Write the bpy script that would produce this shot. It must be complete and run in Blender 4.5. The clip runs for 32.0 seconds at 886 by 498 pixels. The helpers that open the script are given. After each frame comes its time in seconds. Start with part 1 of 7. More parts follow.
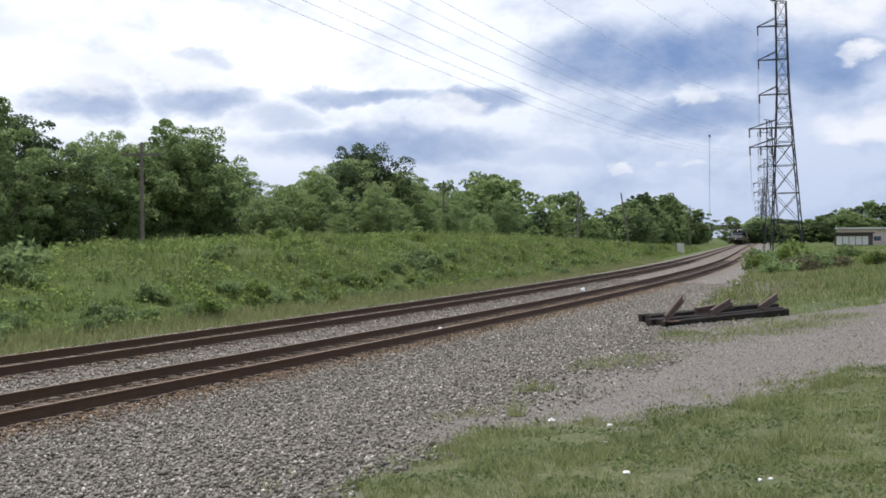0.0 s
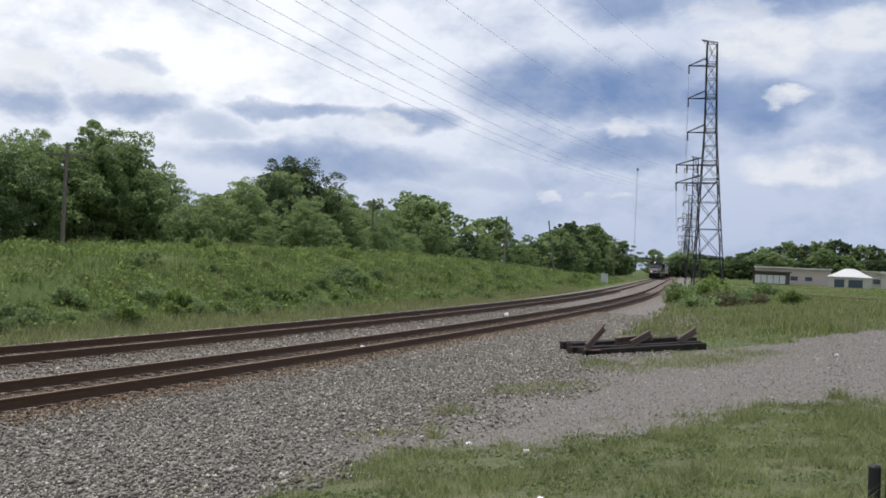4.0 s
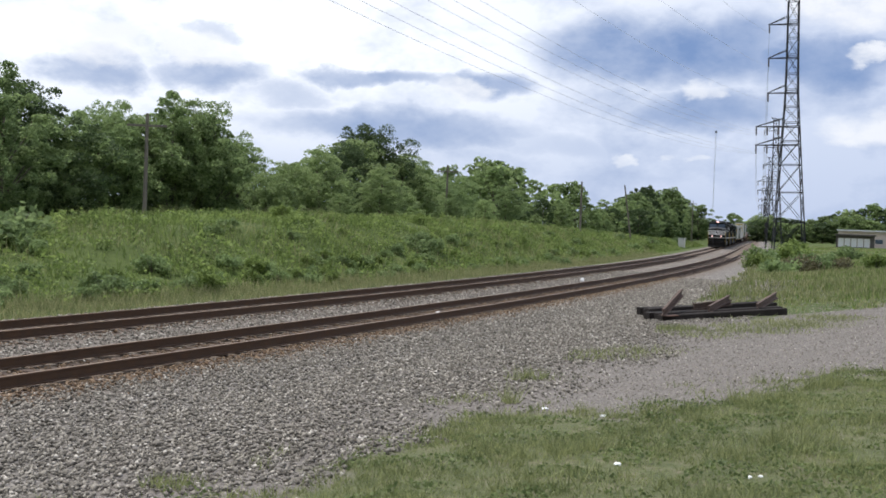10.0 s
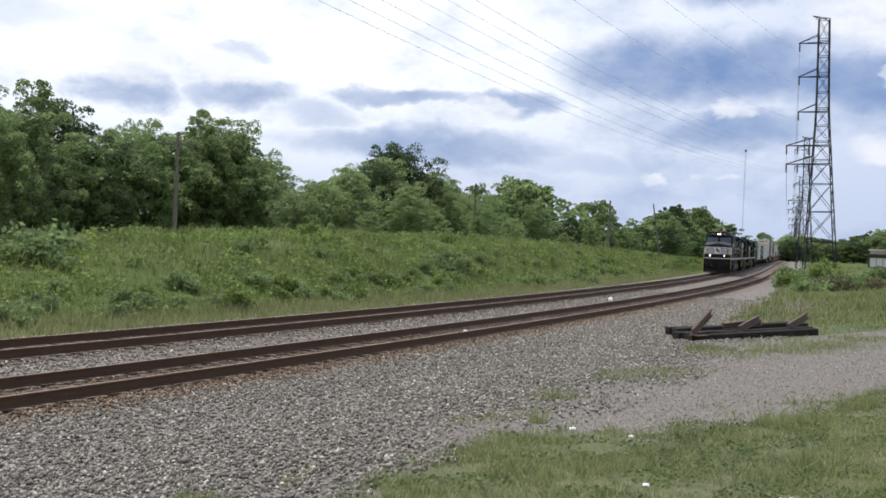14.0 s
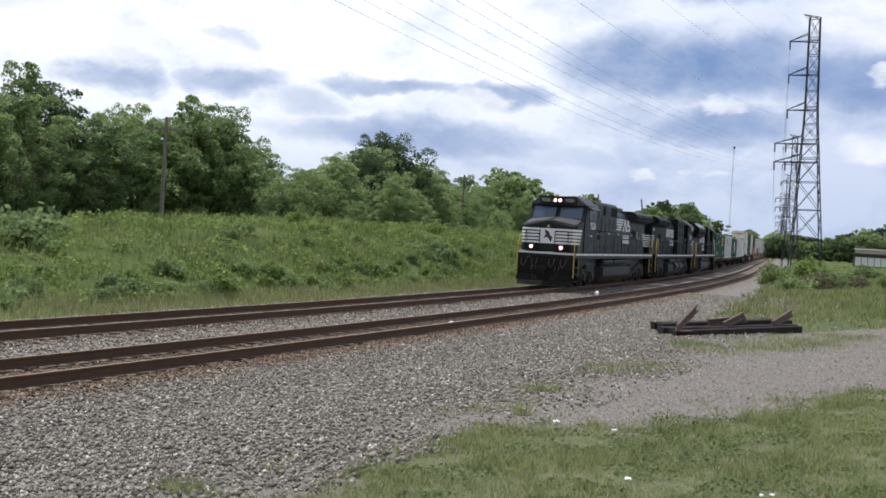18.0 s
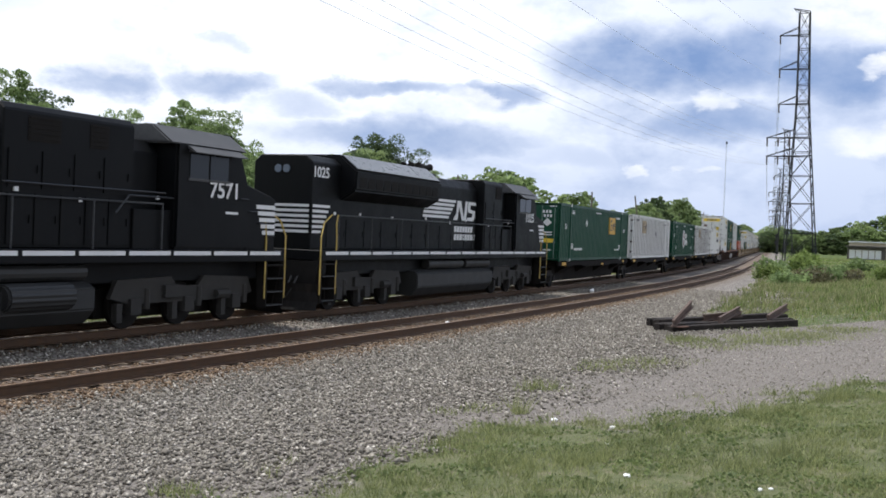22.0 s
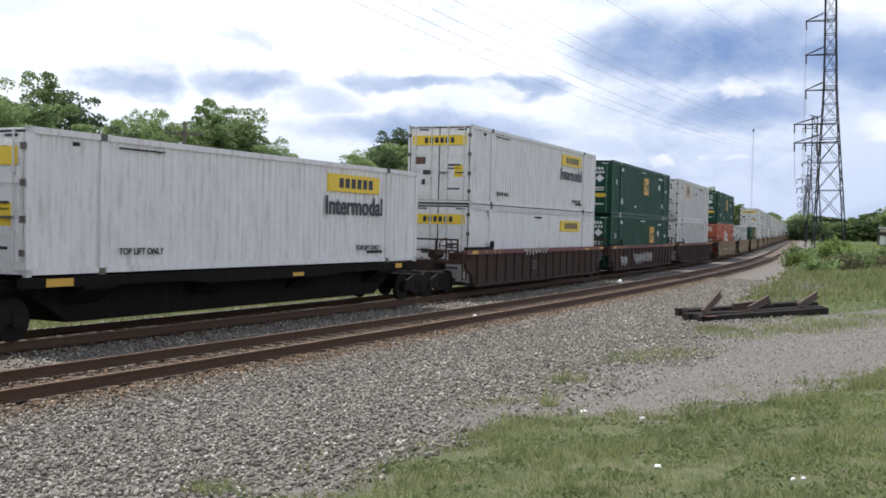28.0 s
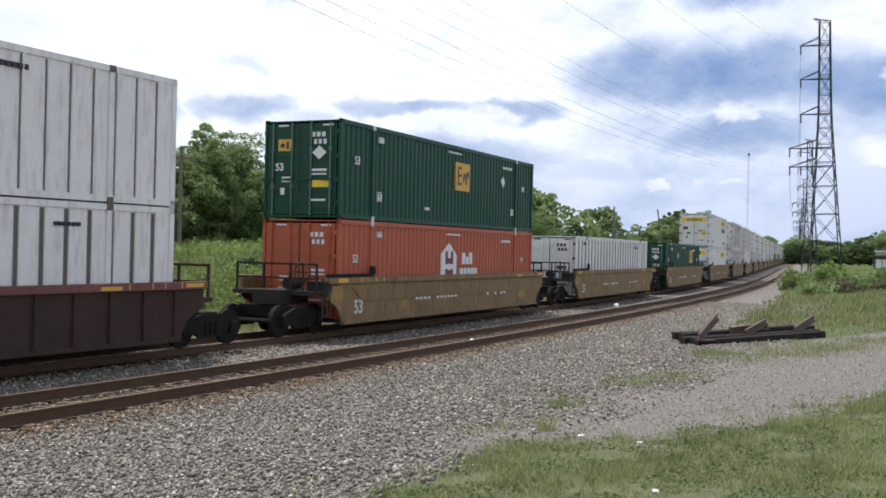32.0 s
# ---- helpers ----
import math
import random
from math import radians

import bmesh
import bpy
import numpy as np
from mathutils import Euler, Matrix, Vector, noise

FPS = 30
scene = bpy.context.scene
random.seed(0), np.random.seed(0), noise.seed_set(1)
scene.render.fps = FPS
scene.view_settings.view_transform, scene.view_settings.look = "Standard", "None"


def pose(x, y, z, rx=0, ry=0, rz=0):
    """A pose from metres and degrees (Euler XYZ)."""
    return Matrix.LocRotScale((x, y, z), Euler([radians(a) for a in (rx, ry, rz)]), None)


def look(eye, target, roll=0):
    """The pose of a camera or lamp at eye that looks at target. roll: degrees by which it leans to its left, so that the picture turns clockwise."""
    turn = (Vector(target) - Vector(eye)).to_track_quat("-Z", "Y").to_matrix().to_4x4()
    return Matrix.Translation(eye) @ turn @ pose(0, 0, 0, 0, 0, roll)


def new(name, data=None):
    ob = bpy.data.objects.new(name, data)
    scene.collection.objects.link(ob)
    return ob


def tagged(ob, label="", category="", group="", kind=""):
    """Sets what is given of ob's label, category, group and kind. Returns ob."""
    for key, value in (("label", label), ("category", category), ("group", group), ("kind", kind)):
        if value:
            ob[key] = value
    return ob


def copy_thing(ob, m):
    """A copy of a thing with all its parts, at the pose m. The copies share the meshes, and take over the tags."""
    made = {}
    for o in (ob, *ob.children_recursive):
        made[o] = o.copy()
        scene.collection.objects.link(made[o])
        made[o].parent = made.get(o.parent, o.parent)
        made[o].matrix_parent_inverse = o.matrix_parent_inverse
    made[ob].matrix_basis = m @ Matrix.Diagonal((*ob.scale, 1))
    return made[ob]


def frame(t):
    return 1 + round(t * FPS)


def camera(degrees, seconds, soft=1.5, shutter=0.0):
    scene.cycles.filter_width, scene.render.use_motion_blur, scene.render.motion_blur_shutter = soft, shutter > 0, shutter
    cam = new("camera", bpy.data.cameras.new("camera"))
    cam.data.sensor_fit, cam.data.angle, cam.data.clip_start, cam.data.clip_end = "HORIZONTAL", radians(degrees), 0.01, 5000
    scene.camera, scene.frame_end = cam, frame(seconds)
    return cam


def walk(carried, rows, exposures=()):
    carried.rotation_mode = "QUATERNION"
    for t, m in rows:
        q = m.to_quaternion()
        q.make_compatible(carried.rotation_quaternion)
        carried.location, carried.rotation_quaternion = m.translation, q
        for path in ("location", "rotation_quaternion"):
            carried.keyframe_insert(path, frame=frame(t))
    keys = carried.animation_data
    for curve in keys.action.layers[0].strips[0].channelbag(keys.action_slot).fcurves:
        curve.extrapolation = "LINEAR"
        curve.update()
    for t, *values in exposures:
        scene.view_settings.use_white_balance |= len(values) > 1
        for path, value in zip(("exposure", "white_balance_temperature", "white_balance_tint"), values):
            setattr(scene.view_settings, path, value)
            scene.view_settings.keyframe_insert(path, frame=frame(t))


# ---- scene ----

EYE = (0.0, 0.0, 2.467)
PATH = [  # seconds, tilt, lean and turn in degrees
    (0.0, 89.46, 0.38, -0.84),
    (0.5, 89.89, -0.39, -1.08),
    (1.0, 88.94, -0.35, 0.25),
    (1.5, 88.57, -1.13, -0.16),
    (2.0, 90.43, -5.40, -2.53),
    (2.3, 93.32, -1.50, -9.24),
    (2.5, 92.32, -0.90, -8.13),
    (3.0, 91.51, -3.03, -6.12),
    (3.5, 90.96, -2.50, -4.69),
    (5.5, 90.23, -3.05, -5.26),
    (6.0, 89.92, -2.55, -3.94),
    (6.5, 89.72, -4.18, -3.24),
    (7.0, 89.33, -2.31, -2.35),
    (7.5, 89.87, -2.97, -1.95),
    (8.0, 89.93, -4.34, -1.25),
    (8.5, 88.65, -3.14, -1.50),
    (9.0, 89.54, -1.56, -0.66),
    (9.5, 89.55, -0.53, -0.10),
    (10.0, 88.61, -2.14, -0.74),
    (10.5, 88.79, -2.89, -1.35),
    (11.0, 89.25, -3.17, -0.37),
    (11.5, 89.72, -2.70, -0.33),
    (12.0, 89.16, -2.90, -0.84),
    (12.5, 88.96, -2.69, -0.51),
    (13.0, 89.21, -2.40, -0.22),
    (13.5, 89.58, -2.17, 0.67),
    (15.5, 89.29, -2.73, 0.56),
    (16.0, 89.26, -2.59, 0.14),
    (16.5, 89.35, -3.03, -0.07),
    (17.0, 89.22, -3.14, -0.14),
    (17.5, 89.18, -3.40, -0.05),
    (18.0, 89.09, -3.44, 0.09),
    (18.5, 88.89, -3.40, 0.14),
    (19.0, 88.73, -3.05, 0.07),
    (19.5, 88.77, -2.93, -0.22),
    (20.0, 88.76, -2.87, -0.32),
    (20.5, 89.07, -2.37, -0.14),
    (21.0, 89.05, -2.08, 0.01),
    (21.5, 89.14, -2.28, -0.08),
    (22.0, 89.12, -2.39, -0.21),
    (22.5, 89.10, -2.77, -0.18),
    (23.0, 89.08, -2.76, 0.41),
    (23.5, 88.88, -2.68, 0.95),
    (24.0, 88.55, -2.47, 1.04),
    (24.5, 88.57, -2.58, 1.00),
    (25.0, 88.40, -2.19, 0.75),
    (25.5, 88.22, -2.02, 0.63),
    (26.0, 88.41, -1.84, 0.36),
    (26.5, 89.00, -1.04, 0.57),
    (28.5, 88.64, -1.45, 1.29),
    (29.0, 88.62, -1.22, 0.89),
    (29.5, 89.09, -0.98, 0.75),
    (30.0, 89.27, -1.06, 0.72),
    (30.5, 89.58, -1.00, 0.79),
    (31.0, 90.04, -1.32, 0.82),
    (31.5, 89.98, -1.51, 0.61),
    (32.0, 90.03, -1.30, 1.01),
]
cam = camera(45.27, 32.0, soft=1.7, shutter=0.04)
walk(cam, [(t, pose(*EYE, a, b, c)) for t, a, b, c in PATH], exposures=[(0.0, -0.02, 6320, 10), (1.5, 0.0, 6320, 10), (2.0, 0.06, 6320, 10), (2.5, -0.14, 6320, 10), (3.0, -0.32, 6320, 10), (3.5, -0.28, 6320, 10), (5.5, -0.12, 6320, 10), (9.0, -0.02, 6320, 10), (13.0, 0.0, 6320, 10), (18.0, 0.02, 6320, 10), (21.0, 0.12, 6320, 10), (24.0, 0.15, 6320, 10), (32.0, 0.16, 6320, 10)])

# ---- world, sun ----
SUN_ELEV, SUN_AZ = 71.0, -64.0          # degrees; azimuth clockwise from +y
sun_way = Vector((math.sin(radians(SUN_AZ)) * math.cos(radians(SUN_ELEV)), math.cos(radians(SUN_AZ)) * math.cos(radians(SUN_ELEV)), math.sin(radians(SUN_ELEV))))
sun = new("sun", bpy.data.lights.new("sun", "SUN"))
sun.data.energy, sun.data.angle, sun.data.color = 3.85, radians(0.8), (1.0, 0.96, 0.90)
sun.matrix_world = look((0, 0, 60), Vector((0, 0, 60)) - sun_way)


def node(nt, kind, inputs=None, operation="", data_type="", blend_type="", attribute_name=""):
    n = nt.nodes.new(kind)
    if operation:
        n.operation = operation
    if data_type:
        n.data_type = data_type
    if blend_type:
        n.blend_type = blend_type
    if attribute_name:
        n.attribute_name = attribute_name
    for k, v in (inputs or {}).items():
        if hasattr(v, "is_output"):
            nt.links.new(v, n.inputs[k])
        else:
            n.inputs[k].default_value = v
    return n


def ramp(nt, fac, stops):
    n = node(nt, "ShaderNodeValToRGB", {0: fac})
    while len(n.color_ramp.elements) < len(stops):
        n.color_ramp.elements.new(0.5)
    for e, (p, c) in zip(n.color_ramp.elements, stops):
        e.position, e.color = p, (*c, 1) if len(c) == 3 else c
    return n.outputs[0]


def mixc(nt, fac, a, b):
    n = node(nt, "ShaderNodeMix", data_type="RGBA")
    for k, v in ((0, fac), (6, a), (7, b)):
        if hasattr(v, "is_output"):
            nt.links.new(v, n.inputs[k])
        else:
            n.inputs[k].default_value = v if k == 0 else ((*v, 1) if len(v) == 3 else v)
    return n.outputs[2]


def math_(nt, op, a, b=0.0):
    return node(nt, "ShaderNodeMath", {0: a, 1: b}, operation=op).outputs[0]


world = bpy.data.worlds.new("world")
scene.world = world
world.use_nodes = True
wt = world.node_tree
wt.nodes.clear()
sky = node(wt, "ShaderNodeTexSky")
sky.sky_type, sky.sun_disc, sky.sun_elevation, sky.sun_rotation = "NISHITA", False, radians(SUN_ELEV), radians(SUN_AZ)
gen = node(wt, "ShaderNodeTexCoord").outputs["Generated"]
sep = node(wt, "ShaderNodeSeparateXYZ", {0: gen})
high = math_(wt, "MAXIMUM", sep.outputs[2], 0.0)
az = math_(wt, "MULTIPLY", math_(wt, "ARCTAN2", sep.outputs[0], sep.outputs[1]), 57.3)
el = math_(wt, "MULTIPLY", math_(wt, "ARCSINE", sep.outputs[2]), 57.3)
flat = node(wt, "ShaderNodeCombineXYZ", {0: az, 1: math_(wt, "MULTIPLY", el, 1.7), 2: 0.0}).outputs[0]
warp = node(wt, "ShaderNodeSeparateColor", {0: node(wt, "ShaderNodeTexNoise", {"Vector": flat, "Scale": 0.2, "Detail": 9.0, "Roughness": 0.6}).outputs["Color"]}).outputs
billow = node(wt, "ShaderNodeTexNoise", {"Vector": flat, "Scale": 0.42, "Detail": 8.0, "Roughness": 0.6}).outputs[0]
az_w = math_(wt, "ADD", az, math_(wt, "MULTIPLY", math_(wt, "SUBTRACT", warp[0], 0.5), 7.0))
el_w = math_(wt, "ADD", el, math_(wt, "MULTIPLY", math_(wt, "SUBTRACT", warp[1], 0.5), 3.0))


def cloud_field(rows, edge):
    """The thickest of some clouds at each place: azimuth, elevation, half width, half height in degrees, depth."""
    field = 0.0
    for a_, e_, w_, h_, k_ in rows:
        u = math_(wt, "DIVIDE", math_(wt, "SUBTRACT", az_w, a_), w_)
        v = math_(wt, "DIVIDE", math_(wt, "SUBTRACT", el_w, e_), h_)
        r2 = math_(wt, "ADD", math_(wt, "MULTIPLY", u, u), math_(wt, "MULTIPLY", v, v))
        soft_ = node(wt, "ShaderNodeMapRange", {0: r2, 1: edge, 2: 1.8, 3: k_, 4: 0.0})
        soft_.interpolation_type = "SMOOTHSTEP"
        field = math_(wt, "MAXIMUM", field, soft_.outputs[0])
    return field


# grey-blue cloud bases, and the white heads that stand before them
BASES = [(12.4, 9.5, 6.6, 2.0, 1.0), (20.3, 8.7, 4.2, 1.4, 0.95), (14.2, 6.2, 4.2, 1.1, 0.85), (-3.0, 7.6, 4.0, 0.55, 0.8), (2.8, 7.6, 2.9, 0.7, 0.8), (-2.2, 5.0, 6.6, 1.1, 0.8), (-17.6, 7.2, 2.8, 1.0, 0.8), (-11.8, 7.6, 3.2, 0.9, 0.8),
         (-11.8, 9.8, 1.6, 0.45, 0.5), (-7.8, 6.6, 2.8, 0.8, 0.55), (24.6, 15.0, 8.5, 1.6, 1.0), (29.0, 9.0, 4.0, 1.9, 1.0), (14.6, 14.0, 3.4, 1.3, 0.85), (7.0, 4.4, 4.0, 0.7, 0.3), (-24.0, 11.0, 5.0, 1.2, 0.4), (38.0, 13.0, 7.0, 2.4, 0.8)]
HEADS = [(1.5, 7.3, 1.2, 0.6, 0.8), (14.1, 7.1, 1.2, 0.6, 0.7), (10.4, 3.8, 0.8, 0.3, 0.7), (13.6, 3.7, 0.7, 0.25, 0.5), (-17.8, 8.5, 2.2, 0.9, 0.9), (-12.4, 8.8, 2.0, 0.8, 0.8), (21.5, 11.9, 2.8, 1.4, 0.95), (22.4, 9.2, 1.1, 0.45, 0.9), (24.1, 5.8, 3.4, 1.0, 0.85), (25.8, 12.2, 1.9, 1.2, 0.85), (19.6, 13.6, 1.6, 0.6, 0.5)]
mottle = node(wt, "ShaderNodeMapRange", {0: billow, 1: 0.32, 2: 0.62, 3: 0.78, 4: 1.0}).outputs[0]
shade = math_(wt, "MULTIPLY", cloud_field(BASES, 0.0), mottle)
shade = math_(wt, "MAXIMUM", shade, node(wt, "ShaderNodeMapRange", {0: warp[2], 1: 0.45, 2: 0.72, 3: 0.0, 4: 0.5}).outputs[0])
glare = node(wt, "ShaderNodeMapRange", {0: el, 1: 1.0, 2: 8.0, 3: 0.0, 4: 1.0}).outputs[0]
side = node(wt, "ShaderNodeMapRange", {0: az, 1: -6.0, 2: 20.0, 3: 1.0, 4: 0.25}).outputs[0]
# out of view the sky is raised again, added fill for the train's near side
side = math_(wt, "MAXIMUM", side, node(wt, "ShaderNodeMapRange", {0: math_(wt, "ABSOLUTE", az), 1: 50.0, 2: 110.0, 3: 0.0, 4: 1.0}).outputs[0])
pale = mixc(wt, math_(wt, "MULTIPLY", glare, side), (0.58, 0.66, 0.85), (1.2, 1.21, 1.23))
facing = node(wt, "ShaderNodeMapRange", {0: math_(wt, "ABSOLUTE", az), 1: 60.0, 2: 130.0, 3: 0.0, 4: 1.0}).outputs[0]
pale = mixc(wt, math_(wt, "MULTIPLY", facing, glare), pale, (0.92, 0.94, 0.97))   # unseen bright clouds behind the camera, added as fill for shaded sides
cloud = mixc(wt, math_(wt, "MULTIPLY", shade, math_(wt, "SUBTRACT", 1.0, math_(wt, "MULTIPLY", facing, 0.6))), pale, (0.215, 0.325, 0.575))
cloud = mixc(wt, math_(wt, "MULTIPLY", cloud_field(HEADS, 0.35), node(wt, "ShaderNodeMapRange", {0: billow, 1: 0.36, 2: 0.56, 3: 0.45, 4: 1.0}).outputs[0]), cloud, (0.98, 0.99, 1.02))
veil = mixc(wt, node(wt, "ShaderNodeMapRange", {0: high, 1: 0.26, 2: 0.66, 3: 0.97, 4: 0.36}).outputs[0], node(wt, "ShaderNodeMix", {6: sky.outputs[0], 7: (0.13, 0.13, 0.13, 1), 0: 1.0}, data_type="RGBA", blend_type="MULTIPLY").outputs[2], cloud)
back = node(wt, "ShaderNodeBackground", {0: veil, 1: 1.0})
wt.links.new(back.outputs[0], node(wt, "ShaderNodeOutputWorld").inputs[0])


# ---- materials ----
def material(name, base, rough=0.6, metal=0.0, vary=0.0, scale=3.0, dirt=None, dirt_amount=0.0, bump=0.0, bump_scale=40.0, spec=0.5, emit=0.0, by_object=0.0):
    m = bpy.data.materials.new(name)
    m.use_nodes = True
    nt = m.node_tree
    b = nt.nodes["Principled BSDF"]
    b.inputs["Roughness"].default_value, b.inputs["Metallic"].default_value = rough, metal
    b.inputs["Specular IOR Level"].default_value = spec
    co = node(nt, "ShaderNodeTexCoord").outputs["Object"]
    col = (*base, 1)
    if vary or dirt_amount:
        n1 = node(nt, "ShaderNodeTexNoise", {"Vector": co, "Scale": scale, "Detail": 6.0, "Roughness": 0.6}).outputs[0]
        n2 = node(nt, "ShaderNodeTexNoise", {"Vector": co, "Scale": scale * 9, "Detail": 3.0}).outputs[0]
        both = math_(nt, "ADD", math_(nt, "MULTIPLY", n1, 0.65), math_(nt, "MULTIPLY", n2, 0.35))
        lo, hi = [c * (1 - vary) for c in base], [min(1, c * (1 + vary)) for c in base]
        col = ramp(nt, both, [(0.3, lo), (0.7, hi)])
        if dirt_amount:
            streak = node(nt, "ShaderNodeMapping", {0: co, 3: (3.0, 3.0, 0.5)}).outputs[0]
            n3 = node(nt, "ShaderNodeTexNoise", {"Vector": streak, "Scale": 2.2, "Detail": 7.0, "Roughness": 0.65}).outputs[0]
            f = node(nt, "ShaderNodeMapRange", {0: n3, 1: 0.5, 2: 0.78, 3: 0.0, 4: dirt_amount}).outputs[0]
            col = mixc(nt, f, col, dirt)
        nt.links.new(node(nt, "ShaderNodeMapRange", {0: both, 1: 0.3, 2: 0.7, 3: max(0.03, rough - 0.1), 4: min(1, rough + 0.12)}).outputs[0], b.inputs["Roughness"])
    if by_object:
        r = node(nt, "ShaderNodeObjectInfo").outputs["Random"]
        col = node(nt, "ShaderNodeHueSaturation", {"Value": node(nt, "ShaderNodeMapRange", {0: r, 1: 0.0, 2: 1.0, 3: 1 - by_object, 4: 1 + by_object}).outputs[0], "Color": col}).outputs[0]
    if hasattr(col, "is_output"):
        nt.links.new(col, b.inputs["Base Color"])
    else:
        b.inputs["Base Color"].default_value = col
    if bump:
        n4 = node(nt, "ShaderNodeTexNoise", {"Vector": co, "Scale": bump_scale, "Detail": 4.0}).outputs[0]
        nt.links.new(node(nt, "ShaderNodeBump", {"Height": n4, "Strength": bump, "Distance": 0.02}).outputs[0], b.inputs["Normal"])
    if emit:
        b.inputs["Emission Color"].default_value, b.inputs["Emission Strength"].default_value = (*base, 1), emit
    return m


def foliage(name, dark, light, through_=0.35, rough=0.55, by_object=0.12):
    m = bpy.data.materials.new(name)
    m.use_nodes = True
    nt = m.node_tree
    b = nt.nodes["Principled BSDF"]
    b.inputs["Roughness"].default_value = rough
    b.inputs["Specular IOR Level"].default_value = 0.25
    isl = node(nt, "ShaderNodeNewGeometry").outputs["Random Per Island"]
    co = node(nt, "ShaderNodeTexCoord").outputs["Object"]
    n1 = node(nt, "ShaderNodeTexNoise", {"Vector": co, "Scale": 0.55, "Detail": 4.0}).outputs[0]
    f = math_(nt, "ADD", math_(nt, "MULTIPLY", isl, 0.55), math_(nt, "MULTIPLY", n1, 0.5))
    col = ramp(nt, f, [(0.2, dark), (0.85, light)])
    r = node(nt, "ShaderNodeObjectInfo").outputs["Random"]
    col = node(nt, "ShaderNodeHueSaturation", {"Value": node(nt, "ShaderNodeMapRange", {0: r, 1: 0.0, 2: 1.0, 3: 1 - by_object, 4: 1 + by_object}).outputs[0], "Color": col}).outputs[0]
    nt.links.new(col, b.inputs["Base Color"])
    tr = node(nt, "ShaderNodeBsdfTranslucent", {0: col})
    mx = node(nt, "ShaderNodeMixShader", {0: through_})
    nt.links.new(b.outputs[0], mx.inputs[1])
    nt.links.new(tr.outputs[0], mx.inputs[2])
    nt.links.new(mx.outputs[0], nt.nodes["Material Output"].inputs[0])
    return m


def ground_material():
    m = bpy.data.materials.new("ground")
    m.use_nodes = True
    nt = m.node_tree
    b = nt.nodes["Principled BSDF"]
    b.inputs["Roughness"].default_value, b.inputs["Specular IOR Level"].default_value = 0.9, 0.2
    co = node(nt, "ShaderNodeTexCoord").outputs["Object"]
    stone = node(nt, "ShaderNodeTexVoronoi", {"Vector": co, "Scale": 19.0})
    fine = node(nt, "ShaderNodeTexVoronoi", {"Vector": co, "Scale": 46.0})
    tone = node(nt, "ShaderNodeSeparateColor", {0: stone.outputs["Color"]}).outputs[0]
    tone2 = node(nt, "ShaderNodeSeparateColor", {0: fine.outputs["Color"]}).outputs[1]
    patch = node(nt, "ShaderNodeTexNoise", {"Vector": co, "Scale": 0.55, "Detail": 5.0}).outputs[0]
    clump = node(nt, "ShaderNodeTexNoise", {"Vector": co, "Scale": 4.0, "Detail": 6.0, "Roughness": 0.65}).outputs[0]
    grain = node(nt, "ShaderNodeTexNoise", {"Vector": co, "Scale": 60.0, "Detail": 3.0}).outputs[0]
    ballast = ramp(nt, math_(nt, "ADD", math_(nt, "MULTIPLY", tone, 0.75), math_(nt, "MULTIPLY", tone2, 0.25)), [(0.0, (0.052, 0.047, 0.042)), (0.45, (0.165, 0.150, 0.134)), (0.8, (0.270, 0.247, 0.221)), (1.0, (0.50, 0.46, 0.42))])
    gravel = ramp(nt, math_(nt, "ADD", math_(nt, "MULTIPLY", tone2, 0.6), math_(nt, "MULTIPLY", grain, 0.4)), [(0.1, (0.080, 0.070, 0.062)), (0.5, (0.172, 0.155, 0.138)), (1.0, (0.35, 0.32, 0.29))])
    gravel = mixc(nt, node(nt, "ShaderNodeMapRange", {0: patch, 1: 0.42, 2: 0.68, 3: 0.0, 4: 0.45}).outputs[0], gravel, (0.165, 0.147, 0.13))
    lawn = ramp(nt, math_(nt, "ADD", math_(nt, "MULTIPLY", clump, 0.7), math_(nt, "MULTIPLY", grain, 0.3)), [(0.3, (0.055, 0.071, 0.030)), (0.5, (0.113, 0.126, 0.059)), (0.62, (0.168, 0.155, 0.097)), (0.75, (0.210, 0.189, 0.147))])
    weeds = ramp(nt, math_(nt, "ADD", math_(nt, "MULTIPLY", clump, 0.5), math_(nt, "MULTIPLY", patch, 0.5)), [(0.3, (0.045, 0.068, 0.016)), (0.55, (0.088, 0.118, 0.032)), (0.75, (0.17, 0.17, 0.07))])
    at = node(nt, "ShaderNodeAttribute", attribute_name="zone").outputs["Color"]
    z = node(nt, "ShaderNodeSeparateColor", {0: at}).outputs
    rough_edge = math_(nt, "MULTIPLY", math_(nt, "SUBTRACT", clump, 0.5), 1.5)

    def part_of(v):
        return node(nt, "ShaderNodeMapRange", {0: math_(nt, "ADD", v, rough_edge), 1: 0.35, 2: 0.65, 3: 0.0, 4: 1.0}).outputs[0]

    col = mixc(nt, part_of(z[1]), weeds, gravel)
    col = mixc(nt, part_of(z[2]), col, lawn)
    rusty = node(nt, "ShaderNodeAttribute", attribute_name="rust").outputs["Fac"]
    ballast = mixc(nt, math_(nt, "MULTIPLY", rusty, node(nt, "ShaderNodeMapRange", {0: clump, 1: 0.3, 2: 0.7, 3: 0.35, 4: 0.9}).outputs[0]), ballast, (0.135, 0.090, 0.055))
    col = mixc(nt, part_of(z[0]), col, ballast)
    nt.links.new(col, b.inputs["Base Color"])
    h = math_(nt, "ADD", math_(nt, "MULTIPLY", stone.outputs["Distance"], -1.0), math_(nt, "MULTIPLY", grain, 0.3))
    nt.links.new(node(nt, "ShaderNodeBump", {"Height": h, "Strength": 0.8, "Distance": 0.03}).outputs[0], b.inputs["Normal"])
    return m


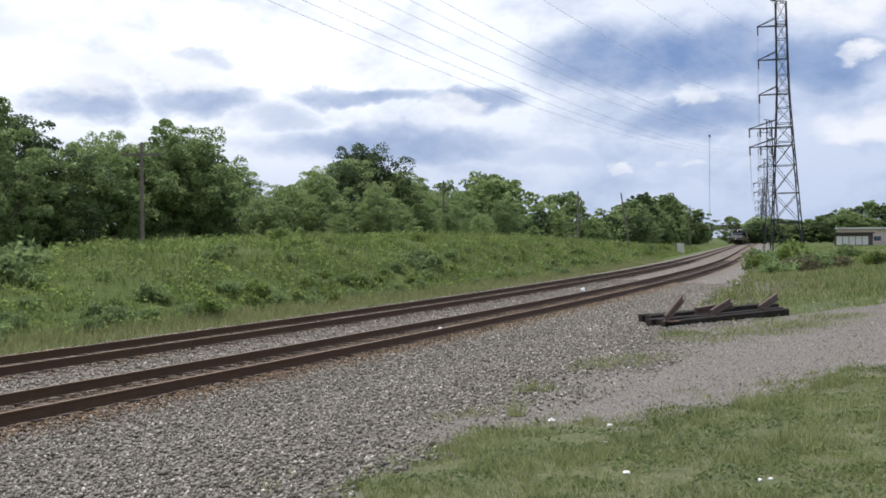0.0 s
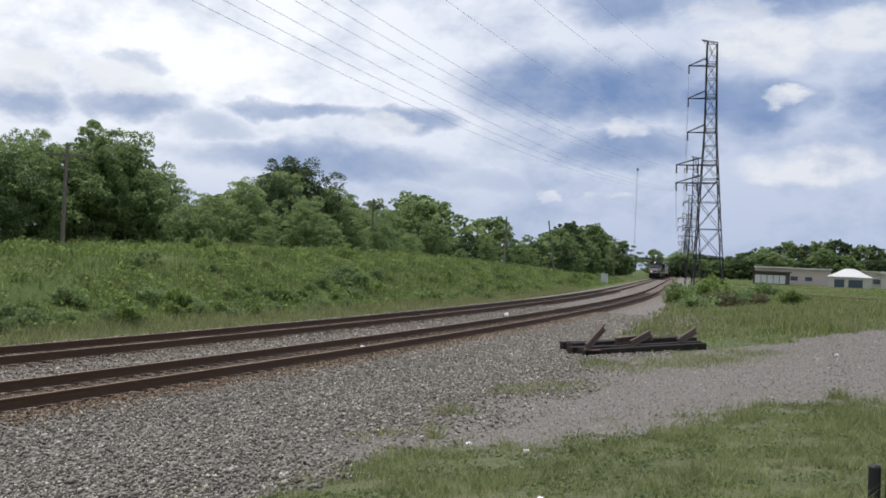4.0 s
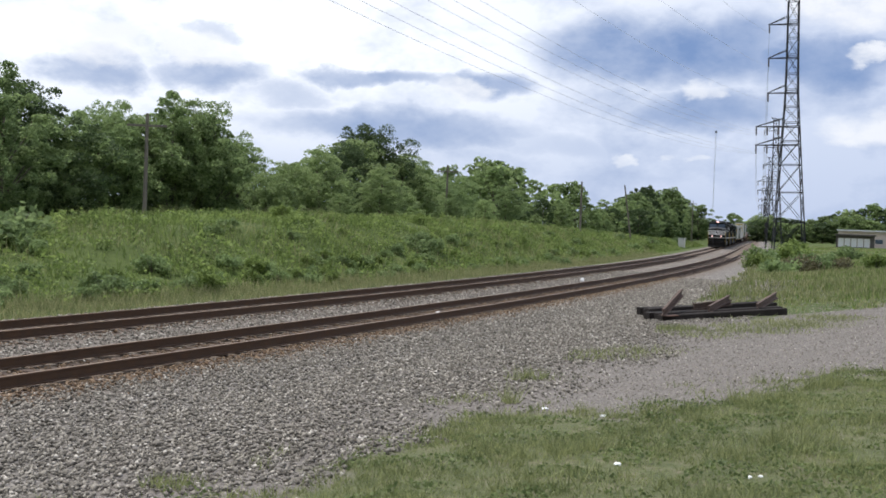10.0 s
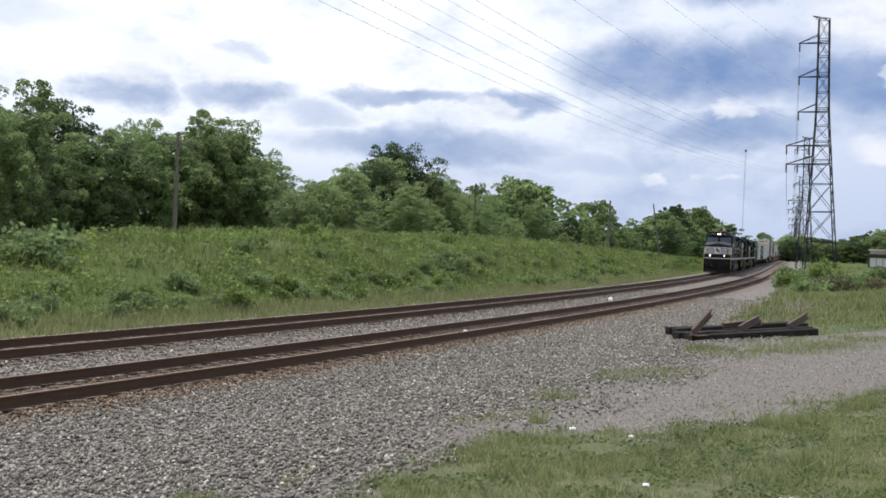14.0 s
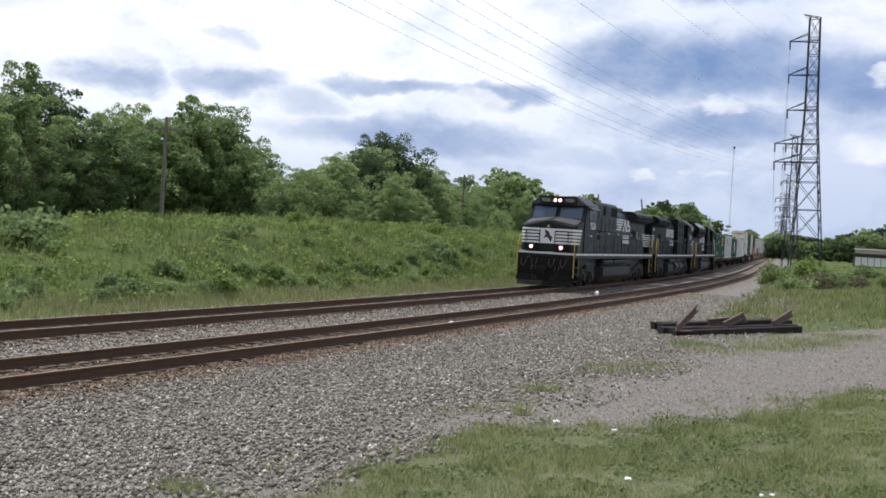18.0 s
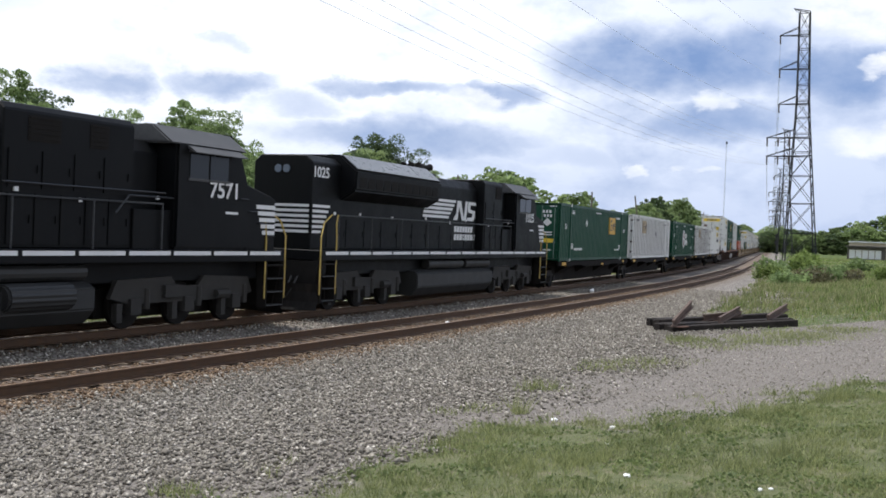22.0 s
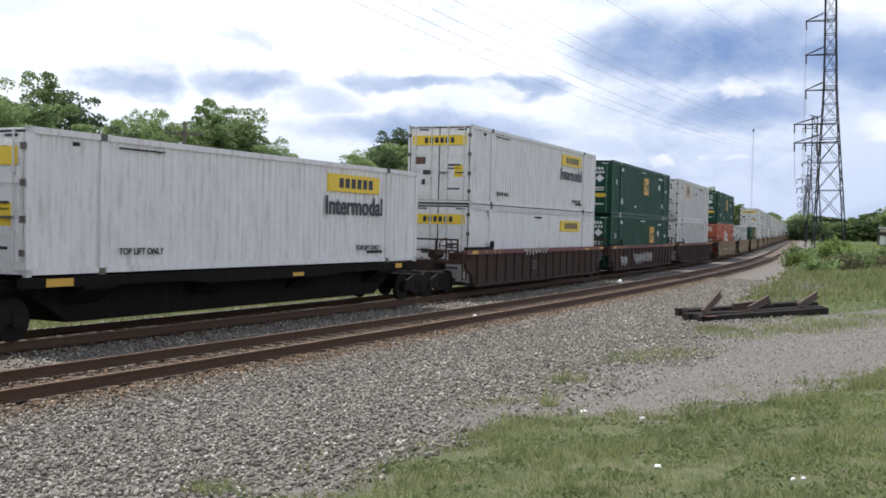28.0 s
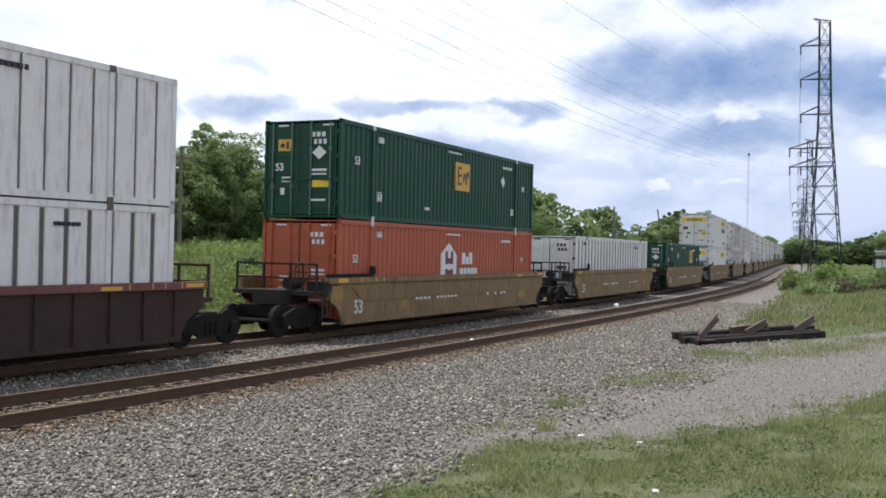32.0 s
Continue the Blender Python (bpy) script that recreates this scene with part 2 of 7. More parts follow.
M = {
    "ground": ground_material(),
    "endgrey": material("grimy end platform paint", (0.022, 0.018, 0.015), 0.8, vary=0.4, scale=3),
    "sign": material("dim number board digits", (0.30, 0.30, 0.28), 0.5),
    "rail": material("rusted rail", (0.070, 0.036, 0.017), 0.75, 0.0, vary=0.35, scale=5, bump=0.2),
    "railtop": material("worn rail head", (0.26, 0.17, 0.11), 0.42, 0.5, vary=0.25),
    "tie": material("weathered tie", (0.085, 0.06, 0.045), 0.9, vary=0.4, scale=4, bump=0.5, by_object=0.25),
    "oldtie": material("creosoted timber", (0.030, 0.026, 0.024), 0.9, spec=0.15, vary=0.45, scale=5, bump=0.5, by_object=0.3),
    "rust": material("rusty steel", (0.15, 0.085, 0.06), 0.8, 0.2, vary=0.4, scale=6, bump=0.3),
    # seam: painted shade at panel joints; also castings, hinges and numbers
    "seam": material("dark joint shade and fittings", (0.115, 0.10, 0.085), 0.7, vary=0.25, scale=3),
    "tanpatch": material("faded tan patch", (0.42, 0.32, 0.20), 0.6, vary=0.12, scale=2),
    "palepatch": material("faded cream patch", (0.58, 0.52, 0.42), 0.6, vary=0.12, scale=2),
    "oldrail": material("old rusty rail", (0.105, 0.07, 0.055), 0.75, 0.1, vary=0.4, scale=6, bump=0.3),
    "black": material("black locomotive paint", (0.0035, 0.004, 0.0048), 0.5, vary=0.3, scale=1.5, dirt=(0.011, 0.0105, 0.01), dirt_amount=0.35, spec=0.14),
    "oldblack": material("faded black locomotive paint", (0.0075, 0.0085, 0.0105), 0.45, vary=0.3, scale=1.5, dirt=(0.018, 0.0175, 0.017), dirt_amount=0.45, spec=0.25),
    # sideglass: darker copy of glass, without the painted sky reflection
    "sideglass": material("shaded side window glass", (0.012, 0.015, 0.018), 0.15, spec=0.3),
    # roof: grey raised to carry the light that falls on upward faces
    "roof": material("roof grey lightened as top-lit", (0.055, 0.056, 0.058), 0.6, vary=0.4, scale=2),
    "handrail": material("worn grey rail paint", (0.024, 0.026, 0.029), 0.45, vary=0.2),
    "truck": material("dusty bogie castings", (0.027, 0.025, 0.0225), 0.8, vary=0.5, scale=4, bump=0.3),
    # shutter: the sky's reflection on the radiator slope, put into a lighter grey
    "shutter": material("radiator top grey with sky sheen", (0.14, 0.145, 0.15), 0.3, vary=0.2),
    "under": material("grimy running gear", (0.013, 0.0115, 0.0105), 0.85, 0.0, vary=0.5, scale=5, bump=0.3, spec=0.2),
    "plow": material("scuffed plow steel", (0.020, 0.0185, 0.0175), 0.75, vary=0.5, scale=3, dirt=(0.05, 0.045, 0.04), dirt_amount=0.5, spec=0.25),
    "tank": material("dusty fuel tank paint", (0.019, 0.0195, 0.0195), 0.6, vary=0.3, scale=2, dirt=(0.03, 0.028, 0.025), dirt_amount=0.6),
    "white": material("white paint", (0.72, 0.72, 0.72), 0.5, vary=0.06),
    "yellow": material("yellow handrail paint", (0.46, 0.33, 0.08), 0.55, vary=0.2),
    # glass: blue base stands in for reflected sky
    "glass": material("window glass with sky blue mixed in", (0.05, 0.075, 0.11), 0.06, spec=0.8),
    "lamp": material("lit headlight", (1.0, 0.55, 0.48), 0.3, emit=5.0),
    "green": material("green container paint", (0.0050, 0.056, 0.029), 0.45, vary=0.18, scale=0.8, dirt=(0.012, 0.042, 0.024), dirt_amount=0.35, spec=0.3),
    "hubgreen": material("dark green container paint", (0.0032, 0.050, 0.0245), 0.42, vary=0.15, scale=0.8, dirt=(0.010, 0.034, 0.019), dirt_amount=0.3, spec=0.2),
    "cwhite": material("white container paint", (0.73, 0.725, 0.71), 0.5, vary=0.08, scale=1.2, dirt=(0.30, 0.27, 0.23), dirt_amount=0.6),
    "cgrey": material("pale grey container paint", (0.60, 0.595, 0.58), 0.5, vary=0.1, scale=1.2, dirt=(0.28, 0.25, 0.21), dirt_amount=0.5),
    "orange": material("orange-red container paint", (0.42, 0.092, 0.038), 0.5, vary=0.15, scale=1, dirt=(0.18, 0.07, 0.04), dirt_amount=0.5),
    "tan": material("faded yellow car paint", (0.215, 0.140, 0.055), 0.7, vary=0.35, scale=1.0, dirt=(0.04, 0.03, 0.022), dirt_amount=0.9),
    "brown": material("brown car paint", (0.055, 0.034, 0.027), 0.8, spec=0.2, vary=0.3, scale=1.3, dirt=(0.035, 0.027, 0.022), dirt_amount=0.8),
    "redbrown": material("oxide red flange paint", (0.17, 0.06, 0.05), 0.65, vary=0.3, scale=1.5, dirt=(0.05, 0.03, 0.025), dirt_amount=0.7),
    "bolster": material("grey spine car paint", (0.011, 0.0095, 0.0085), 0.85, vary=0.4, scale=2, dirt=(0.045, 0.033, 0.022), dirt_amount=0.35, spec=0.12),
    "amber": material("amber decal", (0.62, 0.36, 0.05), 0.5, vary=0.1),
    "lemon": material("yellow decal", (0.80, 0.56, 0.04), 0.5, vary=0.06),
    "amberpaint": material("brighter yellow repaint", (0.30, 0.19, 0.05), 0.65, vary=0.25, scale=2),
    "barpaint": material("worn pale green bars", (0.10, 0.16, 0.13), 0.5, vary=0.2),
    "ink": material("black lettering", (0.02, 0.02, 0.03), 0.5),
    "crimson": material("dark red decal", (0.16, 0.016, 0.03), 0.5),
    "steel": material("dull lattice steel", (0.035, 0.037, 0.04), 0.75, 0.0, vary=0.2, spec=0.2),
    "wire": material("weathered cable", (0.50, 0.52, 0.56), 0.6),
    "porcelain": material("brown insulator", (0.05, 0.035, 0.03), 0.3),
    "wood": material("grey utility pole", (0.17, 0.15, 0.125), 0.9, vary=0.3, scale=3),
    "bark": material("bark", (0.11, 0.095, 0.075), 0.95, vary=0.4, scale=3, bump=0.6, bump_scale=12),
    "leaf": foliage("tree leaves", (0.120, 0.178, 0.072), (0.330, 0.420, 0.180), 0.58),
    "leafdark": foliage("dark tree leaves", (0.046, 0.077, 0.033), (0.128, 0.178, 0.076), 0.42),
    "leafpale": foliage("pale tree leaves", (0.150, 0.212, 0.084), (0.38, 0.47, 0.205), 0.6),
    "weed": foliage("bank weeds", (0.090, 0.140, 0.036), (0.305, 0.385, 0.120), 0.54),
    "grass": foliage("mown grass", (0.105, 0.135, 0.058), (0.375, 0.395, 0.175), 0.45),
    "lawnweed": foliage("lawn weeds", (0.092, 0.132, 0.050), (0.25, 0.305, 0.115), 0.45),
    "straw": foliage("tall pale grass", (0.145, 0.165, 0.068), (0.39, 0.375, 0.195), 0.45),
    "drybrush": foliage("dry brush", (0.060, 0.062, 0.030), (0.20, 0.175, 0.095), 0.3),
    "paper": material("white litter", (0.85, 0.85, 0.85), 0.6),
    "concrete": material("pale concrete", (0.58, 0.55, 0.50), 0.85, vary=0.12, scale=0.6),
    "sheet": material("white sheet metal", (0.72, 0.73, 0.75), 0.4, vary=0.05),
    "darksheet": material("dark roof sheet", (0.09, 0.08, 0.075), 0.7, vary=0.2),
    "brick": material("pinkish wall", (0.56, 0.47, 0.45), 0.85, vary=0.2),
    "grey": material("grey pipe", (0.33, 0.33, 0.35), 0.5, vary=0.1),
    "rubber": material("black plastic", (0.012, 0.012, 0.013), 0.5, vary=0.2),
    "signal": material("black signal enamel", (0.015, 0.015, 0.016), 0.6),
}


# ---- mesh helpers ----
def bx(bm, x0, x1, y0, y1, z0, z1):
    v = [bm.verts.new(p) for p in ((x0, y0, z0), (x1, y0, z0), (x1, y1, z0), (x0, y1, z0), (x0, y0, z1), (x1, y0, z1), (x1, y1, z1), (x0, y1, z1))]
    for f in ((3, 2, 1, 0), (4, 5, 6, 7), (0, 1, 5, 4), (1, 2, 6, 5), (2, 3, 7, 6), (3, 0, 4, 7)):
        bm.faces.new([v[i] for i in f])
    return bm


def prism(bm, poly, a0, a1, axis="y"):
    """A polygon of (x, z), or for axis x of (y, z), or for axis z of (x, y), drawn out along the axis."""
    def at(p, a):
        return {"y": (p[0], a, p[1]), "x": (a, p[0], p[1]), "z": (p[0], p[1], a)}[axis]
    lo, hi = [bm.verts.new(at(p, a0)) for p in poly], [bm.verts.new(at(p, a1)) for p in poly]
    n = len(poly)
    bm.faces.new(lo), bm.faces.new(hi[::-1])
    for i in range(n):
        bm.faces.new((lo[i], hi[i], hi[(i + 1) % n], lo[(i + 1) % n]))
    return bm


def rod(bm, a, b, r, n=6, r2=None):
    a, b = Vector(a), Vector(b)
    q = (b - a).to_track_quat("Z", "Y")
    r2 = r if r2 is None else r2
    rings = []
    for p, rr in ((a, r), (b, r2)):
        rings.append([bm.verts.new(p + q @ Vector((rr * math.cos(2 * math.pi * i / n), rr * math.sin(2 * math.pi * i / n), 0))) for i in range(n)])
    for i in range(n):
        bm.faces.new((rings[0][i], rings[0][(i + 1) % n], rings[1][(i + 1) % n], rings[1][i]))
    bm.faces.new(rings[0][::-1]), bm.faces.new(rings[1])
    return bm


def bent(bm, pts, r, n=5):
    for a, b in zip(pts, pts[1:]):
        rod(bm, a, b, r, n)
    return bm


def soften(bm, w=0.03, seg=2):
    bmesh.ops.recalc_face_normals(bm, faces=bm.faces)
    bmesh.ops.bevel(bm, geom=list(bm.edges), offset=w, segments=seg, affect="EDGES", clamp_overlap=True)
    return bm


def mesh_of(name, bm, mat):
    me = bpy.data.meshes.new(name)
    bmesh.ops.recalc_face_normals(bm, faces=bm.faces)
    bm.to_mesh(me)
    bm.free()
    me.materials.append(M[mat] if isinstance(mat, str) else mat)
    return me


def part(name, bm, mat, parent=None, label=""):
    ob = new(name, mesh_of(name, bm, mat) if isinstance(bm, bmesh.types.BMesh) else bm)
    if parent is not None:
        ob.parent = parent
    return tagged(ob, label) if label else ob


def thing(name, label, category, group="", kind=""):
    return tagged(new(name), label, category, group, kind)


def B():
    return bmesh.new()


def raw(name, verts, faces, mat, smooth=False):
    me = bpy.data.meshes.new(name)
    me.from_pydata(verts, [], faces)
    me.materials.append(M[mat] if isinstance(mat, str) else mat)
    return me


def lettering(name, text, mat, parent, size, x, y, z, rx=90, rz=0, wide=1.0):
    cu = bpy.data.curves.new(name, "FONT")
    cu.offset = 0.02 * size
    cu.body, cu.size, cu.extrude, cu.align_x, cu.align_y = text, size, 0.004, "CENTER", "CENTER"
    tmp = bpy.data.objects.new(name, cu)
    me = bpy.data.meshes.new_from_object(tmp)
    bpy.data.objects.remove(tmp)
    me.materials.append(M[mat])
    ob = new(name, me)
    ob.parent = parent
    ob.matrix_basis = pose(x, y, z, rx, 0, rz) @ Matrix.Diagonal((wide, 1, 1, 1))
    return ob


# ---- the two tracks ----
S0, S1, STEP = -140.0, 1500.0, 0.5
ss = np.arange(S0, S1, STEP)
theta = np.radians(72.378 - 3.293e-4 * (151.567 - np.clip(ss, -45, 151.567)) ** 2)
px_ = np.concatenate([[0], np.cumsum(np.cos(theta[:-1]) * STEP)])
py_ = np.concatenate([[0], np.cumsum(np.sin(theta[:-1]) * STEP)])
k0 = int(round(-S0 / STEP))
px_, py_ = px_ - px_[k0] - 7.897, py_ - py_[k0] + 24.0
NEAR = -4.527                       # the near track's offset from the far one


def way(s):
    return float(np.interp(s, ss, theta))


def spot(s, d=0.0, z=0.0):
    """A place s metres along the far track and d metres to its left."""
    a = way(s)
    return Vector((float(np.interp(s, ss, px_)) - math.sin(a) * d, float(np.interp(s, ss, py_)) + math.cos(a) * d, z))


BANK_S = (-140, 0, 8, 14, 20, 28, 40, 66, 125, 180, 230, 400)
BANK_H = (0.3, 0.5, 0.8, 1.35, 1.95, 2.25, 2.4, 2.4, 1.6, 0.75, 0.3, 0.1)


def level(s, d):
    """Height of the ground; arrays or numbers."""
    s, d = np.asarray(s, float), np.asarray(d, float)
    crest = np.interp(s, BANK_S, BANK_H)
    left = np.interp(d, (-1.0, 2.3, 3.6, 5.2), (0, 0, -0.16, -0.12)) + np.where(d > 5.2, (crest + 0.35) * np.clip((d - 5.2) / 7.5, 0, 1) ** 1.0 * (3 - 2 * np.clip((d - 5.2) / 7.5, 0, 1)) * np.clip((d - 5.2) / 7.5, 0, 1), 0)
    hump = np.sin(0.9 * s + 0.7 * d) * np.sin(0.53 * d - 0.31 * s) + 0.6 * np.sin(0.37 * s - 0.8 * d + 1.0)
    left = left + 0.13 * hump * np.clip((d - 6.0) / 2.5, 0, 1) * np.clip((crest - 0.2) / 1.2, 0, 1)
    left = left - np.where(d > 19, (crest + 0.2) * np.clip((d - 19) / 12, 0, 1), 0)
    far = np.clip((s - 40) / 80, 0, 1)
    lot = 0.72 - 0.45 * far
    rise = 0.011 * np.clip(-d - 55, 0, 110)
    right = np.interp(-d, (0, 7.0, 8.2), (0, 0, -0.03)) + lot * np.clip((-d - 8.0) / 9.5, 0, 1) + rise
    return -0.235 + np.where(d > 0, left, right)


def on_ground(s, d, lift=0.0):
    return spot(s, d, float(level(s, d)) + lift)


def sd_of(x, y):
    """Track coordinates of a place."""
    k = int(np.argmin((px_ - x) ** 2 + (py_ - y) ** 2))
    a = theta[k]
    dx, dy = x - px_[k], y - py_[k]
    return float(ss[k] + dx * math.cos(a) + dy * math.sin(a)), float(-dx * math.sin(a) + dy * math.cos(a))


def standing(x, y, lift=0.0):
    return Vector((x, y, float(level(*sd_of(x, y))) + lift))


def wobble(x, y, k=1.0):
    return noise.noise(Vector((x * k, y * k, 3.7)))


def lawn_at(x, y):
    """1 on the mown grass in the foreground, 0 on the gravel."""
    edge = np.interp(x, (-6, -2.2, -1.1, -0.8, 0.2, 0.6, 1.8, 2.4, 3.6, 6.9, 12, 20), (7.2, 8.5, 9.0, 10.4, 11.4, 12.9, 12.9, 12.7, 13.4, 16.3, 17.0, 15.0))
    side = (0.58 * y + 0.1 - x) / 0.7 if y > 6 else 1.0
    return float(np.clip(min((edge - y) / 1.6, side) + 0.5 + 0.6 * wobble(x, y, 0.8) + 0.5 * wobble(x, y, 2.6), 0, 1))


def verge_at(x, y):
    """1 on the weeds that grow beside the line beyond the gravel lot."""
    inner = np.interp(y, (28, 34.5, 40, 54.6, 70, 98, 140), (6.6, 7.9, 9.8, 15.1, 20.5, 29.0, 42.0))
    outer = np.interp(x, (7.7, 10, 13, 16.9, 20.5, 30.5, 49.6, 80, 140), (28.2, 29.6, 31.9, 35.0, 39.0, 56.0, 80.0, 88.0, 90.0))
    w = 1.2 * wobble(x, y, 0.4)
    return float(np.clip((x - inner + w) / 1.2, 0, 1) * np.clip((y - outer + 1.5 * w) / 1.6, 0, 1))


def ground():
    rows = np.unique(np.concatenate([np.linspace(-1500, -60, 12), np.arange(-60, 60, 1.0), np.arange(60, 200, 4.0), np.linspace(200, 1400, 50), np.linspace(1450, 4500, 8)]))
    cols = np.unique(np.concatenate([np.linspace(-3000, -120, 10), np.linspace(-100, -30, 15), np.arange(-28, 8, 0.6), np.arange(8, 34, 1.5), np.linspace(40, 120, 8), np.linspace(200, 3000, 6)]))
    verts, zone, rust = [], [], []
    for s in rows:
        sc = min(max(s, S0 + 1), S1 - 2)
        a = way(sc)
        base = spot(sc) + Vector((math.cos(a), math.sin(a), 0)) * (s - sc)
        for d in cols:
            dn = min(max(d, -110), 60)
            p = base + Vector((-math.sin(a), math.cos(a), 0)) * dn + Vector((-0.9, 0.436, 0)) * (d - dn)
            z = float(level(sc, d))
            verts.append((p.x, p.y, z))
            bal = float(np.clip((d + 11.5 + 0.8 * wobble(p.x, p.y, 0.5)) / 3.0, 0, 1) * np.clip((3.6 - d) / 1.2, 0, 1))
            lot = 0.0
            if d < -6:
                lot = 1.0 - verge_at(p.x, p.y)
                if p.y > 75 + 0.4 * p.x and d < -10:
                    lot = 0.0
            near_rail = min(abs(d - NEAR), abs(d))
            rust.append(float(np.interp(near_rail, (0.9, 1.5, 2.4), (0.9, 0.55, 0.2) if -4.5 < d < 3.5 else (1.0, 0.8, 0.0))))
            zone.append((bal, lot, lawn_at(p.x, p.y) if d < -8 else 0.0, 1.0))
    nc = len(cols)
    faces = [(i * nc + j, i * nc + j + 1, (i + 1) * nc + j + 1, (i + 1) * nc + j)[::-1] for i in range(len(rows) - 1) for j in range(nc - 1)]
    me = raw("ground", verts, faces, "ground")
    col = me.color_attributes.new("zone", "FLOAT_COLOR", "POINT")
    col.data.foreach_set("color", np.array(zone, dtype=np.float32).ravel())
    me.attributes.new("rust", "FLOAT", "POINT").data.foreach_set("value", np.array(rust, dtype=np.float32))
    me.polygons.foreach_set("use_smooth", [True] * len(me.polygons))
    me.update()
    ob = new("ground", me)
    return tagged(ob, "grey crushed stone and gravel lot merging into green grass", "ground", kind="structure")


def sweep(name, profile, d0, z0, mat, steps):
    verts, faces, n = [], [], len(profile)
    for s in steps:
        a = way(s)
        c = spot(s)
        for u, z in profile:
            verts.append((c.x - math.sin(a) * (d0 + u), c.y + math.cos(a) * (d0 + u), z0 + z))
    for i in range(len(steps) - 1):
        for j in range(n):
            faces.append((i * n + j, i * n + (j + 1) % n, (i + 1) * n + (j + 1) % n, (i + 1) * n + j))
    return raw(name, verts, faces, mat)


RAIL = [(-0.07, -0.18), (0.07, -0.18), (0.07, -0.165), (0.012, -0.145), (0.012, -0.045), (0.035, -0.035), (0.035, -0.004), (-0.035, -0.004), (-0.035, -0.035), (-0.012, -0.045), (-0.012, -0.145), (-0.07, -0.165)]
HEAD = [(-0.03, -0.006), (0.03, -0.006), (0.026, 0.0), (-0.026, 0.0)]


def railway(d0, label):
    track = thing("railway_track", label, "track", "parallel railway tracks", "structure")
    steps = list(np.arange(-110, 160, 2.5)) + list(np.arange(160, 1480, 15.0))
    for side in (-0.7525, 0.7525):
        rail = part("rail", sweep("rail", RAIL, d0 + side, 0, "rail", steps), None, track, "rust-brown steel rail")
        part("rail_head", sweep("rail_head", HEAD, d0 + side, 0, "railtop", steps), None, rail, "worn bright running surface")
    return track


ground()
track_far = railway(0.0, "rusty railway track carrying the freight train")
track_near = railway(NEAR, "empty rusty railway track on grey ballast")


# ---- trees, bank and verge ----
rng = np.random.default_rng(7)


def quads(name, centres, size, mat, tilt=1.0):
    """Many small four-cornered leaves, turned at random."""
    n = len(centres)
    a, b = rng.normal(size=(n, 3)), rng.normal(size=(n, 3))
    a[:, 2] *= tilt
    a /= np.linalg.norm(a, axis=1)[:, None]
    b -= (a * b).sum(1)[:, None] * a
    b /= np.linalg.norm(b, axis=1)[:, None]
    s = np.asarray(size)[:, None] * rng.uniform(0.7, 1.3, (n, 1))
    v = np.stack([centres - a * s * 0.5, centres + b * s * 0.32, centres + a * s * 0.5, centres - b * s * 0.32], 1).reshape(-1, 3)
    return bulk(name, v, 4, mat)


def bulk(name, verts, k, mat):
    """Loose faces of k corners each."""
    n = len(verts) // k
    me = bpy.data.meshes.new(name)
    me.vertices.add(len(verts))
    me.vertices.foreach_set("co", np.asarray(verts, dtype=np.float32).ravel())
    me.loops.add(len(verts))
    me.loops.foreach_set("vertex_index", np.arange(len(verts), dtype=np.int32))
    me.polygons.add(n)
    me.polygons.foreach_set("loop_start", np.arange(0, n * k, k, dtype=np.int32))
    me.update(calc_edges=True)
    me.materials.append(M[mat])
    return me


def crown_points(H, R, clumps, leaves, low, lobes):
    cs = []
    phase = rng.uniform(0, 6.28, 3)
    for _ in range(clumps):
        u = rng.uniform(-1, 1)
        ang = rng.uniform(0, 2 * math.pi)
        rr = rng.uniform() ** 0.42
        wide = math.sqrt(max(0.0, 1 - u * u)) * (1 + lobes * math.sin(2 * ang + phase[0]) + lobes * math.sin(3 * ang + phase[1] + 2 * u))
        z = H * (low + (1 - low) * (0.5 + 0.5 * u * (0.9 + 0.1 * math.sin(ang * 2 + phase[2]))))
        c = np.array([R * wide * rr * math.cos(ang), R * wide * rr * math.sin(ang), z])
        c += rng.normal(0, 0.05 * R, 3) * (1.0 if rng.uniform() < 0.7 else 3.0)      # stray boughs break the outline
        c[2] = min(c[2], 0.985 * H)
        rad = R * rng.uniform(0.10, 0.23)
        d = rng.normal(size=(leaves, 3))
        d[:, 2] = np.where(rng.uniform(0, 1, leaves) < 0.65, np.abs(d[:, 2]), d[:, 2])
        d /= np.linalg.norm(d, axis=1)[:, None]
        cs.append(c + d * rad * rng.uniform(0.35, 1.0, (leaves, 1)) ** 0.5 * np.array([1, 1, 0.8]))
    return np.concatenate(cs)


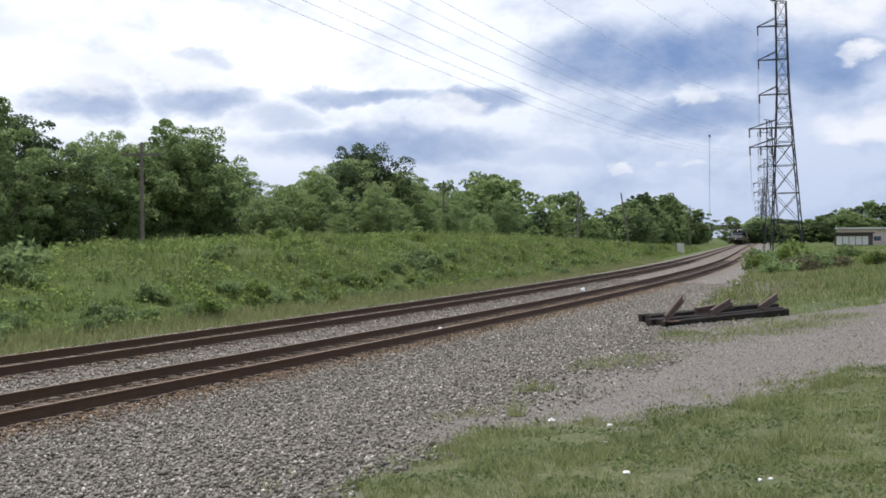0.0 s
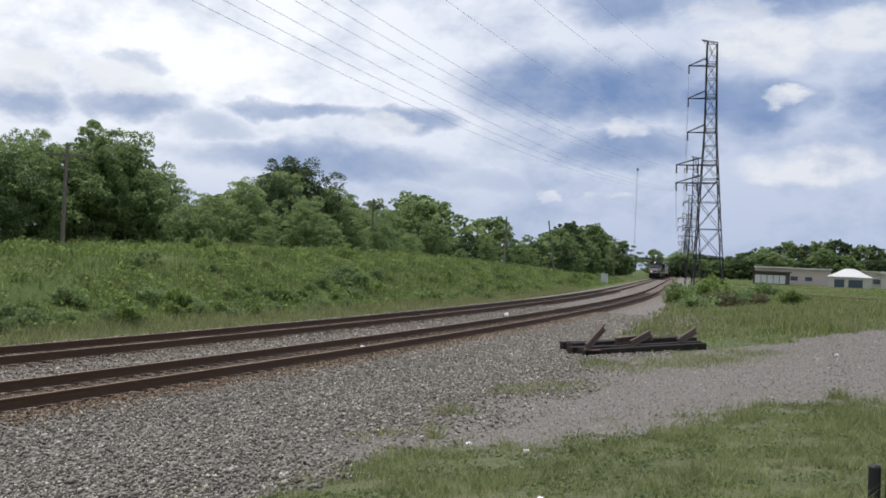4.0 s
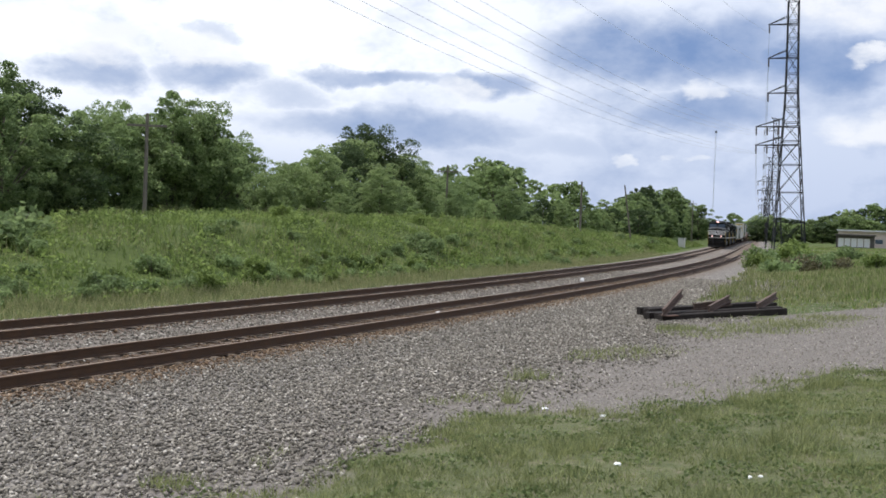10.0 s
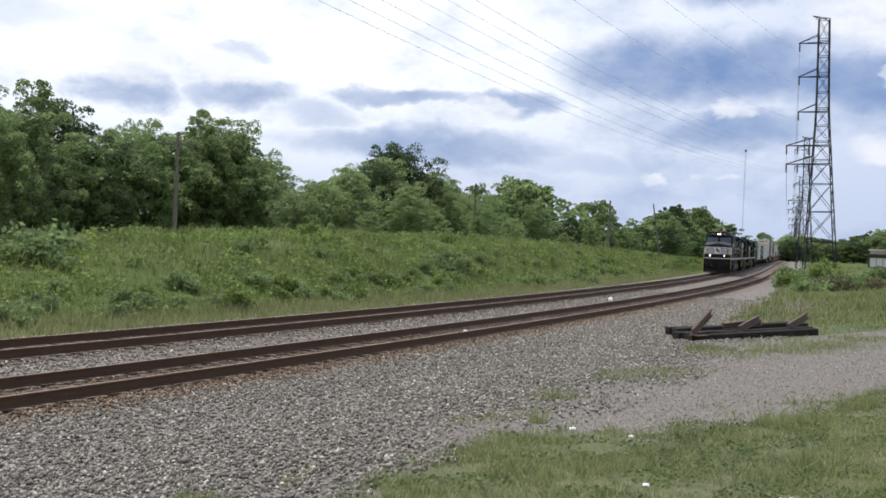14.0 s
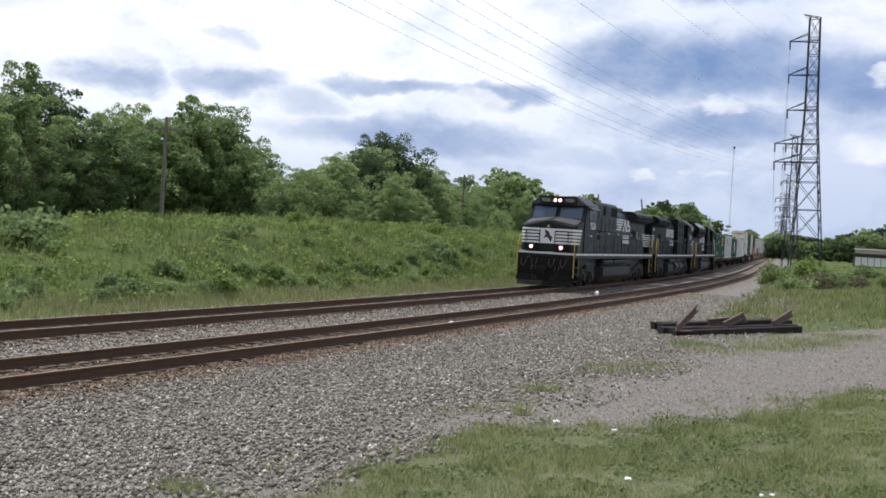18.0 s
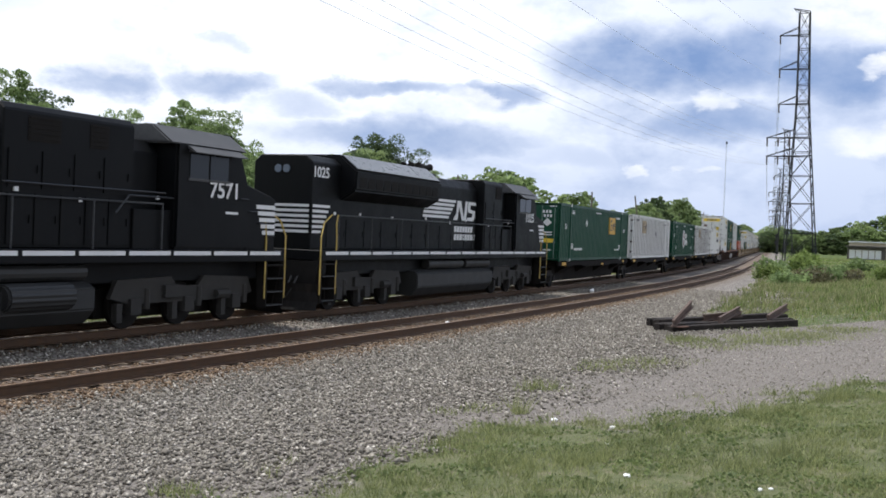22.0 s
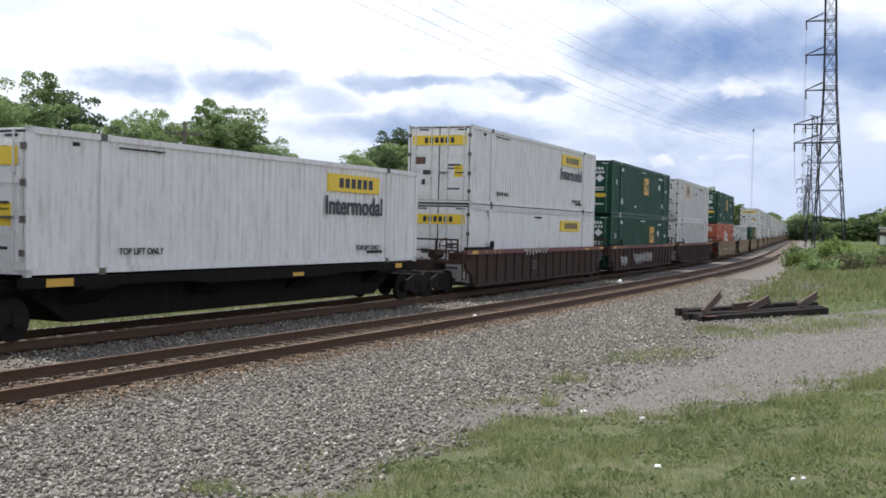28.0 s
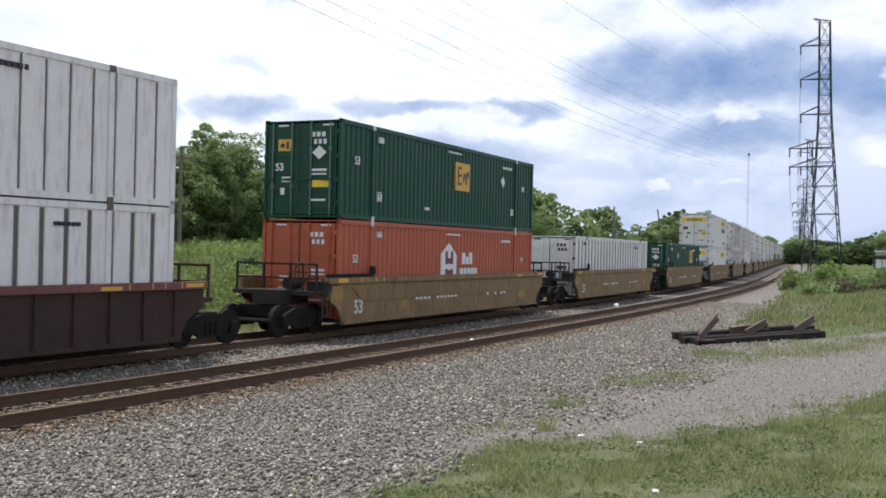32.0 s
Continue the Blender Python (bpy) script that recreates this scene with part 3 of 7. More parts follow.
def tree_proto(mat, H, R, clumps, leaves, low, lobes, size, label, name="tree"):
    t = thing(name, label, "tree" if name == "tree" else "shrub", "trees behind the bank" if name == "tree" else "shrubs beside the line")
    bm = B()
    p = Vector((0, 0, -0.3))
    r = 0.022 * H
    lean = Vector((rng.uniform(-0.06, 0.06), rng.uniform(-0.06, 0.06), 1))
    ends = []
    for i in range(4):
        q = p + lean * H * 0.2 + Vector((rng.uniform(-0.15, 0.15), rng.uniform(-0.15, 0.15), 0))
        rod(bm, p, q, r, 8, r * 0.78)
        p, r = q, r * 0.78
        ends.append((p.copy(), r))
    part("trunk", bm, "bark", t)
    for i in range(7):
        e, er = ends[i % 3]
        ang = i * 2.4 + rng.uniform(-0.4, 0.4)
        bm = B()
        a = e.copy()
        for j in range(3):
            b = a + Vector((math.cos(ang) * R * 0.24, math.sin(ang) * R * 0.24, H * 0.075))
            rod(bm, a, b, er * (0.55 - 0.13 * j), 5, er * (0.42 - 0.13 * j))
            a = b
        part("limb", bm, "bark", t)
    pts = crown_points(H, R, clumps, leaves, low, lobes)
    part("crown", quads("crown", pts, np.full(len(pts), size), mat, 0.6), None, t)
    return t


def shrub_proto(mat, H, R, n, size, label):
    t = thing("shrub", label, "shrub", "shrubs beside the line")
    for i in range(3):
        part("stem", rod(B(), (0, 0, -0.1), (rng.uniform(-0.5, 0.5) * R, rng.uniform(-0.5, 0.5) * R, H * 0.7), 0.025, 5, 0.008), "bark", t)
    pts = []
    for _ in range(14):
        ang, rr = rng.uniform(0, 6.28), R * math.sqrt(rng.uniform()) * 0.75
        c = np.array([rr * math.cos(ang), rr * math.sin(ang), H * rng.uniform(0.2, 0.78) * (1 - 0.45 * (rr / R) ** 2)])
        d = rng.normal(size=(n // 14, 3))
        d /= np.linalg.norm(d, axis=1)[:, None]
        pts.append(c + d * R * 0.34 * rng.uniform(0.3, 1, (n // 14, 1)))
    pts = np.concatenate(pts)
    pts[:, 2] = np.maximum(pts[:, 2], 0.02)
    part("foliage", quads("foliage", pts, np.full(len(pts), size), mat, 0.6), None, t)
    return t


PROTO = {
    "broad": tree_proto("leaf", 10, 3.6, 265, 110, 0.03, 0.24, 0.185, "leafy green deciduous tree behind the grassy bank"),
    "broad2": tree_proto("leaf", 10, 3.2, 245, 110, 0.02, 0.3, 0.185, "leafy green deciduous tree behind the grassy bank"),
    "tall": tree_proto("leaf", 10, 2.6, 130, 110, 0.10, 0.42, 0.18, "tall uneven deciduous tree with gaps in its crown"),
    "dark": tree_proto("leafdark", 10, 4.2, 240, 120, 0.06, 0.25, 0.19, "dark green broad tree standing over its neighbours"),
    "pale": tree_proto("leafpale", 10, 3.4, 240, 110, 0.01, 0.26, 0.185, "pale green bushy tree at the wood's edge"),
    "low": tree_proto("leafpale", 6, 3.2, 120, 40, 0.0, 0.25, 0.26, "low pale green tree at the wood's edge"),
    "far": tree_proto("leaf", 10, 3.6, 130, 34, 0.0, 0.2, 0.5, "leafy green tree in the distant wood"),
    "far2": tree_proto("leafpale", 10, 3.6, 130, 34, 0.0, 0.25, 0.5, "pale green tree in the distant wood"),
    "fardark": tree_proto("leafdark", 10, 3.6, 130, 34, 0.0, 0.2, 0.5, "dark green tree in the distant wood"),
}
used = set()


def put_tree(kind, x, y, top, spread=0.0, turn=None):
    """A tree whose crown reaches the height top and, if given, the half width spread."""
    g = standing(x, y)
    base = PROTO[kind]
    h0, r0 = (6, 3.2) if kind == "low" else (10, {"broad2": 3.2, "tall": 2.6, "dark": 4.2, "pale": 3.4}.get(kind, 3.6))
    k = (top - g.z) / (h0 * 1.02)
    w = spread / (r0 * 1.12) if spread else k
    m = pose(g.x, g.y, g.z, 0, 0, rng.uniform(0, 360) if turn is None else turn) @ Matrix.Diagonal((w, w, k, 1))
    if kind not in used:
        used.add(kind)
        base.matrix_basis = m
        return base
    c = copy_thing(base, Matrix())
    c.matrix_basis = m
    return c


MAIN_TREES = [
    ("tall", -21.2, 53.0, 9.8, 2.2), ("broad", -22.8, 51.0, 8.0, 2.4), ("broad2", -24.8, 56.5, 7.6, 2.5), ("broad2", -23.6, 59.5, 6.6, 2.3), ("broad", -22.8, 62.5, 6.5, 2.2),
    ("tall", -23.6, 71.5, 9.2, 2.0), ("broad", -21.6, 73.4, 9.9, 2.8), ("tall", -18.0, 74.0, 11.1, 2.4),
    ("broad", -16.6, 76.6, 10.6, 3.6), ("broad2", -15.2, 82.5, 8.5, 3.2), ("low", -11.2, 73.2, 5.5, 2.4),
    ("pale", -9.0, 88.0, 8.1, 3.4), ("dark", -6.6, 112.0, 12.3, 5.0), ("pale", -11.3, 84.5, 6.8, 2.6),
]
FAR_TREES = [
    ("broad", -0.9, 136.7, 10.4, 3.2), ("tall", 2.7, 154.2, 10.9, 2.6), ("broad", 9.2, 171.0, 13.2, 5.4),
    ("broad2", 13.4, 177.0, 12.6, 4.6), ("pale", 22.5, 208.0, 11.4, 5.2), ("broad", 27.5, 219.0, 11.8, 4.6),
    ("broad2", 30.5, 222.0, 12.2, 3.2), ("low", 37.1, 216.8, 8.4, 4.2), ("dark", 49.5, 243.0, 13.2, 4.6),
    ("broad", 60.5, 267.0, 13.6, 4.2), ("broad2", 83.7, 329.5, 11.2, 5.5), ("broad", 123.9, 432.6, 11.0, 6.0),
]
# height of the wood's outline, in degrees over the eye, by degrees of azimuth
RIDGE_AZ = (-40, -22, -20.5, -19.4, -18, -14.2, -11.9, -9.2, -7, -4.1, -2.2, -0.8, 0.9, 2.3, 3.6, 5.4, 7.8, 8.8, 10.2, 11, 12.9, 13.6, 14.8, 17.5, 19.9, 21.9, 22.7, 23.4, 25.2, 26, 26.8, 28.4, 29.1, 30.7, 45)
RIDGE_EL = (7, 6.7, 6.4, 3.9, 5.3, 6.0, 5.2, 2.7, 3.3, 4.6, 4.6, 3.0, 2.7, 3.3, 3.5, 2.2, 2.2, 1.2, 1.35, 2.2, 2.3, 1.3, 1.1, 1.15, 0.95, 1.45, 1.75, 1.5, 2.0, 1.5, 1.7, 1.25, 1.8, 1.7, 1.7)


def ridge(x, y, share=1.0):
    """Height that a tree at x, y must reach to meet the wood's outline."""
    el = float(np.interp(math.degrees(math.atan2(x, y)), RIDGE_AZ, RIDGE_EL))
    return 2.467 + math.hypot(x, y) * math.tan(radians(el * share * (1.12 if x > 0.38 * y else 1.0)))


for kind, x, y, top, wide in MAIN_TREES + FAR_TREES:
    put_tree(kind if math.hypot(x, y) < 150 else {"dark": "fardark", "pale": "far2", "low": "far2"}.get(kind, "far"), x, y, top, wide)
for i in range(34):                                # the wood across the field, two rows deep
    az_ = radians(17.2 + i * 0.46)
    for dist, share, wide in ((470, rng.uniform(0.85, 1.0), 6.0), (440, rng.uniform(0.45, 0.75), 5.5)):
        x, y = dist * math.sin(az_), dist * math.cos(az_)
        put_tree(("far", "fardark", "far2")[rng.integers(3)], x, y, ridge(x, y, share), wide * rng.uniform(0.8, 1.2))
s = -16.0                                          # the wood behind the bank: a low front row and a tall back row
while s < 420:
    step = 3.0 if s < 60 else 4.5 if s < 110 else 6.5
    for d, share, kinds in ((21.5 if s < 150 else 15.0, rng.uniform(0.30, 0.72), ("pale", "broad2", "broad")), (30.0 if s < 150 else 21.0, rng.uniform(0.80, 0.97), ("broad", "broad2", "pale", "dark", "broad"))):
        if d < 25 and s < 110 and (6 < s < 16 or 24 < s < 36 or rng.uniform() < (0.5 if s < 60 else 0.3)):
            continue
        p = spot(s + rng.uniform(-1.2, 1.2), d + rng.uniform(-1.5, 3.0))
        if s >= 110:
            kinds = ("far", "far2", "fardark", "far")
        top = ridge(p.x, p.y, share)
        top = max(top, float(level(s, 22)) + 2.6)
        put_tree(kinds[rng.integers(len(kinds))], p.x, p.y, top, (top - float(standing(p.x, p.y).z)) * rng.uniform(0.36, 0.5))
    s += step

SHRUB = {
    "dark": shrub_proto("leaf", 0.8, 1.0, 900, 0.17, "dark green rounded shrub on the grassy bank"),
    "fresh": shrub_proto("weed", 1.0, 1.0, 900, 0.17, "bright green leafy shrub beside the line"),
    "dry": shrub_proto("drybrush", 1.0, 1.0, 700, 0.13, "tangled brownish brush beside the line"),
    "mid": shrub_proto("leaf", 1.0, 1.0, 900, 0.16, "green leafy shrub beside the line"),
}
shrub_used = set()


def put_shrub(kind, s, d, size):
    p = on_ground(s, d)
    m = pose(p.x, p.y, p.z, 0, 0, rng.uniform(0, 360)) @ Matrix.Diagonal((size, size, size * rng.uniform(0.8, 1.1), 1))
    if kind not in shrub_used:
        shrub_used.add(kind)
        SHRUB[kind].matrix_basis = m
    else:
        copy_thing(SHRUB[kind], Matrix()).matrix_basis = m


for s, d, k, kind in ((38, 8.5, 1.15, "dark"), (39.3, 8.9, 1.0, "mid"), (40.4, 8.5, 0.9, "dark"), (25, 6.2, 0.6, "mid"), (28, 6.0, 0.55, "dark"), (33, 6.3, 0.55, "mid"), (20, 6.4, 0.6, "fresh"),
                      (46, 6.2, 0.7, "mid"), (55, 6.5, 0.7, "dark"), (60, 6.2, 0.8, "mid"), (74, 6.5, 0.8, "fresh"), (88, 6.4, 0.8, "mid"), (47, 12, 0.9, "fresh"), (30, 13, 0.8, "fresh"), (110, 7, 1.2, "mid"), (125, 7, 1.3, "fresh"), (140, 8, 1.4, "mid"), (160, 8, 1.6, "fresh"), (185, 8, 1.8, "mid"), (10, 13, 1.5, "mid"), (13, 15, 1.7, "dark"), (8, 15, 1.9, "mid")):
    put_shrub(kind, s, d, k)
for i in range(34):                                # a ragged belt of low bushes along the middle of the bank
    s_ = 4 + i * 2.6 + rng.uniform(-1.2, 1.2)
    put_shrub(("mid", "dark", "mid", "fresh")[i % 4], s_, 7.2 + 1.6 * math.sin(i * 1.7) + rng.uniform(-0.6, 0.6), rng.uniform(0.45, 0.9))
for i in range(34):                                # taller weeds along the foot of the bank
    put_shrub(("fresh", "mid", "fresh", "dark")[i % 4], -9 + 1.25 * i + rng.uniform(-0.8, 0.8), rng.uniform(5.5, 8.2), rng.uniform(0.4, 0.75))
for i in range(70):
    s_ = -8 + 150 * rng.uniform() ** 1.4
    put_shrub(("mid", "fresh", "fresh", "dark", "mid")[i % 5], s_, 5.6 + 11 * rng.uniform() ** 1.2, rng.uniform(0.28, 0.62) * (1 + s_ / 200))
for x, y, k, kind in ((22.6, 71.0, 1.5, "dark"), (24.4, 72.4, 1.2, "dry"), (25.6, 74.5, 1.5, "dry"), (27.0, 76.0, 1.3, "mid"), (28.0, 80.5, 1.35, "mid"), (28.8, 77.0, 1.3, "dry"), (29.8, 79.0, 1.2, "dry"), (31.6, 76.5, 1.25, "fresh"), (33.0, 80.0, 1.0, "mid"), (34.8, 84.0, 0.9, "fresh"), (37.5, 88.0, 0.8, "mid"), (30.6, 84.0, 1.3, "mid"), (26.0, 86.0, 1.5, "fresh"), (30.0, 98.0, 1.8, "mid"), (36.0, 108.0, 2.0, "fresh"), (46.0, 118.0, 2.0, "mid"), (44.0, 130.0, 2.2, "fresh")):
    s_, d_ = sd_of(x + 0.9, y)
    put_shrub(kind, s_, d_, k)


def along(s, d):
    """Many places at once."""
    a = np.interp(s, ss, theta)
    return np.interp(s, ss, px_) - np.sin(a) * d, np.interp(s, ss, py_) + np.cos(a) * d


def blades(x, y, z, h, w, lean=0.35):
    n = len(x)
    ang = rng.uniform(0, 2 * math.pi, n)
    base = np.stack([x, y, z], 1)
    side = np.stack([np.cos(ang), np.sin(ang), np.zeros(n)], 1) * np.asarray(w)[:, None] / 2
    bend = rng.normal(0, lean, (n, 2)) * np.asarray(h)[:, None]
    tip = base + np.stack([bend[:, 0], bend[:, 1], np.asarray(h)], 1)
    return np.stack([base - side, base + side, tip], 1).reshape(-1, 3)


def patchy(x, y, scale, seed=0.0):
    return np.array([noise.noise(Vector((a * scale, b * scale, seed))) for a, b in zip(x, y)])


def cover(name, label, s, d, h, w, mat, lean=0.35):
    x, y = along(s, d)
    z = level(s, d) - 0.01
    ob = new(name, bulk(name, blades(x, y, z, h, w, lean), 3, mat))
    return tagged(ob, label, "grass" if "grass" in name else "weeds", kind="stuff")


def bank_cover():
    n = 60000
    s = -16 + 236 * rng.uniform(0, 1, n) ** 1.7
    d = 4.6 + 17 * rng.uniform(0, 1, n) ** 0.85
    x, y = along(s, d)
    f = patchy(x, y, 0.35)
    g = patchy(x, y, 1.3, 5.0)
    h = np.clip(0.30 + 0.45 * f + 0.35 * g, 0.05, 0.85) * np.clip((d - 4.2) / 2.0, 0.25, 1) * (1 + s / 260)
    tall = cover("bank_weeds", "tall green weeds covering the bank", s, d, h, 0.035 + 0.0006 * np.maximum(s, 0) + 0.02 * rng.uniform(0, 1, n), "weed", 0.4)
    # broad leaves among the blades
    n = 170000
    s = -16 + 236 * rng.uniform(0, 1, n) ** 1.7
    d = 5.2 + 16 * rng.uniform(0, 1, n) ** 0.85
    x, y = along(s, d)
    f = patchy(x, y, 0.4, 9.0) + 0.6 * patchy(x, y, 1.5, 2.0)
    keep = f > -0.05
    s, d, x, y, f = s[keep], d[keep], x[keep], y[keep], f[keep]
    z = level(s, d) + rng.uniform(0, 1, len(s)) * np.clip(0.2 + 0.8 * f, 0.1, 0.9)
    me = quads("bank_leaves", np.stack([x, y, z], 1), 0.10 + 0.0009 * np.maximum(s, 0) + 0.08 * rng.uniform(0, 1, len(s)), "weed", 0.6)
    tagged(new("bank_leaves", me), "broad-leaved green weeds among the bank grass", "weeds", kind="stuff")
    n = 26000
    s = -16 + 236 * rng.uniform(0, 1, n) ** 1.5
    d = 5.5 + 14 * rng.uniform(0, 1, n)
    x, y = along(s, d)
    keep = patchy(x, y, 0.22, 12.0) > 0.0
    s, d = s[keep], d[keep]
    cover("bank_grass", "pale seeding grass among the bank weeds", s, d, rng.uniform(0.3, 0.8, len(s)), 0.02 + 0.0006 * np.maximum(s, 0), "straw", 0.3)
    # paler grass along the foot of the bank
    n = 34000
    s = -16 + 130 * rng.uniform(0, 1, n) ** 1.4
    d = rng.uniform(3.3, 6.2, n)
    cover("foot_grass", "pale grass along the foot of the bank", s, d, 0.12 + 0.4 * rng.uniform(0, 1, n) * np.clip((d - 3.0) / 2, 0, 1), np.full(n, 0.03), "straw")


def verge_cover():
    n = 120000
    x = 6 + 60 * rng.uniform(0, 1, n) ** 1.5
    y = 26 + 85 * rng.uniform(0, 1, n) ** 1.4
    keep = np.array([verge_at(a, b) > 0.45 for a, b in zip(x, y)])
    keep &= ~((x > 5) & (x < 13) & (y > 26) & (y < 36) & (y < 30 + 0.6 * (x - 5)) & (rng.uniform(0, 1, n) < 0.9))
    x, y = x[keep], y[keep]
    f = patchy(x, y, 0.3, 6.0)
    q = np.array([sd_of(a, b) for a, b in zip(x, y)])
    h = np.clip(0.30 + 0.5 * f, 0.05, 0.8) * rng.uniform(0.6, 1.2, len(x)) * np.clip((y - 26) / 14, 0.35, 1)
    w = 0.03 + 0.0006 * y
    half = (rng.uniform(0, 1, len(x)) + 0.5 * patchy(x, y, 0.2, 1.0)) < 0.55
    for name, label, m, mat, k in (("verge_grass", "tall pale grass beside the gravel lot", half, "straw", 1.0), ("verge_weeds", "green weeds beside the gravel lot", ~half, "weed", 0.75)):
        z = level(q[m, 0], q[m, 1]) - 0.01
        me = bulk(name, blades(x[m], y[m], z, h[m] * k, w[m], 0.35), 3, mat)
        tagged(new(name, me), label, "grass" if mat == "straw" else "weeds", kind="stuff")


def field_cover():
    """Rough grass and weeds on the field as far as the buildings."""
    n = 42000
    ang = np.radians(rng.uniform(13.5, 34.0, n))
    dist = 80 + 220 * rng.uniform(0, 1, n) ** 1.3
    x, y = dist * np.sin(ang), dist * np.cos(ang)
    q = np.array([sd_of(a, b) for a, b in zip(x, y)])
    f = patchy(x, y, 0.06, 4.0)
    keep = (q[:, 1] < -11) & (q[:, 1] > -150) & (y > 75 + 0.25 * x)
    x, y, q, f, dist = x[keep], y[keep], q[keep], f[keep], dist[keep]
    h = np.clip(0.28 + 0.4 * f, 0.08, 0.6) * rng.uniform(0.4, 1.1, len(x)) * np.interp(dist, (80, 130), (1.0, 0.6))
    pale = (f + rng.normal(0, 0.12, len(x))) < 0.02
    for name, label, m, mat in (("field_grass", "pale rough grass on the far field", pale, "straw"), ("field_weeds", "green weeds on the far field", ~pale, "weed")):
        me = bulk(name, blades(x[m], y[m], level(q[m, 0], q[m, 1]) - 0.02, h[m], 0.05 + 0.0016 * dist[m], 0.5), 3, mat)
        tagged(new(name, me), label, "grass" if mat == "straw" else "weeds", kind="stuff")


def foreground_grass():
    n, tufts = 250000, 15000
    k = rng.integers(0, tufts, n)
    cx, cy, spread = rng.uniform(-5, 13, tufts), rng.uniform(5.0, 18.5, tufts), rng.uniform(0.03, 0.13, tufts)
    tall = np.clip(rng.lognormal(-0.1, 0.42, tufts), 0.4, 2.4)
    x, y = cx[k] + rng.normal(0, 1, n) * spread[k], cy[k] + rng.normal(0, 1, n) * spread[k]
    lim = np.array([lawn_at(a, b) for a, b in zip(x, y)])
    f = patchy(x, y, 0.8, 8.0)
    keep = (lim + 0.45 * f + 0.3 * patchy(x, y, 2.3, 3.0)) > 0.5
    keep |= ((k % 7) == 0) & (lim > 0.01)
    keep |= ((k % 23) == 0) & (y < np.interp(x, (-3, 0, 2, 8), (9.2, 13.6, 15.0, 17.5))) & (x < 0.58 * y)
    x, y, f, k = x[keep], y[keep], f[keep], k[keep]
    sd = [sd_of(a, b) for a, b in zip(x[::1], y[::1])]
    z = level(np.array([q[0] for q in sd]), np.array([q[1] for q in sd])) - 0.01
    h = np.clip(0.08 + 0.13 * f, 0.03, 0.25) * tall[k] * rng.uniform(0.5, 1.2, len(x)) * np.interp(x, (-2, 3, 8), (0.8, 1.0, 1.5))
    me = bulk("lawn_grass", blades(x, y, z, h, rng.uniform(0.008, 0.016, len(x)), 0.5), 3, "grass")
    tagged(new("lawn_grass", me), "short patchy mown grass at the lot's edge", "grass", kind="stuff")
    n = 110000
    x, y = rng.uniform(-5, 13, n), rng.uniform(5.0, 17.5, n)
    lim = np.array([lawn_at(a, b) for a, b in zip(x, y)])
    f = patchy(x, y, 1.7, 4.0) + 0.5 * patchy(x, y, 0.5, 7.0)
    keep = (lim > 0.35) & (f > 0.02)
    x, y, f = x[keep], y[keep], f[keep]
    sd = np.array([sd_of(a, b) for a, b in zip(x, y)])
    z = level(sd[:, 0], sd[:, 1]) + rng.uniform(0, 1, len(x)) * np.clip(0.22 * f, 0.02, 0.16)
    me = quads("lawn_weeds", np.stack([x, y, z], 1), np.full(len(x), 0.042), "lawnweed", 0.5)
    tagged(new("lawn_weeds", me), "low clover and broad-leaved weeds in the grass", "weeds", kind="stuff")
    pts = []
    for cx, cy, r, m, hh in ((1.69, 16.9, 0.22, 130, 0.26), (1.9, 17.0, 0.5, 120, 0.12), (3.9, 20.2, 0.9, 420, 0.15), (4.6, 20.9, 0.7, 260, 0.13), (3.2, 19.6, 0.5, 120, 0.12), (0.86, 14.8, 0.4, 160, 0.09), (1.2, 14.3, 0.1, 60, 0.3), (0.4, 14.6, 0.35, 90, 0.08), (7.0, 24.4, 1.3, 1000, 0.11), (8.6, 25.2, 1.4, 1300, 0.13), (9.8, 26.4, 1.3, 1300, 0.13), (11.2, 28.2, 1.0, 900, 0.12), (8.2, 17.2, 0.13, 140, 0.24), (-3.0, 8.6, 0.3, 300, 0.12), (-2.2, 9.6, 0.25, 200, 0.12), (6.4, 26.4, 0.5, 500, 0.16)):
        a, q = rng.uniform(0, 6.28, m), r * np.sqrt(rng.uniform(0, 1, m))
        bx_, by_ = cx + q * np.cos(a) * 1.3, cy + q * np.sin(a)
        zz = np.full(m, standing(cx, cy).z - 0.01)
        pts.append(blades(bx_, by_, zz, hh * rng.uniform(0.4, 1.2, m), np.full(m, 0.016), 0.45))
    tagged(new("gravel_weeds", bulk("gravel_weeds", np.concatenate(pts), 3, "grass")), "sparse weeds growing through the gravel", "weeds", kind="stuff")


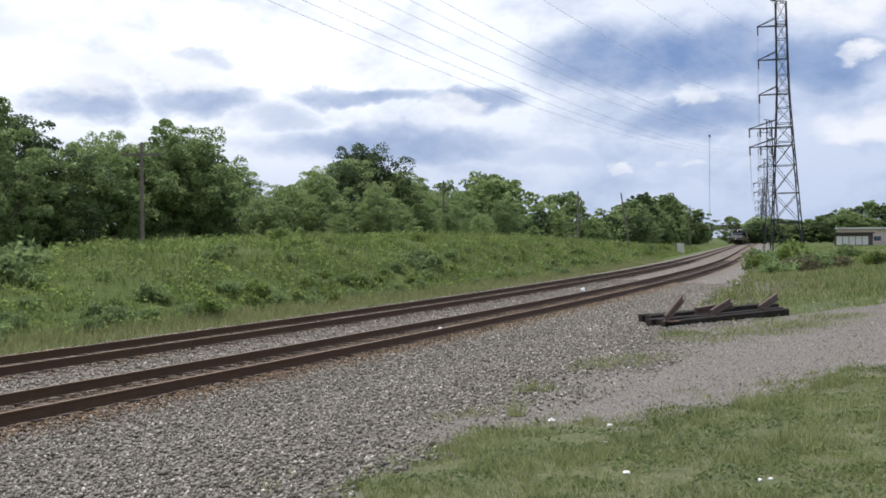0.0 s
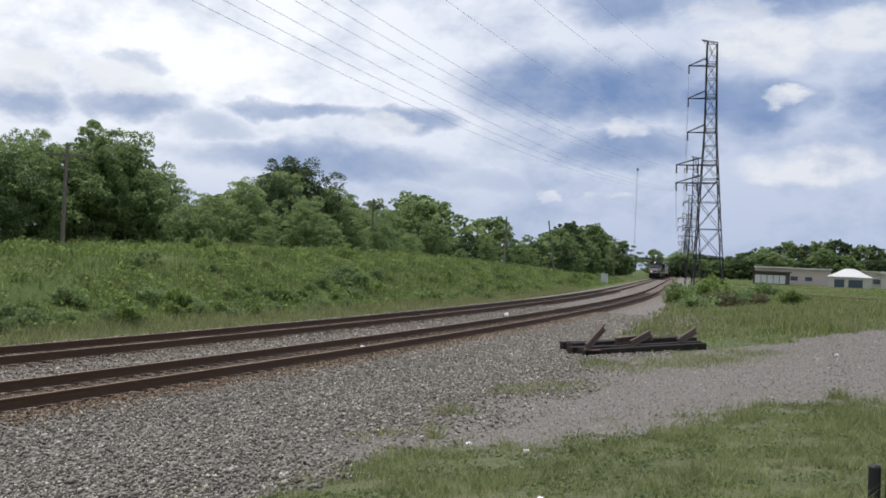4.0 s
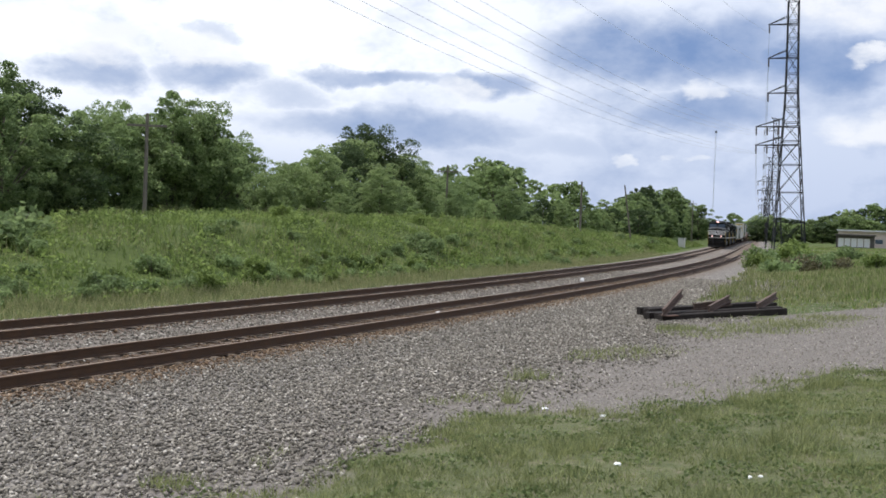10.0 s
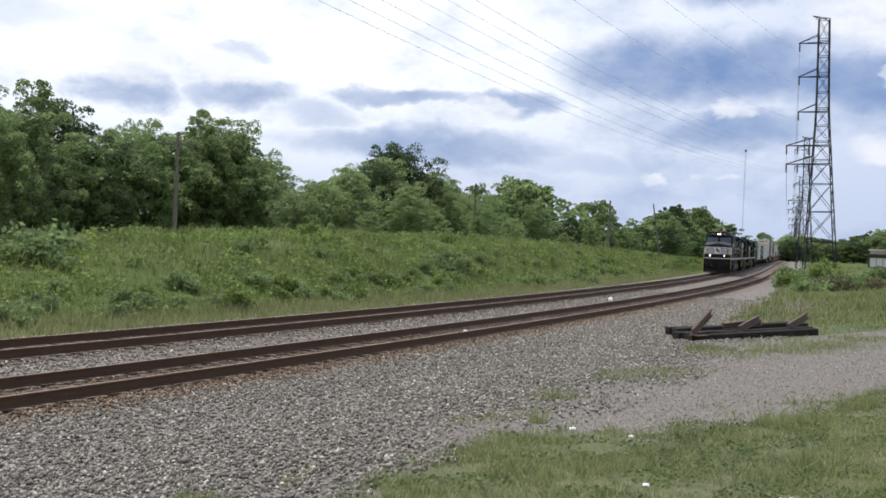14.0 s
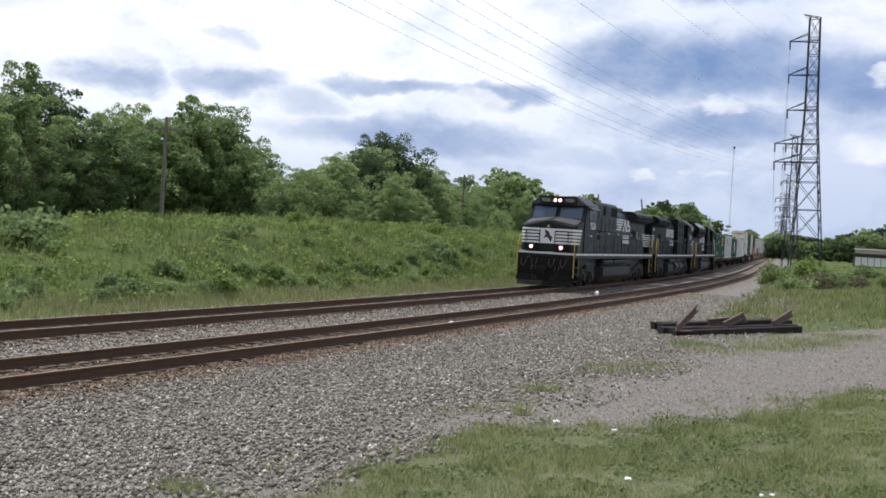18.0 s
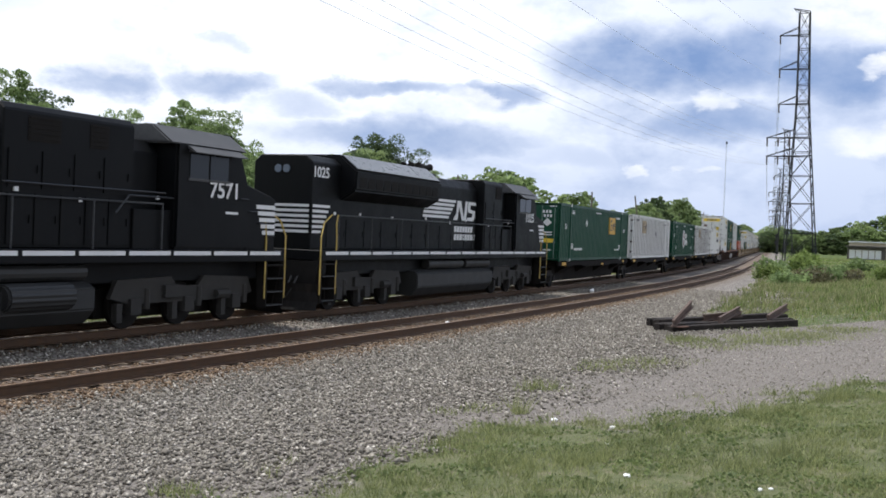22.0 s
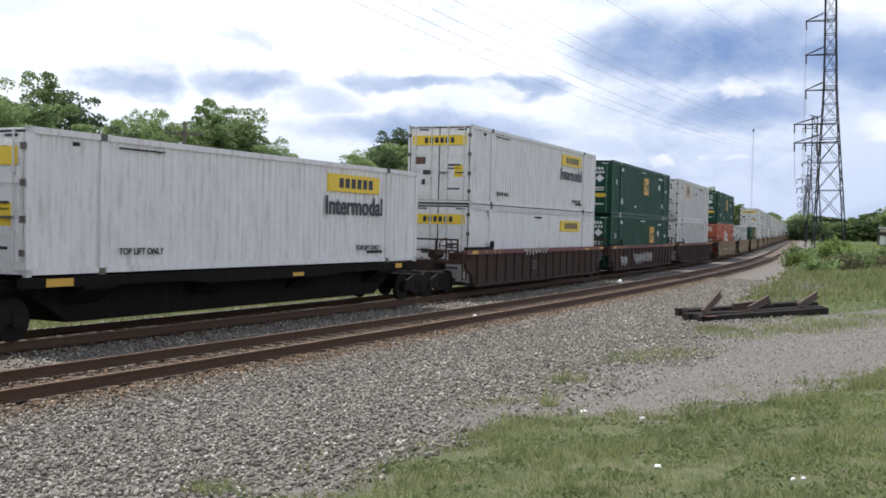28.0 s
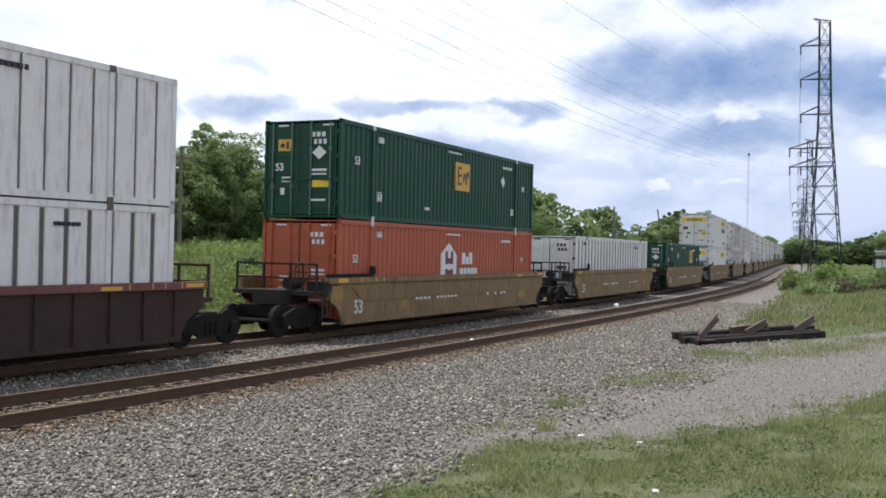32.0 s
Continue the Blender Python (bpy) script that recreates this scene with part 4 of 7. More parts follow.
def stones():
    parts = []
    for n, s0, s1, d0, d1, lo, hi in ((140000, -16, 44, -13.2, -5.4, 0.0145, 0.034), (16000, -16, 50, -3.7, -0.85, 0.02, 0.04), (7000, -16, 40, -5.2, -3.85, 0.018, 0.032), (6000, -16, 40, -0.65, 0.65, 0.018, 0.032), (5000, -16, 60, 0.85, 3.2, 0.02, 0.04), (60000, -10, 40, -24, -10.5, 0.008, 0.02)):
        s = s0 + (s1 - s0) * rng.uniform(0, 1, n) ** 1.3
        d = rng.uniform(d0, d1, n)
        x, y = along(s, d)
        thin = np.clip((d + 13.4 + 1.2 * np.sin(0.9 * s) * np.sin(0.37 * s + 1.0)) / 3.2, 0.04, 1) if lo > 0.01 else 1.0
        keep = (rng.uniform(0, 1, n) < thin) & (np.hypot(x, y) > 5.5) & (np.array([lawn_at(a, b) for a, b in zip(x, y)]) < 0.6)
        s, d, x, y = s[keep], d[keep], x[keep], y[keep]
        c = np.stack([x, y, level(s, d) + (rng.uniform(0.0, 0.035, len(x)) if lo > 0.01 else 0.003)], 1)
        r = rng.uniform(lo, hi, (len(x), 1, 1)) * np.where(rng.uniform(0, 1, (len(x), 1, 1)) > 0.985, 1.7, 1)
        o = np.array([[1, 0, 0], [-1, 0, 0], [0, 1, 0], [0, -1, 0], [0, 0, 0.8], [0, 0, -0.6]]) * 1.0
        v = c[:, None, :] + r * (o[None] * rng.uniform(0.6, 1.35, (len(x), 6, 1)) + rng.normal(0, 0.22, (len(x), 6, 3)))
        f = np.array([[0, 2, 4], [2, 1, 4], [1, 3, 4], [3, 0, 4], [2, 0, 5], [1, 2, 5], [3, 1, 5], [0, 3, 5]])
        near_ = np.minimum(np.abs(d - NEAR), np.abs(d)) + np.where(d > -4.0, 0.55, 0.0) + 0.3 * rng.normal(size=len(d))
        parts.append((v.reshape(-1, 3), f, near_ < 1.45))
    verts = np.concatenate([v for v, _, _ in parts])
    n = len(verts) // 6
    faces = (np.arange(n)[:, None, None] * 6 + parts[0][1][None]).reshape(-1, 3)
    me = bpy.data.meshes.new("ballast_stones")
    me.vertices.add(len(verts))
    me.vertices.foreach_set("co", verts.astype(np.float32).ravel())
    me.loops.add(faces.size)
    me.loops.foreach_set("vertex_index", faces.astype(np.int32).ravel())
    me.polygons.add(len(faces))
    me.polygons.foreach_set("loop_start", np.arange(0, faces.size, 3, dtype=np.int32))
    me.update(calc_edges=True)
    me.materials.append(M["stones"])
    me.materials.append(M["ruststones"])
    me.polygons.foreach_set("material_index", np.repeat(np.concatenate([k for _, _, k in parts]).astype(np.int32), 8))
    tagged(new("ballast_stones", me), "loose grey crushed stones beside the rails", "stones", kind="stuff")


def stone_material(name, base, dust):
    m = bpy.data.materials.new(name)
    m.use_nodes = True
    nt = m.node_tree
    b = nt.nodes["Principled BSDF"]
    b.inputs["Roughness"].default_value, b.inputs["Specular IOR Level"].default_value = 0.85, 0.3
    isl = node(nt, "ShaderNodeNewGeometry").outputs["Random Per Island"]
    co = node(nt, "ShaderNodeTexCoord").outputs["Object"]
    n1 = node(nt, "ShaderNodeTexNoise", {"Vector": co, "Scale": 30.0, "Detail": 3.0}).outputs[0]
    col = ramp(nt, isl, base)
    col = mixc(nt, math_(nt, "MULTIPLY", n1, 0.4), col, dust)
    nt.links.new(col, b.inputs["Base Color"])
    return m


M["stones"] = stone_material("loose stones", [(0.0, (0.074, 0.067, 0.057)), (0.35, (0.193, 0.176, 0.149)), (0.75, (0.313, 0.286, 0.243)), (0.94, (0.44, 0.405, 0.350)), (1.0, (0.72, 0.67, 0.60))], (0.185, 0.164, 0.133))
M["ruststones"] = stone_material("rust-stained stones", [(0.0, (0.065, 0.044, 0.026)), (0.4, (0.170, 0.115, 0.072)), (0.8, (0.270, 0.190, 0.122)), (1.0, (0.42, 0.34, 0.26))], (0.165, 0.100, 0.055))
bank_cover()
verge_cover()
field_cover()
foreground_grass()
stones()


# ---- pylons, wires, poles, mast ----
def pylon():
    t = thing("transmission_tower", "tall grey lattice steel transmission tower with arms on one side", "tower", "row of transmission towers")
    prof = [(0, 2.3), (4.5, 2.02), (9, 1.75), (13.2, 1.5), (16.8, 1.3), (19.6, 1.14), (22, 1.0), (24.6, 0.9), (27.0, 0.86), (29.9, 0.82), (32.4, 0.8), (35.0, 0.78), (38.0, 0.75)]
    for sx in (-1, 1):
        for sy in (-1, 1):
            verts = [(sx * w + a, sy * w + b, z - (0.4 if z == 0 else 0)) for z, w in prof for a, b in ((-0.075, -0.075), (0.075, -0.075), (0.075, 0.075), (-0.075, 0.075))]
            faces = [(4 * i + j, 4 * i + (j + 1) % 4, 4 * i + 4 + (j + 1) % 4, 4 * i + 4 + j) for i in range(len(prof) - 1) for j in range(4)]
            part("leg", raw("leg", verts, faces, "steel"), None, t)
    for (z0, w0), (z1, w1) in zip(prof, prof[1:]):
        bm = B()
        for q in range(4):
            c, s = (1, 0, -1, 0)[q], (0, 1, 0, -1)[q]

            def P(u, w, z):
                return (c * w - s * u * w, s * w + c * u * w, z)
            rod(bm, P(-1, w0, z0), P(1, w1, z1), 0.042, 4), rod(bm, P(1, w0, z0), P(-1, w1, z1), 0.042, 4)
            rod(bm, P(-1, w1, z1), P(1, w1, z1), 0.05, 4)
        tagged(part("bracing", bm, "steel", t), kind="stuff")
    for z, L, wires in ((34.5, 3.6, (0.15,)), (29.4, 3.6, (0.15,)), (24.1, 3.6, (0.15,)), (19.0, 5.2, (0.15, 1.75, 3.35)), (16.2, 5.2, (0.15, 1.75, 3.35))):
        bm = B()
        w = float(np.interp(z, [p[0] for p in prof], [p[1] for p in prof]))
        for y in (-w, w):
            rod(bm, (w, y, z), (-L, 0, z), 0.07, 4), rod(bm, (-w, y, z + 1.2), (-L, 0, z), 0.06, 4)
        rod(bm, (-L * 0.55, -0.4, z), (-L * 0.55, 0.4, z), 0.05, 4)
        arm = part("cross_arm", bm, "steel", t)
        for o in wires:
            bm = rod(B(), (-L + o, 0, z - 1.3), (-L + o, 0, z - 0.05), 0.11, 6)
            part("insulator", bm, "porcelain", arm, "dark hanging insulator string")
    bm = B()
    for y in (-0.75, 0.75):
        rod(bm, (-0.75, y, 38.0), (-1.6, 0, 38.6), 0.05, 4), rod(bm, (0.75, y, 38.0), (-1.6, 0, 38.6), 0.05, 4)
    part("peak", bm, "steel", t)
    return t


T1 = Vector((54.75, 160.95, 0.0))
LINE = Vector((math.sin(radians(17.35)), math.cos(radians(17.35)), 0))
turn = -17.35 + 4
first = pylon()
towers = []
for i in range(7):
    p = T1 + LINE * (172 * i)
    g = 0.1
    m = pose(p.x, p.y, g, 0, -1.25, turn)         # they lean a little towards the wires
    if i == 0:
        first.matrix_basis = m
    else:
        copy_thing(first, m)
    towers.append((p, g))
HANG = [(34.5, 3.45, 4.25), (29.4, 3.45, 4.35), (24.1, 3.45, 4.45)] + [(z, 5.2 - o, 6.05 - o) for z in (19.0, 16.2) for o in (0.15, 1.75, 3.35)]
BACK = Vector((-50.0, -40.0, 0.0))
back_arm = Vector((-0.88, 0.47, 0))


def cable(name, a, b, sag, n=28, r=0.02):
    """One continuous tube along a sagging line."""
    side = (b - a).cross(Vector((0, 0, 1))).normalized() * r
    up = Vector((0, 0, r))
    verts, faces = [], []
    for i in range(n + 1):
        k = i / n
        p = a.lerp(b, k)
        p.z -= 4 * sag * k * (1 - k)
        verts += [p - side - up, p + side - up, p + up]
    for i in range(n):
        for j in range(3):
            faces.append((3 * i + j, 3 * i + (j + 1) % 3, 3 * i + 3 + (j + 1) % 3, 3 * i + 3 + j))
    return tagged(new(name, raw(name, [tuple(v) for v in verts], faces, "wire")), "thin sagging power line between the towers", "power line", "overhead power lines")


for z, o, o2 in HANG:
    a = pose(T1.x, T1.y, 0.1, 0, -1.25, turn) @ Vector((-o, 0, z - 1.3))
    cable("power_line", a, BACK + back_arm * o2 + Vector((0, 0, z + 9.7)), 6.6, 60, 0.0105)
    for i in range(2):
        cable("power_line", a + LINE * (172 * i), a + LINE * (172 * (i + 1)), 4.5, 14, 0.018)


def utility_pole(x, y, top, lean=(0.0, 0.0), arm=True):
    g = standing(x, y)
    t = thing("utility_pole", "weathered wooden utility pole with a cross-arm" if not lean[0] else "leaning wooden utility pole among the trees", "pole", "utility poles along the wood")
    t.matrix_basis = pose(g.x, g.y, g.z)
    h = top - g.z
    part("shaft", rod(B(), (0, 0, -0.5), (lean[0] * h, lean[1] * h, h), 0.13, 8, 0.09), "wood", t)
    if arm:
        bm = B()
        bx(bm, lean[0] * h - 1.1, lean[0] * h + 1.1, -0.06, 0.06, h - 0.75, h - 0.62)
        part("cross_arm", bm, "wood", t)
    return t


utility_pole(-16.0, 59.9, 8.0)
utility_pole(1.7, 110.0, 8.5)
utility_pole(16.9, 118.8, 7.7, arm=False)
utility_pole(28.2, 147.4, 8.7, (-0.16, 0.0), arm=False)
utility_pole(62.6, 252.4, 10.0)


def mast():
    t = thing("radio_mast", "slender lattice radio mast above the far trees", "mast")
    t.matrix_basis = pose(108.3, 405.8, -0.2)
    for i in range(3):
        a = i * 2.094
        part("leg", rod(B(), (0.2 * math.cos(a), 0.2 * math.sin(a), 0), (0.2 * math.cos(a), 0.2 * math.sin(a), 41), 0.03, 4), "wire", t)
    bm = B()
    for k in range(40):
        z = k * 1.02
        for i in range(3):
            a, b = i * 2.094, (i + 1) * 2.094
            rod(bm, (0.2 * math.cos(a), 0.2 * math.sin(a), z), (0.2 * math.cos(b), 0.2 * math.sin(b), z + 1.02), 0.012, 3)
    part("lacing", bm, "wire", t)
    part("top_beacon", rod(B(), (0, 0, 41), (0, 0, 41.9), 0.35, 8), "signal", t)


mast()


def signal_mast():
    p = on_ground(212, -8.2)
    t = thing("railway_signal", "black railway signal mast beside the near track", "signal")
    t.matrix_basis = pose(p.x, p.y, p.z, 0, 0, math.degrees(way(212)) - 90)
    part("post", rod(B(), (0, 0, -0.3), (0, 0, 5.6), 0.09, 8), "signal", t)
    for z in (4.9, 3.6):
        bm = prism(B(), [(0.42 * math.sin(a), z + 0.5 * math.cos(a)) for a in (math.pi * i / 4 for i in range(8))], -0.18, -0.1)
        h = part("target", bm, "signal", t, "round black signal target")
        part("hood", rod(B(), (0, -0.2, z), (0, -0.45, z), 0.13, 8), "signal", h)
    bm = B()
    for u in (-0.25, 0.25):
        rod(bm, (u, 0.15, 0), (u, 0.15, 4.5), 0.02, 4)
    part("ladder", bm, "signal", t)
    for s, d in ((165, 5.5), (168, 5.6)):
        p = on_ground(s, d)
        c = thing("equipment_cabinet", "pale grey metal equipment cabinet beside the line", "cabinet", "trackside cabinets")
        c.matrix_basis = pose(p.x, p.y, p.z, 0, 0, math.degrees(way(s)))
        part("body", soften(bx(B(), -0.6, 0.6, -0.5, 0.5, -0.05, 1.7), 0.03, 1), "cgrey", c)
        part("lid", bx(B(), -0.68, 0.68, -0.58, 0.58, 1.7, 1.78), "cgrey", c)


signal_mast()


def overpass():
    t = thing("road_bridge", "dark girder road bridge crossing over the railway far off", "bridge")
    p = spot(640)
    t.matrix_basis = pose(p.x, p.y, 0, 0, 0, math.degrees(way(640)) - 90)
    part("deck", bx(B(), -32, 32, -4.5, 4.5, 8.3, 8.9), "darksheet", t)
    for y in (-4.5, 4.1):
        part("girder", bx(B(), -32, 32, y, y + 0.4, 7.0, 8.35), "darksheet", t)
        part("parapet", bx(B(), -32, 32, y, y + 0.25, 8.9, 9.8), "darksheet", t)
    for x in (-14, 9, 28, -30):
        part("pier", bx(B(), x - 0.6, x + 0.6, -4, 4, -1, 7.1), "concrete", t)


overpass()


# ---- buildings and the parked truck beyond the field ----
def hipped(x0, x1, y0, y1, z0, z1):
    """A hipped roof whose short ridge runs along x."""
    bm, a, b = B(), x0 + (x1 - x0) * 0.4, x0 + (x1 - x0) * 0.6
    v = [bm.verts.new(p) for p in ((x0, y0, z0), (x1, y0, z0), (x1, y1, z0), (x0, y1, z0), (a, (y0 + y1) / 2, z1), (b, (y0 + y1) / 2, z1))]
    for f in ((0, 1, 5, 4), (1, 2, 5), (2, 3, 4, 5), (3, 0, 4), (3, 2, 1, 0)):
        bm.faces.new([v[i] for i in f])
    return bm


def building(name, label, x, y, w, dp, h, rz, wall, roof, flat, openings):
    g = standing(x, y)
    t = thing(name, label, "building", "low buildings beyond the field")
    t.matrix_basis = pose(g.x, g.y, g.z, 0, 0, rz)
    body = part("wall", bx(B(), 0, w, 0, dp, -0.6, h), wall, t)
    if flat:
        part("roof", bx(B(), -0.4, w + 0.4, -1.2, dp + 0.4, h, h + 0.35), roof, t)
    else:
        part("roof", hipped(-0.5, w + 0.5, -0.7, dp + 0.5, h - 0.05, h + 2.2), roof, t)
    for x0, x1, z0, z1, m, kind in openings:
        o = part(kind, bx(B(), x0, x1, -0.06, 0.05, z0, z1), m, t)
        bm = B()
        bx(bm, x0 - 0.1, x0, -0.1, 0.05, z0, z1), bx(bm, x1, x1 + 0.1, -0.1, 0.05, z0, z1), bx(bm, x0 - 0.1, x1 + 0.1, -0.1, 0.05, z1, z1 + 0.12)
        part("frame", bm, "concrete", o)
    return t


building("open_shed", "low shed with a dark flat roof and white doors", 108.0, 280.5, 9.5, 9, 3.2, -22, "darksheet", "darksheet", True, [(0.6 + 1.6 * i, 1.9 + 1.6 * i, 0.2, 2.4, "sheet", "door") for i in range(5)])
building("warehouse", "long pinkish warehouse with a pale flat roof", 118.0, 305.0, 21.0, 14, 4.6, -23, "brick", "sheet", True, [(4, 7.5, 0.1, 2.6, "crimson", "door"), (10, 12, 1.2, 2.4, "glass", "window"), (14, 16, 1.2, 2.4, "glass", "window")])
building("white_hall", "hall with a low white gable roof", 125.5, 272.5, 10.5, 12, 2.9, -26, "concrete", "cgrey", False, [(1.5, 4, 0.1, 2.2, "glass", "window"), (5, 8.5, 0.1, 2.2, "glass", "window")])
building("grey_block", "grey flat-roofed block behind the hall", 146.0, 306.5, 14.0, 12, 4.6, -26, "concrete", "concrete", True, [(2, 4, 1.2, 2.6, "glass", "window"), (8, 10, 1.2, 2.6, "glass", "window")])
building("beige_shop", "long beige flat-roofed shop front", 151.0, 293.5, 30.0, 12, 4.0, -28, "concrete", "concrete", True, [(2.0, 7.5, 0.2, 1.3, "darksheet", "shopfront"), (9.0, 10.2, 1.9, 3.0, "glass", "window"), (12.0, 13.2, 1.9, 3.0, "glass", "window"), (16.0, 23.0, 0.2, 1.3, "darksheet", "shopfront")])
building("beige_tower_block", "beige block with a dark sign panel", 164.0, 290.8, 3.4, 8, 6.6, -28, "concrete", "concrete", True, [(0.7, 2.6, 3.8, 5.8, "darksheet", "window")])


def pickup():
    g = standing(109.0, 191.0)
    t = thing("pickup_truck", "white pickup truck parked beyond the field", "truck")
    t.matrix_basis = pose(g.x, g.y, g.z, 0, 0, -27)
    body = prism(B(), [(0, 0.45), (0, 1.0), (1.5, 1.08), (2.1, 1.72), (3.3, 1.75), (3.6, 1.1), (5.3, 1.05), (5.3, 0.45)], -0.95, 0.95)
    part("body", soften(body, 0.06, 2), "sheet", t)
    part("side_window", prism(B(), [(1.75, 1.12), (2.2, 1.62), (3.2, 1.64), (3.4, 1.12)], -0.97, -0.94), "glass", t)
    for x in (0.95, 4.25):
        for y in (-0.9, 0.72):
            w = part("wheel", rod(B(), (x, y, 0.36), (x, y + 0.2, 0.36), 0.37, 14), "rubber", t)
            part("hub", rod(B(), (x, y - 0.01, 0.36), (x, y + 0.02, 0.36), 0.2, 10), "cgrey", w)
    part("bumper", bx(B(), -0.08, 0.02, -0.9, 0.9, 0.45, 0.65), "cgrey", t)


pickup()


def old_siding():
    """A low dark rail across the field."""
    t = thing("siding_rail", "low dark disused rail lying across the field", "rail")
    a, b = standing(56.0, 131.0), standing(70.0, 96.0)
    part("rail", rod(B(), (a.x, a.y, a.z + 0.05), (b.x, b.y, b.z + 0.05), 0.16, 6), "rail", t)


old_siding()


# ---- the broken track panel and small things on the lot ----
def panel():
    t = thing("broken_track_panel", "broken section of track with dark timbers and rusty rails", "track panel")
    lo, hi = standing(6.03, 29.4), standing(10.8, 30.6)
    t.matrix_basis = pose(6.03, 29.4, lo.z + 0.05, 0, -math.degrees(math.atan2(hi.z - lo.z, 4.92)), 14)
    for i in range(8):
        y = i * 0.37
        x0 = 0.32 * y + 0.25
        a, b = x0 + rng.uniform(-0.1, 0.35), x0 + 4.3 + rng.uniform(-0.5, 0.25)
        z = rng.uniform(-0.02, 0.1)
        bm = bx(B(), a, b, y, y + 0.31, z - 0.14, z + 0.08)
        for v in bm.verts:
            v.co.y += 0.02 * (v.co.x - a) * (-1) ** i
            v.co.z += 0.008 * (v.co.x - a) * (-1) ** (i // 2)
        part("timber", soften(bm, 0.016, 1), "oldtie", t)
    sec = [(-0.08, 0.0), (0.08, 0.0), (0.08, 0.02), (0.016, 0.04), (0.016, 0.13), (0.04, 0.145), (0.04, 0.19), (-0.04, 0.19), (-0.04, 0.145), (-0.016, 0.13), (-0.016, 0.04), (-0.08, 0.02)]
    for x, y, z, dx, dy, dz in ((0.55, -0.15, 0.12, 1.0, 0.85, 0.46), (2.2, 0.3, 0.10, 1.15, 0.9, 0.2), (2.1, 1.0, 0.12, 1.3, 0.2, 0.05), (3.75, 0.3, 0.10, 1.2, 0.95, 0.22)):
        rail = B()
        lo = [rail.verts.new((x + v * 0.55, y - v * 0.83, z + w)) for v, w in sec]
        hi = [rail.verts.new((x + dx + v * 0.55, y + dy - v * 0.83, z + dz + w)) for v, w in sec]
        rail.faces.new(lo), rail.faces.new(hi[::-1])
        for i in range(len(sec)):
            rail.faces.new((lo[i], hi[i], hi[(i + 1) % len(sec)], lo[(i + 1) % len(sec)]))
        r = part("rail", rail, "oldrail", t, "short rusty rail end")
        part("tie_plate", bx(B(), x + 0.1, x + 0.45, y - 0.05, y + 0.2, z - 0.02, z + 0.004), "rust", r)


panel()


def crumple(name, x, y, size, label, sunk=0.0):
    bm = B()
    bmesh.ops.create_icosphere(bm, subdivisions=2, radius=size)
    for v in bm.verts:
        v.co *= 1 + 0.35 * noise.noise(v.co * (3 / size) + Vector((x, y, 0)))
        v.co.z *= 0.5
    g = standing(x, y)
    ob = part(name, bm, "paper")
    ob.matrix_basis = pose(g.x, g.y, g.z + size * 0.3 - sunk)
    return tagged(ob, label, "litter", "scraps of litter")


for x, y, k in ((1.58, 13.6, 0.06), (2.2, 12.85, 0.055), (1.95, 11.7, 0.035), (1.85, 9.9, 0.05), (2.86, 9.16, 0.04), (2.97, 9.18, 0.03), (12.6, 26.7, 0.08), (0.3, 8.2, 0.03)):
    crumple("litter", x, y, 0.75 * k, "crumpled scrap of white paper on the ground")
for s_, d_, k in ((9.3, NEAR - 0.25, 0.085), (33.0, NEAR + 1.9, 0.12)):
    p = spot(s_, d_, -0.2)
    bm = B()
    bmesh.ops.create_icosphere(bm, subdivisions=2, radius=k)
    for v in bm.verts:
        v.co *= 1 + 0.3 * noise.noise(v.co * 14)
    ob = part("white_rock", bm, "paper")
    ob.matrix_basis = pose(p.x, p.y, -0.19 + k * 0.5)
    tagged(ob, "bright white rock lying between the rails", "rock")


def stump_posts():
    for x, y in ((4.81, 9.33), (4.94, 9.26)):
        g = standing(x, y)
        t = thing("marker_post", "short black round-topped post in the grass", "post", "black marker posts")
        t.matrix_basis = pose(g.x, g.y, g.z)
        part("shaft", rod(B(), (0, 0, -0.1), (0, 0, 0.31), 0.055, 14), "rubber", t)
        part("cap", rod(B(), (0, 0, 0.31), (0, 0, 0.33), 0.055, 14, 0.04), "rubber", t)
    g = standing(7.32, 12.3)
    t = thing("pipe_stand", "grey pipe leaning against a dark board", "pipe")
    t.matrix_basis = pose(g.x, g.y, g.z, 0, 0, -30)
    part("pipe", rod(B(), (-0.15, -0.15, 0.0), (0.1, 0.12, 0.62), 0.075, 12), "grey", t, "pale grey pipe")
    part("board", bx(B(), -0.2, 0.35, 0.2, 0.24, -0.05, 0.72), "wood", t)
    bm = B()
    bmesh.ops.create_icosphere(bm, subdivisions=3, radius=0.36)
    for v in bm.verts:
        v.co *= 1 + 0.25 * noise.noise(v.co * 3)
        v.co.z = max(v.co.z, -0.2)
    ob = part("refuse_sack", bm, "rubber")
    g = standing(7.75, 11.95)
    ob.matrix_basis = pose(g.x, g.y, g.z + 0.19)
    tagged(ob, "shiny black refuse sack lying on the ground", "sack")


stump_posts()


def ties():
    """Sleepers: the nearest as single pieces, the rest joined."""
    for track, d0 in ((track_near, NEAR), (track_far, 0.0)):
        me = mesh_of("tie", bx(B(), -0.11, 0.11, -1.3, 1.3, -0.36, -0.214), "tie")
        for i in range(250):
            s = -26 + i * 0.52
            p = spot(s, d0)
            ob = part("tie", me, None, track)
            ob.matrix_basis = pose(p.x, p.y, rng.uniform(-0.012, 0.004), 0, rng.uniform(-0.6, 0.6), math.degrees(way(s)) + rng.uniform(-1, 1))


ties()


# ---- train ----
TRAIN = []                           # thing, place of its middle along the track at 19 s, half the distance of its bogies


